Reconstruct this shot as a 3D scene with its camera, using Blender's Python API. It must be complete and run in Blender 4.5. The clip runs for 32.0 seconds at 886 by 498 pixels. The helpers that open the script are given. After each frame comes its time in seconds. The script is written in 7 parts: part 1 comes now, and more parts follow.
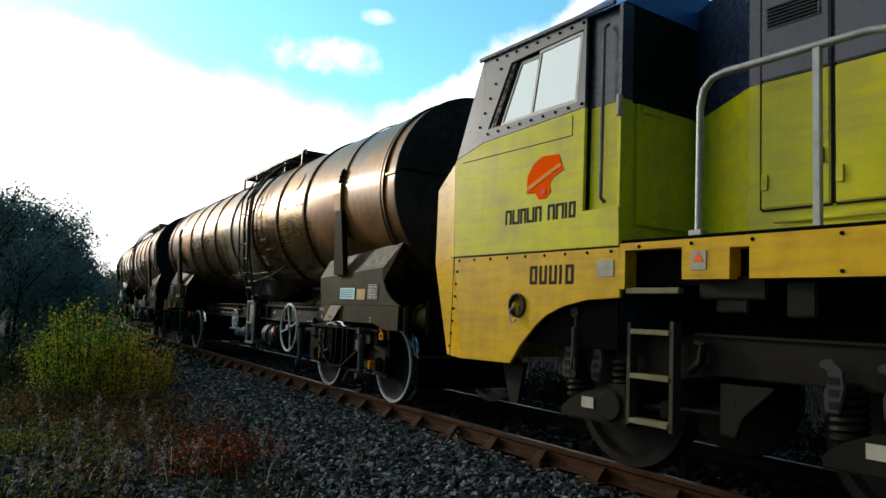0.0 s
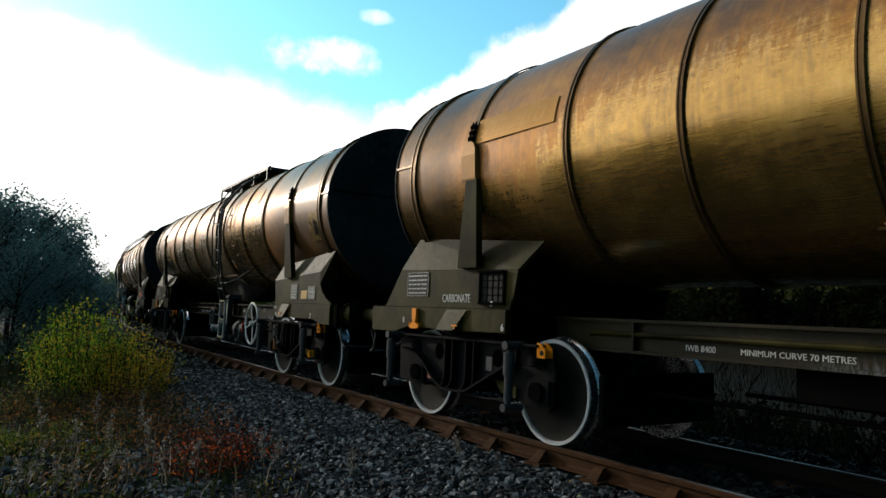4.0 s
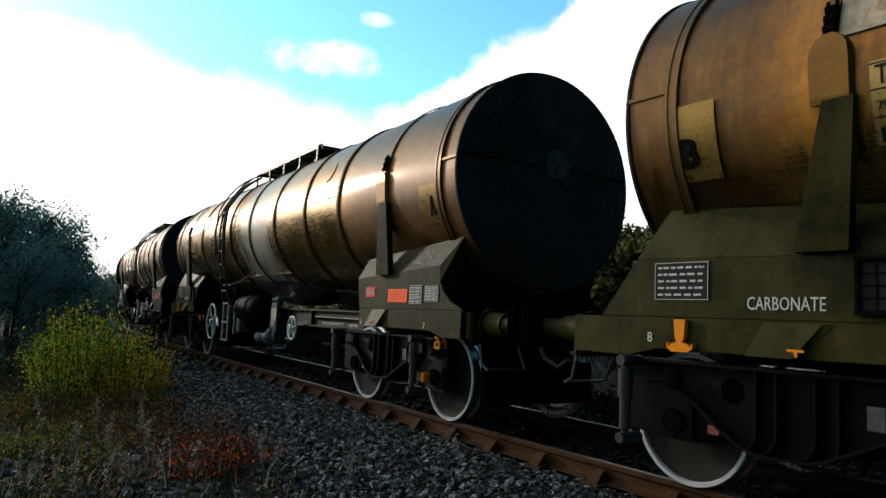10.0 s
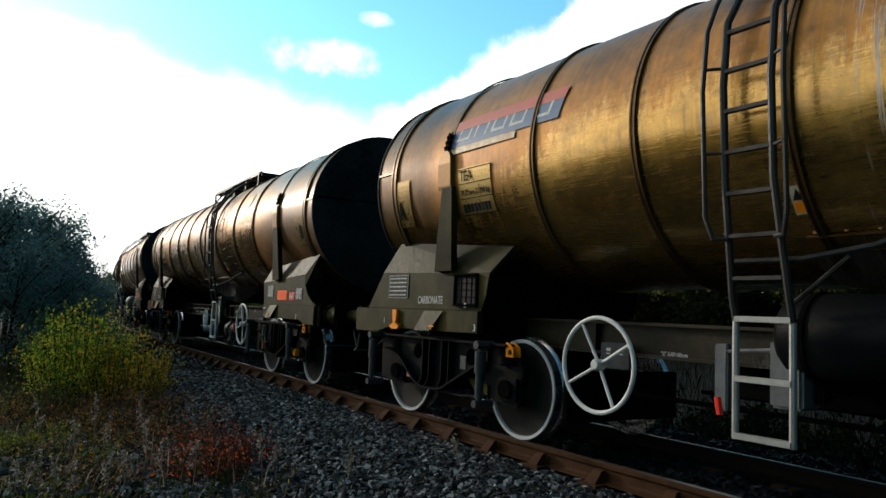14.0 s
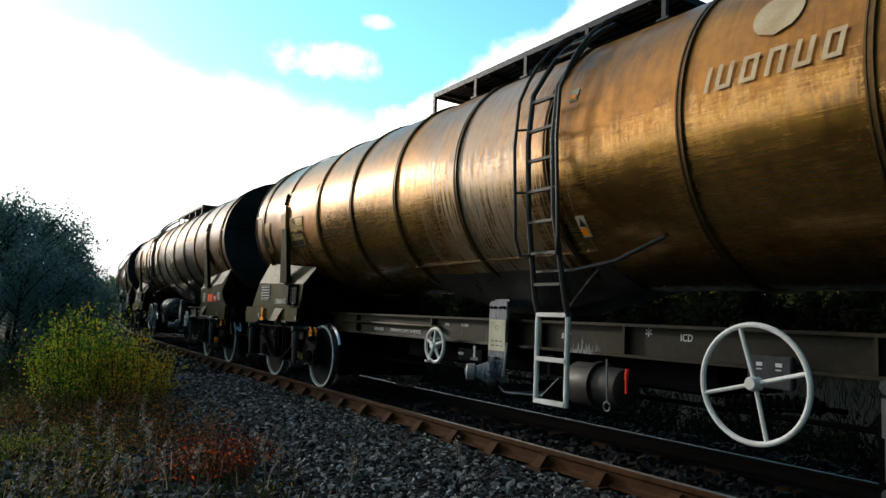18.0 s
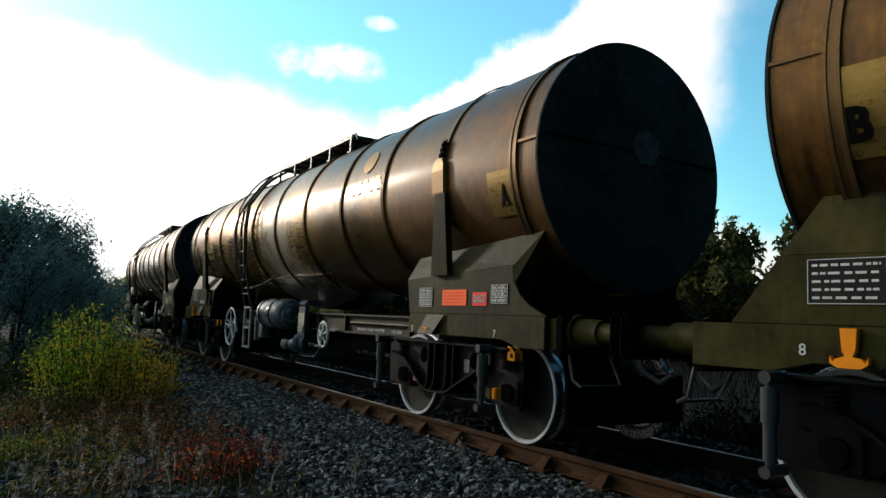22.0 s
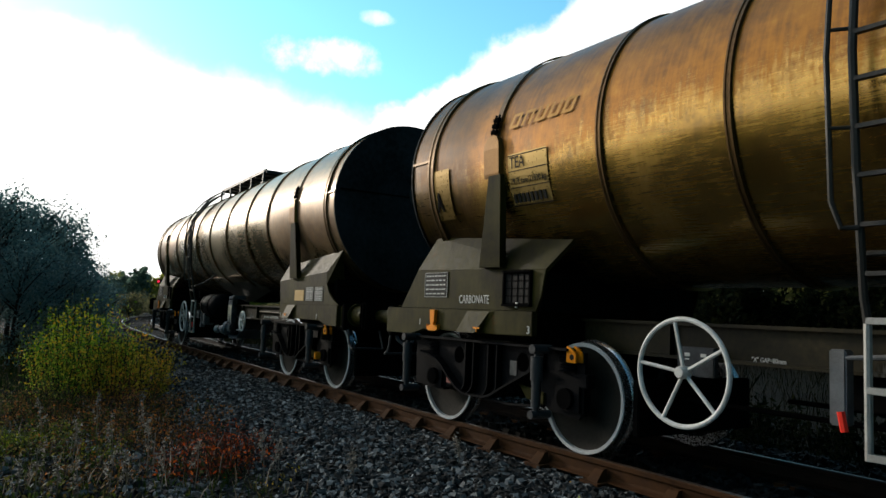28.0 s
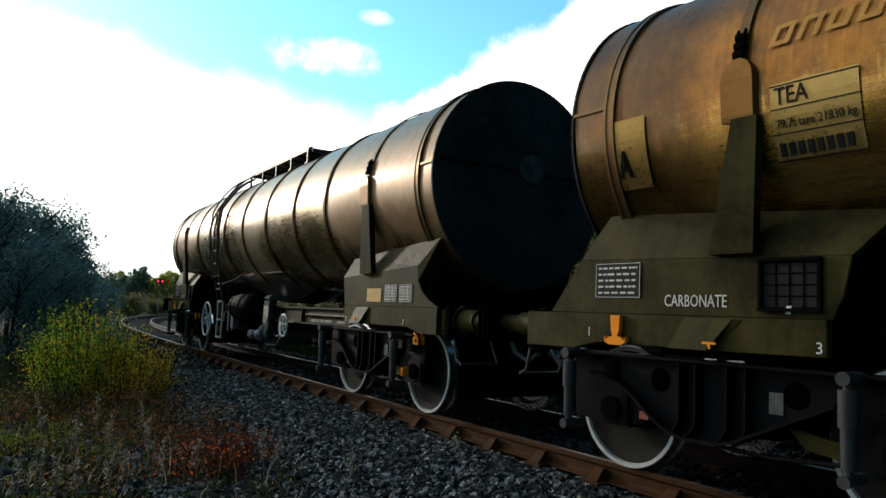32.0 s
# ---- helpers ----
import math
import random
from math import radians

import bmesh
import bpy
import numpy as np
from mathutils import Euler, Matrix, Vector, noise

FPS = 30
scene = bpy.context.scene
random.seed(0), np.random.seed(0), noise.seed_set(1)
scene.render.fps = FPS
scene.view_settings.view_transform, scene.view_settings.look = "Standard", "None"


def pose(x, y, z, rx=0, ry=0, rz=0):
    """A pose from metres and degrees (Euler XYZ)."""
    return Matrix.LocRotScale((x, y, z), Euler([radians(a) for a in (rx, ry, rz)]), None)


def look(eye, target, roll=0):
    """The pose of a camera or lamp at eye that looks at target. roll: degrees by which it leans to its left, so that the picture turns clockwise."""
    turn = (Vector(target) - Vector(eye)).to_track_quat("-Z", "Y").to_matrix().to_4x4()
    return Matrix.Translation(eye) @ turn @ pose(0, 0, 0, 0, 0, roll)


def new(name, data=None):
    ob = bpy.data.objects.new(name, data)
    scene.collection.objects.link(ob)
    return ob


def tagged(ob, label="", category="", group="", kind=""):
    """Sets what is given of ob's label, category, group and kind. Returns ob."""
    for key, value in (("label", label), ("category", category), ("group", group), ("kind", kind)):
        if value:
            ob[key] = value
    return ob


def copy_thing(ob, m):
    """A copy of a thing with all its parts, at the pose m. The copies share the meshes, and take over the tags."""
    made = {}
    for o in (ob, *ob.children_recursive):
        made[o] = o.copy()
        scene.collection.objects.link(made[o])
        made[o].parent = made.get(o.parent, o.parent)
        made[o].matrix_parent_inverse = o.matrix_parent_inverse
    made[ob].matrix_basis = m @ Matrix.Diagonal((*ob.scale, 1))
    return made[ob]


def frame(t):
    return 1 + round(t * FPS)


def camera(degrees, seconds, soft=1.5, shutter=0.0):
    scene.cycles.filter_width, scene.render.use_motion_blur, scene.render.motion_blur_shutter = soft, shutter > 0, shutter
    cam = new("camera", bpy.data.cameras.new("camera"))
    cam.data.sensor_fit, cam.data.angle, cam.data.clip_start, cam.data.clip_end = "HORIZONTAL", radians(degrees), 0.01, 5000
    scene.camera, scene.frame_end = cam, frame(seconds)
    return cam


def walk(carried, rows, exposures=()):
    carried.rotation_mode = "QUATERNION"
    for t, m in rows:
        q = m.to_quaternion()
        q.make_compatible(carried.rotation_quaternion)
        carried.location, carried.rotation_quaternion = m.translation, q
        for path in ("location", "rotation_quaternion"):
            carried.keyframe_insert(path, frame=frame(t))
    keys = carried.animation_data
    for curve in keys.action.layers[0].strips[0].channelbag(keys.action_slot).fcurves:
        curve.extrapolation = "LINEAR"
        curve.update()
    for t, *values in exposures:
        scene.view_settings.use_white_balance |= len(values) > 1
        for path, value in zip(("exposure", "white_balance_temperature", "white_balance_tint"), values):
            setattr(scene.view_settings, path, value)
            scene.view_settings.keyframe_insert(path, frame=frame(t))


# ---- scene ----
# World: z = 0 at the top of the rails, the line runs past at y = 5, trains roll towards +x.
# ---------------------------------------------------------------- camera
LENS = 64.3
cam = camera(LENS, 32.0, soft=1.5)
EYE = (0.0, 0.0, 1.103)


def held(yaw, pitch, roll):
    """The hand-held camera: turned left by yaw, tipped up by pitch, leaning by roll."""
    return Matrix.Translation(EYE) @ pose(0, 0, 0, 0, 0, 56.241 + yaw) @ pose(0, 0, 0, 95.414 + pitch) @ pose(0, 0, 0, 0, 0, 2.547 - roll)


SWAY = [
    (0, 0, -.17, -.01), (1, 0, -.19, -.05), (2, -.06, -.2, -.08), (3, -.08, -.2, .04), (4.2, -.08, -.16, .07), (5.5, -.11, -.11, .08),
    (6.5, -.15, -.09, -.02), (7.5, -.15, -.06, .02), (8, -.08, -.01, .03), (8.5, .06, .09, .03), (9, .05, .08, .04), (9.5, -.03, .05, .06),
    (10.5, -.1, .01, .01), (11.5, -.15, -.02, -.02), (12.5, -.11, -.01, -.05), (13.5, -.14, -.01, -.12), (14.5, -.17, .02, -.08),
    (16.5, -.1, .07, .03), (17.5, -.07, .08, .05), (18, .04, .19, .07), (18.5, .22, .28, .06), (19, .25, .25, .06), (20, .09, .05, .03),
    (20.5, .25, .14, -.02), (21, .41, .28, -.06), (21.5, .42, .36, 0), (22, .3, .29, .04), (22.5, .16, .18, -.04), (23, .08, .2, -.08),
    (24, .23, .13, -.08), (25, .08, -.01, -.02), (26, -.01, -.07, .04), (28.5, -.05, -.1, .02), (30.5, -.05, -.12, .05), (32, -.08, -.13, .07)]
walk(cam, [(t, held(a, b, c)) for t, a, b, c in SWAY],
     [(0, -1.05), (6, -1.05), (7.2, -.92), (8.2, -.92), (9.2, -1.02), (11, -.92), (13, -.84), (14.2, -.96), (17, -.80), (19, -.78), (20.2, -.94), (22.2, -.98), (24, -.84), (26.2, -.94), (28.8, -.97), (30, -.91), (32, -.92)])

# ---------------------------------------------------------------- sky and sun
SUN = Vector((-.93, -.29, .27)).normalized()
elev = math.asin(SUN.z)
lamp = bpy.data.lights.new("sun", "SUN")
lamp.energy, lamp.angle, lamp.color = 4.2, radians(5.0), (1, .90, .76)
sun = new("sun", lamp)
sun.matrix_world = look((0, 0, 60), Vector((0, 0, 60)) - SUN)

world = bpy.data.worlds.new("sky")
scene.world = world
world.use_nodes = True
wn, wl = world.node_tree.nodes, world.node_tree.links
wn.clear()


def wnode(kind, **sets):
    n = wn.new(kind)
    for k, v in sets.items():
        n.inputs[k].default_value = v
    return n


def wmath(op, a, b=None, c=None):
    n = wn.new("ShaderNodeMath")
    n.operation = op
    for i, v in enumerate((a, b, c)):
        if v is None:
            continue
        if isinstance(v, (int, float)):
            n.inputs[i].default_value = v
        else:
            wl.new(v, n.inputs[i])
    return n.outputs[0]


def wdot(vec, d):
    n = wn.new("ShaderNodeVectorMath")
    n.operation = "DOT_PRODUCT"
    wl.new(vec, n.inputs[0])
    n.inputs[1].default_value = d
    return n.outputs["Value"]


def wstep(v, lo, hi):
    n = wn.new("ShaderNodeMapRange")
    n.interpolation_type = "SMOOTHSTEP"
    n.inputs["From Min"].default_value, n.inputs["From Max"].default_value = lo, hi
    wl.new(v, n.inputs["Value"])
    return n.outputs[0]


sky = wn.new("ShaderNodeTexSky")
sky.sky_type, sky.sun_disc = "NISHITA", False
sky.sun_elevation, sky.sun_rotation = elev, math.atan2(SUN.x, SUN.y)
sky.air_density, sky.dust_density, sky.ozone_density = 1.0, 0.6, 1.6
way = wn.new("ShaderNodeTexCoord").outputs["Generated"]
puff = wnode("ShaderNodeTexNoise", Scale=5.0, Detail=7.0, Roughness=.58)
wl.new(way, puff.inputs["Vector"])
wisp = wnode("ShaderNodeTexNoise", Scale=11.0, Detail=6.0, Roughness=.6)
wl.new(way, wisp.inputs["Vector"])
ruffle = wmath("SUBTRACT", puff.outputs["Fac"], .5)
fine = wmath("SUBTRACT", wisp.outputs["Fac"], .5)
# a sheet of bright cloud under the sun, heaped cloud further round, thin wisps, haze low down
sheet = wmath("ADD", wdot(way, (-.32, -.055, -.946)), wmath("ADD", wmath("MULTIPLY", ruffle, .12), wmath("MULTIPLY", fine, .05)))
sheet = wstep(sheet, -.03, .035)
billow = wmath("ADD", wmath("MULTIPLY", ruffle, .16), wmath("MULTIPLY", fine, .06))
heap = wstep(wmath("ADD", wdot(way, (.0451, .5977, -.8004)), billow), -.006, .022)
heap = wmath("MULTIPLY", heap, wstep(wmath("ADD", wdot(way, (-.8178, -.5223, .2418)), billow), .08, .17))
def wisp_at(centre, wide, high, dense):
    """A small flat cloud about a direction."""
    c = Vector(centre).normalized()
    r = c.cross(Vector((0, 0, 1))).normalized()
    u = r.cross(c)
    x, y = wmath("DIVIDE", wdot(way, tuple(r)), wide), wmath("DIVIDE", wdot(way, tuple(u)), high)
    d = wmath("SUBTRACT", 1.0, wmath("ADD", wmath("MULTIPLY", x, x), wmath("MULTIPLY", y, y)))
    d = wmath("ADD", d, wmath("ADD", wmath("MULTIPLY", fine, 4.2), wmath("MULTIPLY", ruffle, 2.0)))
    return wmath("MULTIPLY", wmath("MULTIPLY", wstep(d, .1, 1.3), dense), wmath("GREATER_THAN", wdot(way, tuple(c)), .5))


small = wmath("MAXIMUM", wisp_at((-.858, .378, .338), .10, .030, .85), wisp_at((-.815, .424, .392), .030, .012, .55))
small = wmath("MAXIMUM", small, wisp_at((-.918, .267, .285), .035, .016, .6))
haze = wmath("MULTIPLY", wstep(wdot(way, (0, 0, -1)), -.24, -.12), wmath("MULTIPLY", wstep(wdot(way, (-.97, .24, 0)), .70, .92), .85))
veil = wmath("ADD", wdot(way, tuple(SUN)), billow)
veil = wmath("MULTIPLY", wstep(veil, .35, .65), wstep(wdot(way, (0, -1, 0)), .0, .35))
cover = wmath("MAXIMUM", wmath("MAXIMUM", wmath("MAXIMUM", sheet, heap), veil), wmath("MAXIMUM", small, haze))
glow = wmath("POWER", wmath("MAXIMUM", wdot(way, tuple(SUN)), 0.0), 2.2)
white = wmath("ADD", 20.0, wmath("MULTIPLY", glow, 25.0))
tone = wn.new("ShaderNodeVectorMath")
tone.operation = "SCALE"
tone.inputs[0].default_value = (1, .985, .95)
wl.new(white, tone.inputs["Scale"])
blue = wn.new("ShaderNodeVectorMath")
blue.operation = "MULTIPLY"
blue.inputs[1].default_value = (3.2, 5.9, 5.7)
# the clear sky deepens away from the sun
depth = wmath("ADD", .2, wmath("MULTIPLY", wstep(wdot(way, tuple(SUN)), -.3, .55), .8))
deep = wn.new("ShaderNodeVectorMath")
deep.operation = "SCALE"
wl.new(sky.outputs[0], deep.inputs[0])
wl.new(depth, deep.inputs["Scale"])
wl.new(deep.outputs[0], blue.inputs[0])
mix = wn.new("ShaderNodeMix")
mix.data_type = "RGBA"
wl.new(cover, mix.inputs["Factor"])
wl.new(blue.outputs[0], mix.inputs[6])
wl.new(tone.outputs[0], mix.inputs[7])
back = wnode("ShaderNodeBackground", Strength=.10)
wl.new(mix.outputs[2], back.inputs["Color"])
wl.new(back.outputs[0], wn.new("ShaderNodeOutputWorld").inputs["Surface"])

# ---------------------------------------------------------------- materials


class Mat:
    """A small builder of node materials."""

    def __init__(self, name, base=(.5, .5, .5), rough=.6, metal=0.0):
        self.m = bpy.data.materials.new(name)
        self.m.use_nodes = True
        self.t = self.m.node_tree
        self.b = self.t.nodes["Principled BSDF"]
        self.b.inputs["Base Color"].default_value = (*base, 1)
        self.b.inputs["Roughness"].default_value = rough
        self.b.inputs["Metallic"].default_value = metal
        self.co = None

    def link(self, a, b):
        self.t.links.new(a, b)

    def coord(self, scale=(1, 1, 1)):
        if self.co is None:
            self.co = self.t.nodes.new("ShaderNodeTexCoord")
        n = self.t.nodes.new("ShaderNodeMapping")
        n.inputs["Scale"].default_value = scale
        self.link(self.co.outputs["Object"], n.inputs["Vector"])
        return n.outputs[0]

    def noise(self, scale, detail=5.0, rough=.55, stretch=(1, 1, 1)):
        n = self.t.nodes.new("ShaderNodeTexNoise")
        n.inputs["Scale"].default_value, n.inputs["Detail"].default_value, n.inputs["Roughness"].default_value = scale, detail, rough
        self.link(self.coord(stretch), n.inputs["Vector"])
        return n.outputs["Fac"]

    def ramp(self, fac, *stops):
        n = self.t.nodes.new("ShaderNodeValToRGB")
        e = n.color_ramp.elements
        while len(e) < len(stops):
            e.new(.5)
        for el, (p, c) in zip(e, stops):
            el.position = p
            el.color = (*c, 1) if len(c) == 3 else c
        self.link(fac, n.inputs[0])
        return n.outputs[0]

    def step(self, v, lo, hi, a=0.0, b=1.0):
        n = self.t.nodes.new("ShaderNodeMapRange")
        for k, x in (("From Min", lo), ("From Max", hi), ("To Min", a), ("To Max", b)):
            n.inputs[k].default_value = x
        self.link(v, n.inputs["Value"])
        return n.outputs[0]

    def math(self, op, a, b=0.0):
        n = self.t.nodes.new("ShaderNodeMath")
        n.operation = op
        for i, v in enumerate((a, b)):
            if isinstance(v, (int, float)):
                n.inputs[i].default_value = v
            else:
                self.link(v, n.inputs[i])
        return n.outputs[0]

    def mix(self, fac, a, b):
        n = self.t.nodes.new("ShaderNodeMix")
        n.data_type = "RGBA"
        for i, v in ((0, fac), (6, a), (7, b)):
            if isinstance(v, (int, float)):
                n.inputs[i].default_value = v
            elif isinstance(v, tuple):
                n.inputs[i].default_value = (*v, 1)
            else:
                self.link(v, n.inputs[i])
        return n.outputs[2]

    def color(self, v):
        self.link(v, self.b.inputs["Base Color"])
        return self

    def rough(self, v):
        self.link(v, self.b.inputs["Roughness"])
        return self

    def bump(self, v, strength=.3, depth=.01):
        n = self.t.nodes.new("ShaderNodeBump")
        n.inputs["Strength"].default_value, n.inputs["Distance"].default_value = strength, depth
        self.link(v, n.inputs["Height"])
        self.link(n.outputs[0], self.b.inputs["Normal"])
        return self

    def random(self):
        return self.t.nodes.new("ShaderNodeObjectInfo").outputs["Random"]

    def island(self):
        return self.t.nodes.new("ShaderNodeNewGeometry").outputs["Random Per Island"]

    def axis(self, name):
        if self.co is None:
            self.co = self.t.nodes.new("ShaderNodeTexCoord")
        n = self.t.nodes.new("ShaderNodeSeparateXYZ")
        self.link(self.co.outputs["Object"], n.inputs[0])
        return n.outputs[name]


def worn(name, base, dark, rough=.55, metal=0.0, scale=3.0, amount=.6, relief=.15, gloss=None):
    """Paint or metal with dirt at two scales."""
    k = Mat(name, base, rough, metal)
    big, small = k.noise(scale, 6), k.noise(scale * 14, 4)
    f = k.math("ADD", k.math("MULTIPLY", big, .7), k.math("MULTIPLY", small, .3))
    k.color(k.mix(k.step(f, .40, .64, 0.0, amount), base, dark))
    k.rough(k.step(small, .3, .7, max(rough - .12, .05), min(rough + .15, 1)))
    k.bump(small, relief, .004)
    if gloss is not None:
        k.b.inputs["Specular IOR Level"].default_value = gloss
    return k.m


def tank_skin(name, streaks, seed, mid=.1, red=1.0, rusty=0.0, dust=.1, soot=.3, tail=.6, front=3.4):
    """Golden-brown steel cladding: rusty on top with ragged runs, shinier below, slurry runs from the filling hatch."""
    k = Mat(name, (.3, .17, .06), .30, .6)
    big = k.noise(1.1 + seed * .07, 6, .6)
    small = k.noise(9, 6, .65)
    brush = k.noise(5, 5, .6, (.8, 16, 16))
    drip = k.noise(9 + seed, 4, .6, (2.4, .22, .22))
    f = k.math("ADD", k.math("MULTIPLY", big, .45), k.math("ADD", k.math("MULTIPLY", small, .25), k.math("ADD", k.math("MULTIPLY", brush, .07), k.math("MULTIPLY", drip, .23))))
    gold = k.ramp(f, (.36, (.16, .096 / red, .018)), (.46, (.33, .205 / red, .034)), (.56, (.45, .290 / red, .052)), (.68, (.58, .41 / red, .12)))
    rust = k.ramp(f, (.36, (.075, .028, .004)), (.47, (.20, .077, .006)), (.57, (.34, .135, .010)), (.68, (.46, .22, .03)))
    x, z = k.axis("X"), k.axis("Z")
    flecks = k.noise(38, 4, .7, (1, .6, .6))
    scratch = k.noise(16, 5, .7, (.35, 9, 9))
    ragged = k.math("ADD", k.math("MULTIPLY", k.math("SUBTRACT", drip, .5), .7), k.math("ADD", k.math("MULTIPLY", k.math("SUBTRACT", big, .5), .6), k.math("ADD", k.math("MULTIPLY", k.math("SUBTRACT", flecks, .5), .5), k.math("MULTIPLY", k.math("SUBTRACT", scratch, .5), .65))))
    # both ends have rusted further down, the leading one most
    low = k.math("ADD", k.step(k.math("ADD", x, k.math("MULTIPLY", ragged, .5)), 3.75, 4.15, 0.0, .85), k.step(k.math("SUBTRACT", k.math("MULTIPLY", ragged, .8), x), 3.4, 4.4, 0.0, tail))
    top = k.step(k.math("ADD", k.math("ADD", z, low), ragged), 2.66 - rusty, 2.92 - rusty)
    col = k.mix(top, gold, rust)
    # runs of grey slurry, widest round the middle
    run = k.noise(7 + seed * .5, 4, .6, (2.6, .10, .10))
    thin = k.noise(30, 5, .75, (2.6, .10, .10))
    near = k.math("SUBTRACT", 1.0, k.math("MULTIPLY", k.math("ABSOLUTE", k.math("SUBTRACT", x, mid)), .42))
    near = k.step(near, 0.0, .9)
    r = k.math("ADD", k.math("MULTIPLY", run, .38), k.math("MULTIPLY", thin, .62))
    r = k.step(k.math("MULTIPLY", r, k.math("ADD", .55, k.math("MULTIPLY", near, .62))), .49, .57, 0.0, streaks)
    col = k.mix(r, col, (.38, .40, .40))
    # dry dust over all, and a sooty leading end
    col = k.mix(k.step(big, .35, .65, dust * .6, dust * 1.4), col, (.26, .235, .18))
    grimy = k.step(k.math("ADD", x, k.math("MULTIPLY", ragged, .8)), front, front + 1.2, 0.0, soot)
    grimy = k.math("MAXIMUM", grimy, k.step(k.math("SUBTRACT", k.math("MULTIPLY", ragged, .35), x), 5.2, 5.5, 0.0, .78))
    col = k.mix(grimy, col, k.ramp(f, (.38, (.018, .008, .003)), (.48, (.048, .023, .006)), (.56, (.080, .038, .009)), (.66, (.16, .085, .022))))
    # soft dull splashes
    col = k.mix(k.step(k.noise(2.3, 5, .7), .55, .75, 0.0, .55), col, (.06, .035, .018))
    k.color(col)
    sheen = k.math("ADD", k.math("MULTIPLY", brush, .5), k.math("MULTIPLY", big, .5))
    k.rough(k.math("ADD", k.step(sheen, .35, .65, .19, .34), k.math("ADD", k.math("MULTIPLY", r, .28), k.math("ADD", k.math("MULTIPLY", top, .20), k.math("MULTIPLY", grimy, .08)))))
    k.link(k.math("SUBTRACT", k.step(r, 0.0, 1.0, .93, .25), k.math("ADD", k.math("MULTIPLY", top, .40), k.math("MULTIPLY", grimy, .12))), k.b.inputs["Metallic"])
    k.b.inputs["Specular IOR Level"].default_value = .1
    # a thin greasy film that mirrors the low sky
    k.b.inputs["Coat IOR"].default_value = 1.36
    film = k.step(k.math("ADD", k.math("MULTIPLY", big, .5), k.math("MULTIPLY", drip, .5)), .38, .6, 1.0, .55)
    k.link(k.math("MULTIPLY", film, k.step(top, 0.0, 1.0, 1.0, .35)), k.b.inputs["Coat Weight"])
    k.link(k.step(sheen, .35, .65, .13, .26), k.b.inputs["Coat Roughness"])
    k.bump(k.math("ADD", k.math("MULTIPLY", brush, .45), k.math("MULTIPLY", big, .55)), .06, .015)
    return k.m


def drip_caked(name, base, run):
    """Dark paint with pale slurry runs round it."""
    k = Mat(name, base, .4)
    n = k.noise(26, 5, .65, (3.0, .25, .25))
    m = k.noise(4, 5, .6)
    f = k.math("ADD", k.math("MULTIPLY", n, .7), k.math("MULTIPLY", m, .3))
    k.color(k.mix(k.step(f, .50, .66), base, run))
    k.rough(k.step(f, .4, .6, .25, .55))
    k.bump(n, .3, .01)
    return k.m


def livery(name, base, dirt):
    """Glossy paint with wash marks along the side, runs and road dirt."""
    k = Mat(name, base, .34)
    wash = k.noise(3, 7, .65, (.5, 4, 5))
    run = k.noise(5, 5, .6, (1.2, 1.2, .3))
    big = k.noise(1.5, 6, .65)
    f = k.math("ADD", k.math("MULTIPLY", wash, .35), k.math("ADD", k.math("MULTIPLY", run, .25), k.math("MULTIPLY", big, .4)))
    k.color(k.mix(k.step(f, .45, .64, 0.0, .85), base, dirt))
    k.rough(k.step(wash, .35, .65, .24, .44))
    k.b.inputs["Specular IOR Level"].default_value = .16
    k.bump(run, .05, .01)
    return k.m


M_TANK = [tank_skin("tank_cladding_" + c, *v) for c, *v in (
    ("golden", .55, 0, .1, 1.12, -.05, .10, .55), ("sooty", .34, 1, .25, 1.15, .2, .06, .85, .4, 3.6), ("streaked", .9, 2, .1, 1.10, .06, .10, .65),
    ("rusty", .42, 1, .25, 1.22, .22, .05, .75, .5, 3.8), ("dark_streaked", .62, 4, -.25, 1.08, .15, .06, .85, .2, .7), ("dull", .35, 3, .1, 1.05, 0.0, .5, .3))]
M_RING = worn("tank_band_steel", (.12, .068, .026), (.03, .018, .009), .40, .7, gloss=.15)
M_DECK = worn("slate_grey_walkway_steel", (.012, .015, .021), (.006, .007, .009), .45, .1, gloss=.2)
M_LEADBOGIE = worn("leading_bogie_black", (.0035, .0035, .0035), (.0015, .0015, .0015), .5, .0, 4, gloss=.05)
M_DAMPER = worn("dark_damper_paint", (.042, .044, .047), (.014, .014, .014), .4, .0, 5, gloss=.15)
M_RUSTRED = worn("dull_red_plate", (.20, .022, .014), (.08, .02, .012), .6, .0, 9, .7)
M_BELLY = drip_caked("slurry_splashed_belly", (.012, .011, .009), (.075, .072, .062))
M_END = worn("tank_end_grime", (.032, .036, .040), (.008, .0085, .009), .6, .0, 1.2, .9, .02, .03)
k = Mat("grimy_olive_paint", (.05, .04, .02), .55)
a, b, c = k.noise(1.3, 6, .65), k.noise(24, 5, .6), k.noise(8, 5, .65, (1.6, 1.6, .22))
f = k.math("ADD", k.math("MULTIPLY", a, .72), k.math("ADD", k.math("MULTIPLY", b, .12), k.math("MULTIPLY", c, .16)))
k.color(k.ramp(f, (.36, (.0035, .003, .0008)), (.44, (.013, .011, .0022)), (.52, (.029, .025, .005)), (.59, (.042, .036, .0085)), (.64, (.075, .034, .008)), (.74, (.11, .042, .010))))
k.rough(k.step(b, .3, .7, .45, .62)).bump(b, .06, .003)
k.b.inputs["Specular IOR Level"].default_value = .05
M_FRAME = k.m
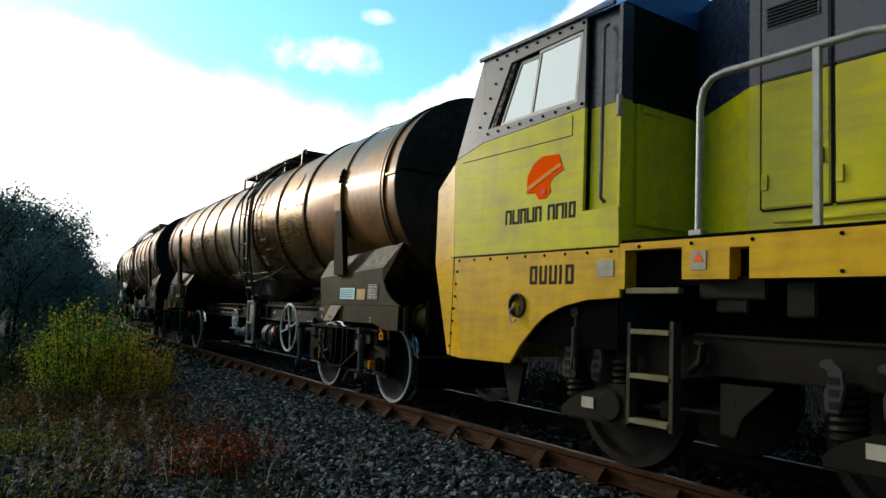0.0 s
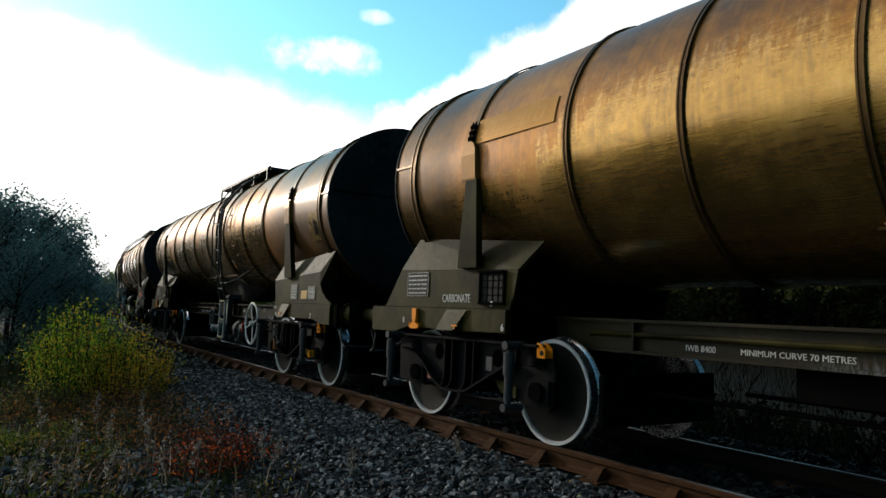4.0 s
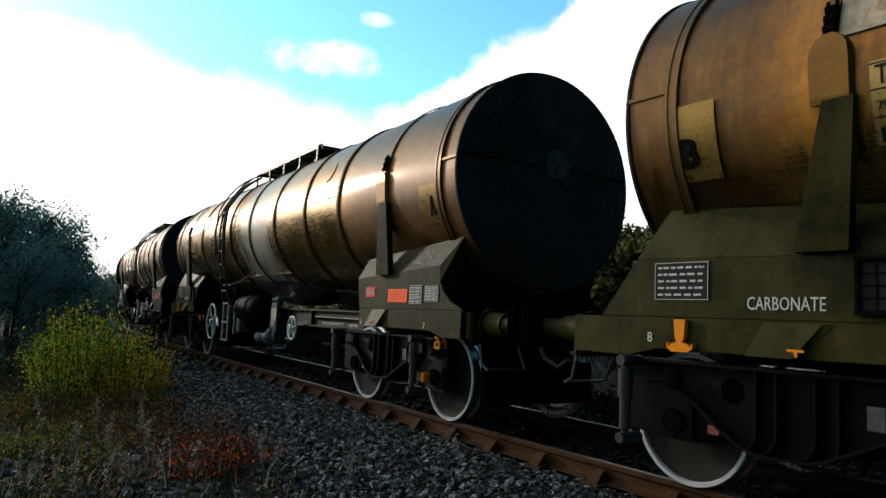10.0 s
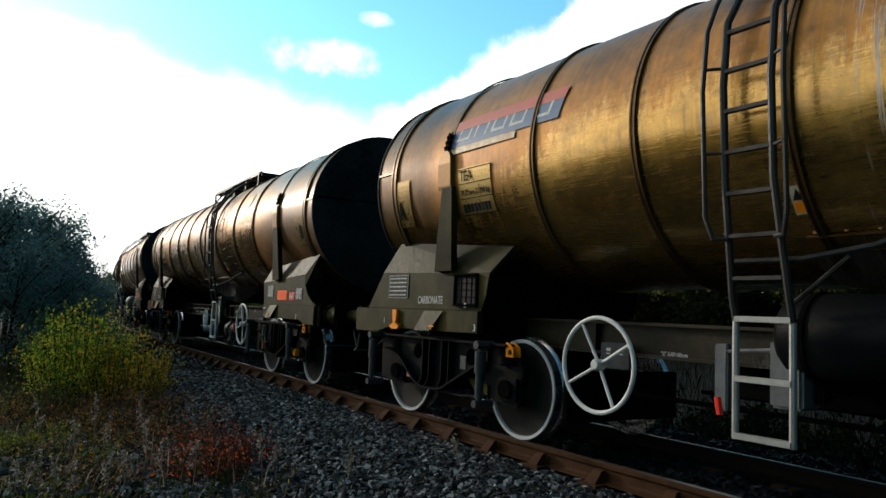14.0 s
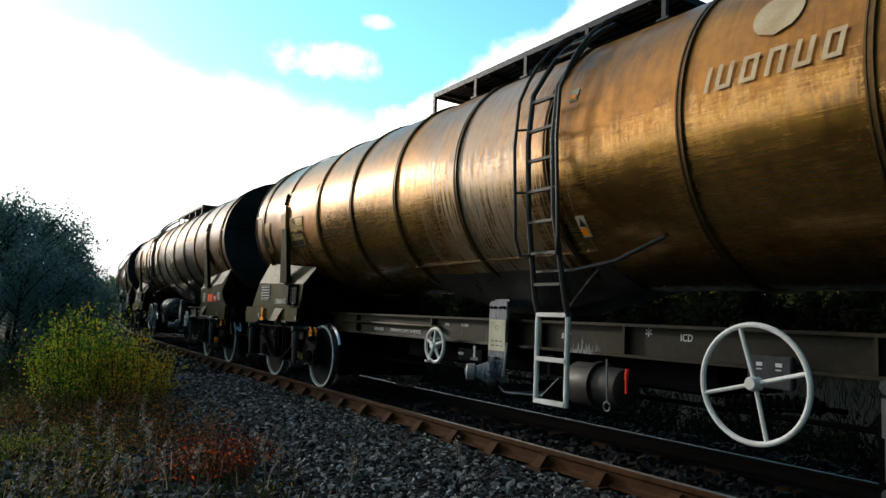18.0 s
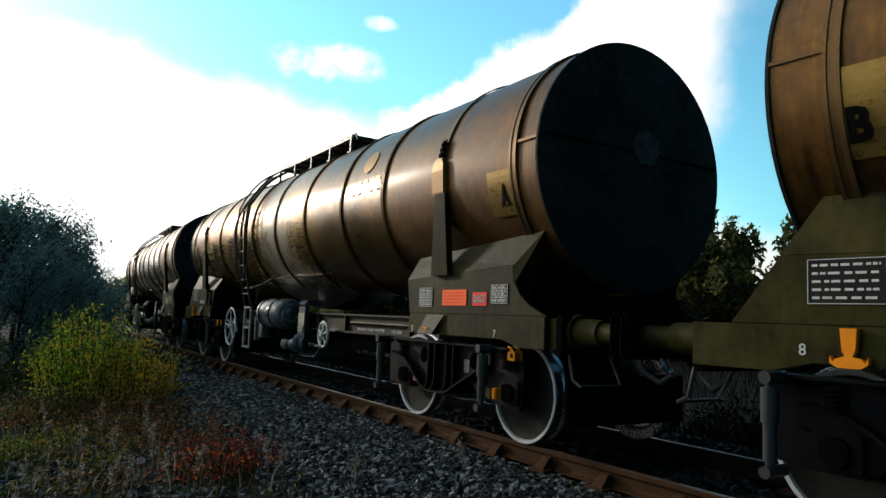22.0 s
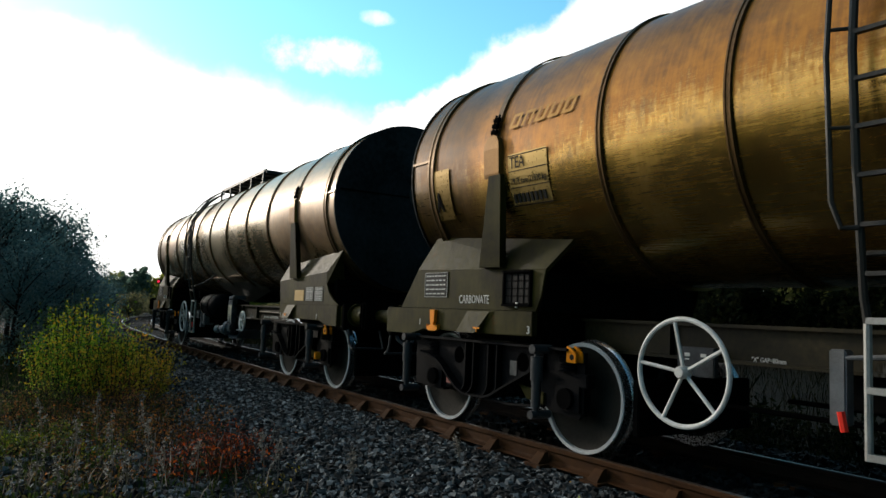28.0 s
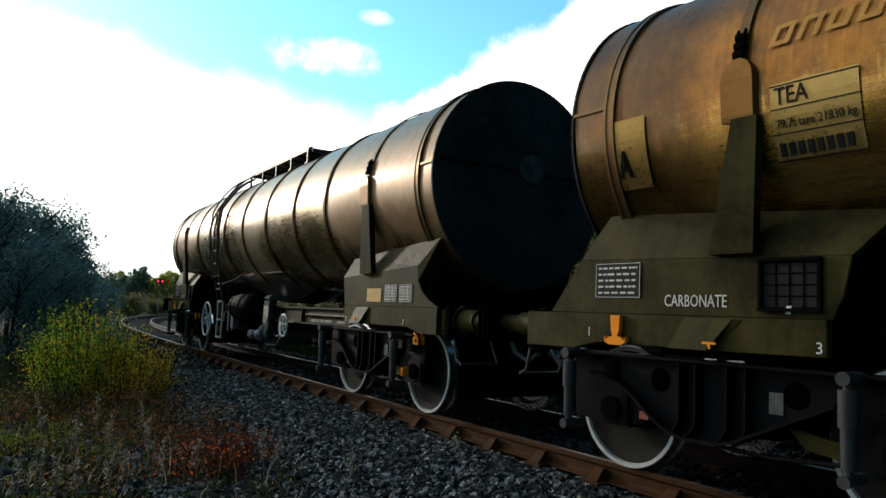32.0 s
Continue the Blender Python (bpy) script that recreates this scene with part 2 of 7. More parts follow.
k = Mat("splashed_solebar_paint", (.05, .04, .02), .5)
a, b, c = k.noise(1.3, 6, .65), k.noise(24, 5, .6), k.noise(30, 5, .7, (2.2, 1, .16))
f = k.math("ADD", k.math("MULTIPLY", a, .6), k.math("MULTIPLY", b, .4))
c2 = k.ramp(f, (.36, (.004, .0033, .0012)), (.5, (.014, .0112, .0038)), (.62, (.028, .021, .008)))
spl = k.math("MULTIPLY", k.step(k.math("ADD", c, k.math("MULTIPLY", k.math("SUBTRACT", .93, k.axis("Z")), 1.3)), .52, .62), k.step(k.noise(1.6, 3), .46, .58))
spl = k.math("MULTIPLY", spl, k.step(k.math("ABSOLUTE", k.axis("X")), 1.2, 2.2, .85, .0))
k.color(k.mix(spl, c2, (.20, .21, .215)))
k.rough(k.step(b, .3, .7, .42, .6)).bump(b, .06, .003)
k.b.inputs["Specular IOR Level"].default_value = .12
M_SOLEBAR = k.m
M_BRACKET = drip_caked("splashed_blue_grey_steel", (.045, .055, .070), (.20, .215, .23))
M_CAP = worn("pale_scuffed_cap", (.26, .265, .265), (.10, .10, .10), .5, .2, 9, .7, gloss=.1)
M_TRAY = worn("pale_grey_tray_steel", (.16, .175, .19), (.07, .075, .08), .32, .3, 3, .8, gloss=.3)
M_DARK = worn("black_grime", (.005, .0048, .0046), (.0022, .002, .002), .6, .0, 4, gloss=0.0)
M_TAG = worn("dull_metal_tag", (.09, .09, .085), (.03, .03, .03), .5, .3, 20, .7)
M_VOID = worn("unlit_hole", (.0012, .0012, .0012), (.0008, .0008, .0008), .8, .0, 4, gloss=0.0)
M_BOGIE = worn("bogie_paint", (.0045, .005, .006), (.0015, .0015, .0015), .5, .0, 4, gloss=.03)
M_LADDER = worn("grimy_ladder_steel", (.030, .028, .025), (.012, .011, .010), .5, .0, 6, gloss=.2)
M_COVER = worn("dull_cover_steel", (.055, .058, .062), (.018, .018, .018), .5, .1, 8, .8, gloss=.1)
M_STEEL = worn("grey_steel", (.125, .13, .135), (.05, .048, .045), .45, .1, 6, gloss=.15)
M_WHITE = worn("white_paint", (.60, .60, .58), (.30, .28, .24), .5, .0, 5, .6, gloss=.15)
M_CREAM = worn("chalky_plate", (.42, .39, .30), (.22, .19, .12), .6, .0, 9, .6, gloss=.1)
M_ORANGE = worn("orange_label", (.95, .12, .008), (.75, .10, .01), .5, .0, 9, .3, gloss=.1)
M_RED = worn("red_label", (.72, .035, .02), (.5, .03, .02), .5, .0, 9, .3, gloss=.1)
M_AMBER = worn("amber_paint", (.80, .25, .006), (.42, .13, .008), .45, .0, 6, .4, gloss=.1)
M_BLACK = worn("black_ink", (.010, .010, .010), (.022, .020, .017), .6, .0, 9, .4, gloss=.06)
M_INK = worn("dense_black_letter", (.0025, .0025, .0025), (.006, .0055, .005), .7, .0, 9, .4, gloss=.02)
M_LETTER = worn("off_white_letters", (.58, .57, .54), (.36, .34, .29), .6, .0, 9, .3, gloss=.1)
M_FADED = worn("faded_letters", (.46, .36, .23), (.30, .19, .09), .45, .2, 6, .75, gloss=.1)
M_PLATE = worn("data_plate", (.012, .012, .012), (.03, .028, .022), .5, .0, 9, .4, gloss=.06)
M_TYRE = worn("polished_tyre", (.55, .56, .58), (.30, .30, .31), .22, .95, 6, .5)
M_RIM = worn("chalk_white_rim", (.42, .43, .43), (.24, .24, .23), .55, .0, 8, .5, gloss=.1)
M_DISC = worn("dusty_wheel_disc", (.022, .0205, .0165), (.008, .0075, .0065), .6, .0, 3, .7, gloss=.05)
M_SLURRY = drip_caked("slurry_caked_steel", (.030, .039, .052), (.34, .37, .40))
M_YELLOW = livery("yellow_paint", (.66, .385, .001), (.30, .17, .008))
M_LIME = livery("lime_yellow_paint", (.60, .55, .004), (.36, .30, .07))
M_NAVY = worn("dark_blue_black_paint", (.016, .026, .052), (.034, .042, .056), .28, .0, 1.5, .5, .02, .45)
M_BLUE = worn("blue_roof_paint", (.04, .14, .46), (.05, .11, .30), .3, .0, 2, .4, .05)
M_GREY = worn("grey_window_surround", (.045, .047, .050), (.024, .024, .024), .42, .0, 2, .6, .02, .05)
M_SURROUND = worn("pale_grey_window_surround", (.13, .14, .145), (.07, .072, .072), .36, .2, 2, .6, .02, .4)
M_RAILGREY = worn("handrail_grey", (.30, .30, .28), (.15, .14, .13), .42, .3, 8, .6)
M_HOODORANGE = worn("orange_emblem", (.95, .10, .003), (.85, .09, .003), .45, .0, 9, .2, gloss=0.0)
M_RUST = worn("rusty_rail_side", (.050, .021, .007), (.017, .008, .004), .8, .0, 9, .7, .4, .08)
# darker copy of the rail side: the wagons' shade on the far rail, as colour
M_SHADERAIL = worn("shaded_rail_side", (.012, .007, .005), (.005, .004, .003), .7, .0, 9, .7, .3, .08)
M_RAILBROWN = worn("browned_rail_head", (.075, .052, .036), (.035, .022, .014), .45, .5, 5, .6)
M_RAILTOP = worn("worn_rail_head", (.13, .12, .12), (.06, .045, .035), .34, .9, 5, .6)
M_SLEEPER = worn("old_timber_sleeper", (.022, .017, .013), (.008, .007, .006), .85, .0, 5, .8, .6, .1)
M_HOSE = worn("rubber", (.02, .02, .02), (.035, .033, .03), .55, .0, 8)

k = Mat("window_glass", (.36, .42, .43), .04)
k.b.inputs["Metallic"].default_value = .85
M_GLASS = k.m
k = Mat("red_signal_lamp", (.4, .0, .01), .3)
k.b.inputs["Emission Color"].default_value, k.b.inputs["Emission Strength"].default_value = (1, .02, .06, 1), 6.0
M_LAMP = k.m


def stone_mat(name, lo, mid, hi):
    k = Mat(name, mid, .85)
    f = k.math("ADD", k.math("MULTIPLY", k.island(), .75), k.math("MULTIPLY", k.noise(60, 3), .25))
    k.color(k.ramp(f, (.05, lo), (.55, mid), (.95, hi)))
    k.b.inputs["Specular IOR Level"].default_value = .15
    k.bump(k.noise(90, 4), .5, .004)
    return k.m


M_STONE = stone_mat("grey_ballast", (.005, .005, .0046), (.025, .0265, .0265), (.235, .248, .248))
# near-black copy of the ballast, carries the shade under the train in its colour
M_STONESHADE = stone_mat("shade_blackened_ballast", (.0012, .0011, .001), (.0035, .0033, .003), (.022, .021, .019))
M_LOCOSTEP = worn("grimy_step_steel", (.055, .052, .032), (.022, .020, .013), .5, .0, 4, gloss=.06)
M_LOCOTREAD = worn("worn_olive_tread", (.20, .175, .085), (.09, .075, .035), .6, .0, 9, .6, gloss=.1)
M_LOCOIRON = worn("grimy_brown_bogie", (.0135, .0115, .0065), (.004, .0036, .003), .5, .0, 4, gloss=.06)


def leaf_mat(name, *stops, gloss=.15):
    k = Mat(name, stops[0][1], .62)
    k.color(k.ramp(k.island(), *stops))
    k.b.inputs["Subsurface Weight"].default_value = 0
    k.b.inputs["Transmission Weight"].default_value = 0
    k.b.inputs["Specular IOR Level"].default_value = gloss
    tr = k.t.nodes.new("ShaderNodeBsdfTranslucent")
    mx = k.t.nodes.new("ShaderNodeMixShader")
    mx.inputs[0].default_value = .45
    k.link(k.b.inputs["Base Color"].links[0].from_socket, tr.inputs["Color"])
    k.link(k.b.outputs[0], mx.inputs[1])
    k.link(tr.outputs[0], mx.inputs[2])
    k.link(mx.outputs[0], k.t.nodes["Material Output"].inputs["Surface"])
    return k.m


M_LEAF_BUSH = leaf_mat("yellowing_leaves", (0, (.045, .10, .01)), (.40, (.19, .34, .025)), (.66, (.42, .50, .035)), (.88, (.72, .54, .04)), (1, (.85, .36, .04)))
M_LEAF_OCHRE = leaf_mat("ochre_leaves", (0, (.09, .10, .012)), (.4, (.36, .30, .02)), (.8, (.58, .38, .025)), (1, (.78, .30, .03)))
M_LEAF_BROWN = leaf_mat("brown_weeds", (0, (.03, .02, .008)), (.5, (.12, .066, .020)), (.85, (.25, .105, .026)), (1, (.48, .16, .03)))
M_LEAF_FLAME = leaf_mat("flame_leaves", (0, (.45, .05, .008)), (.6, (.75, .13, .012)), (1, (.85, .24, .02)))
M_LEAF_MOSS = leaf_mat("mossy_weeds", (0, (.03, .06, .006)), (.6, (.10, .14, .012)), (1, (.22, .20, .02)))
M_LEAF_OLIVE = leaf_mat("olive_weeds", (0, (.018, .036, .007)), (.5, (.055, .078, .014)), (.85, (.13, .11, .03)), (1, (.24, .13, .04)))
# grass across the line, painted near black to stand for shade
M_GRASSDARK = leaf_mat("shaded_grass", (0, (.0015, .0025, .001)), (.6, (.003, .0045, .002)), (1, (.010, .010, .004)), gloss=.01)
M_TREAD = worn("worn_cream_paint", (.34, .29, .16), (.15, .12, .07), .6, .0, 9, .6, gloss=.1)
M_SHOE = worn("bronze_shoe", (.16, .082, .02), (.09, .044, .011), .40, .6, 5, .7, .03, .1)
# sallow leaves, lifted to pale teal in place of the sky's veiling glare
M_LEAF_DARK = leaf_mat("veiled_teal_leaves", (0, (.055, .12, .125)), (.6, (.10, .19, .19)), (1, (.18, .25, .22)))
# thorn and bramble leaves with the far side's shade in their colour
M_LEAF_SHADED = leaf_mat("shaded_thicket_leaves", (0, (.002, .004, .002)), (.6, (.005, .008, .003)), (1, (.014, .015, .005)), gloss=.01)
M_LEAF_OAK = leaf_mat("oak_leaves", (0, (.035, .045, .014)), (.6, (.085, .092, .026)), (1, (.18, .165, .045)))
M_LEAF_BLUE = leaf_mat("blue_green_leaves", (0, (.06, .11, .085)), (.6, (.13, .20, .15)), (1, (.24, .30, .20)))
M_LEAF_SCRUB = leaf_mat("scrub_leaves", (0, (.07, .075, .035)), (.6, (.16, .15, .07)), (1, (.30, .25, .11)))
M_LEAF_FAR = leaf_mat("far_leaves", (0, (.16, .20, .04)), (.5, (.36, .37, .06)), (1, (.62, .52, .08)))
M_LEAF_RED = leaf_mat("russet_leaves", (0, (.035, .012, .006)), (.4, (.10, .022, .008)), (.75, (.24, .04, .010)), (.93, (.42, .08, .012)), (1, (.80, .18, .015)))
M_PAPER = worn("cream_paper", (.50, .33, .13), (.34, .21, .08), .6, .0, 9, .5, gloss=.1)
M_GRASS = leaf_mat("rough_grass", (0, (.008, .022, .004)), (.5, (.020, .042, .007)), (.85, (.055, .055, .014)), (1, (.12, .085, .035)))
M_DRY = leaf_mat("dry_stalks", (0, (.06, .048, .034)), (.6, (.12, .10, .078)), (1, (.26, .235, .20)))
M_STALK = leaf_mat("pale_stalks", (0, (.09, .08, .065)), (.6, (.19, .172, .145)), (1, (.36, .335, .295)))
M_TWIG = worn("twig_bark", (.03, .022, .017), (.012, .010, .008), .85, .0, 9, gloss=.1)

k = Mat("soil_and_weeds", (.05, .045, .03), .95)
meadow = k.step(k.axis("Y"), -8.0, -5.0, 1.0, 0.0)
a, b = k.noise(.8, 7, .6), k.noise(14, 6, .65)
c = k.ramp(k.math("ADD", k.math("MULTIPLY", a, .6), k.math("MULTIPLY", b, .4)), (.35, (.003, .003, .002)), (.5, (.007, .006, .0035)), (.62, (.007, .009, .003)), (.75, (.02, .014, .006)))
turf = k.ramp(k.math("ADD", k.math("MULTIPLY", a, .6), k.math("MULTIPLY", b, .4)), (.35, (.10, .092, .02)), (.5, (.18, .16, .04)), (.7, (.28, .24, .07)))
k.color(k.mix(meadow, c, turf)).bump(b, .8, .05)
k.b.inputs["Specular IOR Level"].default_value = .08
M_SOIL = k.m
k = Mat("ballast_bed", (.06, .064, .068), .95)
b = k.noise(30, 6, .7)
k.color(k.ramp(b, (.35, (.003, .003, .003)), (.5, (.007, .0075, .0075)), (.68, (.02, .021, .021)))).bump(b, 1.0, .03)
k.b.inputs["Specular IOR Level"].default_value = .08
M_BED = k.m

# ---------------------------------------------------------------- mesh building


class G:
    """Vertices and faces of one part."""

    def __init__(self):
        self.v, self.f = [], []

    def add(self, vs, fs):
        n = len(self.v)
        self.v += [tuple(p) for p in vs]
        self.f += [tuple(i + n for i in f) for f in fs]
        return self

    def box(self, x0, x1, y0, y1, z0, z1, bevel=.0):
        if bevel <= 0 or min(x1 - x0, y1 - y0, z1 - z0) < 2.5 * bevel:
            vs = [(x, y, z) for x in (x0, x1) for y in (y0, y1) for z in (z0, z1)]
            return self.add(vs, [(0, 1, 3, 2), (4, 6, 7, 5), (0, 4, 5, 1), (2, 3, 7, 6), (0, 2, 6, 4), (1, 5, 7, 3)])
        bm = bmesh.new()
        bmesh.ops.create_cube(bm, size=1)
        for p in bm.verts:
            p.co = Vector(((x0 + x1) / 2 + p.co.x * (x1 - x0), (y0 + y1) / 2 + p.co.y * (y1 - y0), (z0 + z1) / 2 + p.co.z * (z1 - z0)))
        bmesh.ops.bevel(bm, geom=list(bm.edges), offset=bevel, segments=2, affect="EDGES")
        return self.take(bm)

    def take(self, bm):
        bm.verts.ensure_lookup_table()
        bm.verts.index_update()
        self.add([p.co for p in bm.verts], [[p.index for p in f.verts] for f in bm.faces])
        bm.free()
        return self

    def prism(self, poly, y0, y1, bevel=.0):
        """A plate: a polygon in (x, z) given depth from y0 to y1."""
        bm = bmesh.new()
        lo = [bm.verts.new((x, y0, z)) for x, z in poly]
        hi = [bm.verts.new((x, y1, z)) for x, z in poly]
        n = len(poly)
        bm.faces.new(lo)
        bm.faces.new(hi[::-1])
        for i in range(n):
            bm.faces.new((lo[i], hi[i], hi[(i + 1) % n], lo[(i + 1) % n]))
        bmesh.ops.recalc_face_normals(bm, faces=bm.faces)
        if bevel:
            bmesh.ops.bevel(bm, geom=list(bm.edges), offset=bevel, segments=2, affect="EDGES")
        return self.take(bm)

    def loft(self, a, b):
        """A solid between two polygons of the same number of points."""
        n = len(a)
        return self.add(list(a) + list(b), [tuple(range(n))[::-1], tuple(range(n, 2 * n))] + [(i, (i + 1) % n, n + (i + 1) % n, n + i) for i in range(n)])

    def tube(self, pts, r, n=8, closed=False, taper=1.0):
        pts = [Vector(p) for p in pts]
        m = len(pts)
        vs, up = [], None
        for i, p in enumerate(pts):
            a = pts[i - 1] if (i or closed) else p
            b = pts[(i + 1) % m] if (i < m - 1 or closed) else p
            d = (b - a).normalized()
            if up is None:
                up = d.orthogonal().normalized()
            else:
                up = (up - d * up.dot(d)).normalized()
            s = d.cross(up)
            q = r * (1 + (taper - 1) * i / max(m - 1, 1))
            vs += [p + (up * math.cos(2 * math.pi * j / n) + s * math.sin(2 * math.pi * j / n)) * q for j in range(n)]
        fs = []
        for i in range(m if closed else m - 1):
            k = (i + 1) % m
            fs += [(i * n + j, i * n + (j + 1) % n, k * n + (j + 1) % n, k * n + j) for j in range(n)]
        if not closed:
            fs += [tuple(range(n))[::-1], tuple(range((m - 1) * n, m * n))]
        return self.add(vs, fs)

    def lathe(self, prof, n=48, axis="x", at=(0, 0, 0), a0=0.0, a1=360.0, shut=False):
        """Turns a profile of (along, radius) about an axis."""
        full = abs(a1 - a0) >= 359.9
        m = n if full else n + 1
        vs = []
        for u, r in prof:
            for j in range(m):
                a = radians(a0 + (a1 - a0) * j / n)
                c, s = r * math.cos(a), r * math.sin(a)
                p = {"x": (u, c, s), "y": (c, u, s), "z": (c, s, u)}[axis]
                vs.append((p[0] + at[0], p[1] + at[1], p[2] + at[2]))
        fs, k = [], len(prof)
        for i in range(k if shut else k - 1):
            i2 = (i + 1) % k
            for j in range(n if full else m - 1):
                j2 = (j + 1) % m
                fs.append((i * m + j, i2 * m + j, i2 * m + j2, i * m + j2))
        return self.add(vs, fs)

    def mirror(self):
        """The same again on the other side of the centre line."""
        n = len(self.v)
        fs = list(self.f)
        self.v += [(x, -y, z) for x, y, z in self.v]
        self.f += [tuple(i + n for i in f[::-1]) for f in fs]
        return self

    def moved(self, m):
        self.v = [tuple(m @ Vector(p)) for p in self.v]
        return self

    def mesh(self, name, mat, smooth=0.0):
        me = bpy.data.meshes.new(name)
        me.from_pydata(self.v, [], self.f)
        me.materials.append(mat)
        if smooth:
            me.shade_smooth()
            me.set_sharp_from_angle(angle=radians(smooth))
        me.update()
        return me


def part(name, g, mat, parent, label="", smooth=0.0, at=None):
    ob = new(name, g.mesh(name, mat, smooth) if isinstance(g, G) else g)
    ob.parent = parent
    if at is not None:
        ob.matrix_basis = at
    return tagged(ob, label)


def thing(name, label, category, group="", kind=""):
    return tagged(new(name), label, category, group, kind)


def text_on(word, height, mat, parent, name, place, label="", width=0.0, fat=0.0):
    """Letters lying in the x-z plane, facing -y, set at place; fat: thickens the strokes."""
    cu = bpy.data.curves.new(name, "FONT")
    cu.body, cu.size, cu.extrude, cu.resolution_u, cu.offset = word, height * 1.37, .0015, 2, fat
    tmp = bpy.data.objects.new("letters", cu)
    me = bpy.data.meshes.new_from_object(tmp)
    bpy.data.objects.remove(tmp)
    bpy.data.curves.remove(cu)
    xs = [p.co.x for p in me.vertices]
    k = width / (max(xs) - min(xs)) if width else 1.0
    x0 = min(xs)
    for p in me.vertices:
        x, z, d = (p.co.x - x0) * k, p.co.y, p.co.z
        p.co = (x, -d, z)
    me.materials.clear()
    me.materials.append(mat)
    me.name = name
    ob = new(name, me)
    ob.parent = parent
    ob.matrix_basis = place
    return tagged(ob, label)


# ---------------------------------------------------------------- the line of the track
BEND_AT = (-120, -90, -65, -45, -28, -12, 5)
BEND = (.0244, .0202, .0157, .0104, .0047, .0013, .0058)
STEP = .25
_s = np.arange(-170, 70.01, STEP)
_k = np.interp(_s, BEND_AT, BEND)
_h = np.cumsum(_k) * STEP
_i0 = int(round(170 / STEP))
_h -= _h[_i0]
_x, _y = np.cumsum(np.cos(_h)) * STEP, np.cumsum(np.sin(_h)) * STEP
_x, _y = _x - _x[_i0], _y - _y[_i0] + 5.074


def on_track(s, v=0.0):
    """The place on the line at s metres (v metres to its far side) and its heading."""
    h = float(np.interp(s, _s, _h))
    return float(np.interp(s, _s, _x)) - v * math.sin(h), float(np.interp(s, _s, _y)) + v * math.cos(h), h


def ride(s, c=5.19):
    """The pose of a vehicle on two bogies whose middle is at s."""
    a, b = on_track(s + c), on_track(s - c)
    return pose((a[0] + b[0]) / 2, (a[1] + b[1]) / 2, 0, 0, 0, math.degrees(math.atan2(a[1] - b[1], a[0] - b[0])))


def off_track(x, y):
    """Distance from the centre line, below zero on the camera's side."""
    d = (_x[::8, None] - np.ravel(x)[None]) ** 2 + (_y[::8, None] - np.ravel(y)[None]) ** 2
    i = np.argmin(d, 0)
    px, py, h = _x[::8][i], _y[::8][i], _h[::8][i]
    return ((np.ravel(y) - py) * np.cos(h) - (np.ravel(x) - px) * np.sin(h)).reshape(np.shape(x))


def ground_z(x, y):
    v = off_track(x, y)
    z = np.interp(v, (-60, -7, -3.9, -2.7, -1.9, 1.9, 2.8, 6, 60), (-.75, -.62, -.55, -.40, -.215, -.215, -.5, -.6, -.4))
    lump = np.array([noise.noise(Vector((a * .7, b * .7, 0))) * .06 + noise.noise(Vector((a * 2.3, b * 2.3, 3))) * .025 for a, b in zip(np.ravel(x), np.ravel(y))]).reshape(np.shape(x))
    # unseen bank, added behind the camera to keep low sky light off the train
    bank = np.clip((np.asarray(x) + 7) / 6, 0, 1) ** 2 * np.interp(-np.asarray(y), (2.5, 9, 40), (0, 3.0, 4.5))
    return z + bank + lump * np.clip((np.abs(v) - 2.3) / 1.5, 0, 1)


def sheet_grid(n, mid, near, far):
    u = np.linspace(-1, 1, n)
    k = math.asinh(far / near)
    return mid + near * np.sinh(u * k)


gx, gy = np.meshgrid(sheet_grid(190, -9, 2.2, 1500), sheet_grid(190, 3, 1.6, 1500), indexing="ij")
gz = ground_z(gx, gy)
g = G()
g.v = list(zip(gx.ravel().tolist(), gy.ravel().tolist(), gz.ravel().tolist()))
ny = gy.shape[1]
g.f = [(i * ny + j, (i + 1) * ny + j, (i + 1) * ny + j + 1, i * ny + j + 1) for i in range(gx.shape[0] - 1) for j in range(ny - 1)]
ground = tagged(new("ground", g.mesh("ground", M_SOIL, 180)), "dark soil and low weeds by the line, open meadow and an added bank behind", "ground", kind="structure")


def swept(prof, s0, s1, v, ds=1.0):
    """A section (across, up) carried along the line."""
    g = G()
    n = int((s1 - s0) / ds) + 1
    m = len(prof)
    for i in range(n):
        s = s0 + (s1 - s0) * i / (n - 1)
        for a, z in prof:
            x, y, _ = on_track(s, v + a)
            g.v.append((x, y, z))
    for i in range(n - 1):
        g.f += [(i * m + j, (i + 1) * m + j, (i + 1) * m + (j + 1) % m, i * m + (j + 1) % m) for j in range(m)]
    g.f += [tuple(range(m)), tuple(range((n - 1) * m, n * m))[::-1]]
    return g


RAIL = [(-.07, -.159), (-.07, -.148), (-.02, -.135), (-.009, -.12), (-.009, -.05), (-.034, -.038), (-.036, -.008), (-.030, -.001),
        (.030, -.001), (.036, -.008), (.034, -.038), (.009, -.05), (.009, -.12), (.02, -.135), (.07, -.148), (.07, -.159)]
track = thing("track", "rusty rails in cast chairs on old timber sleepers", "railway track", kind="structure")
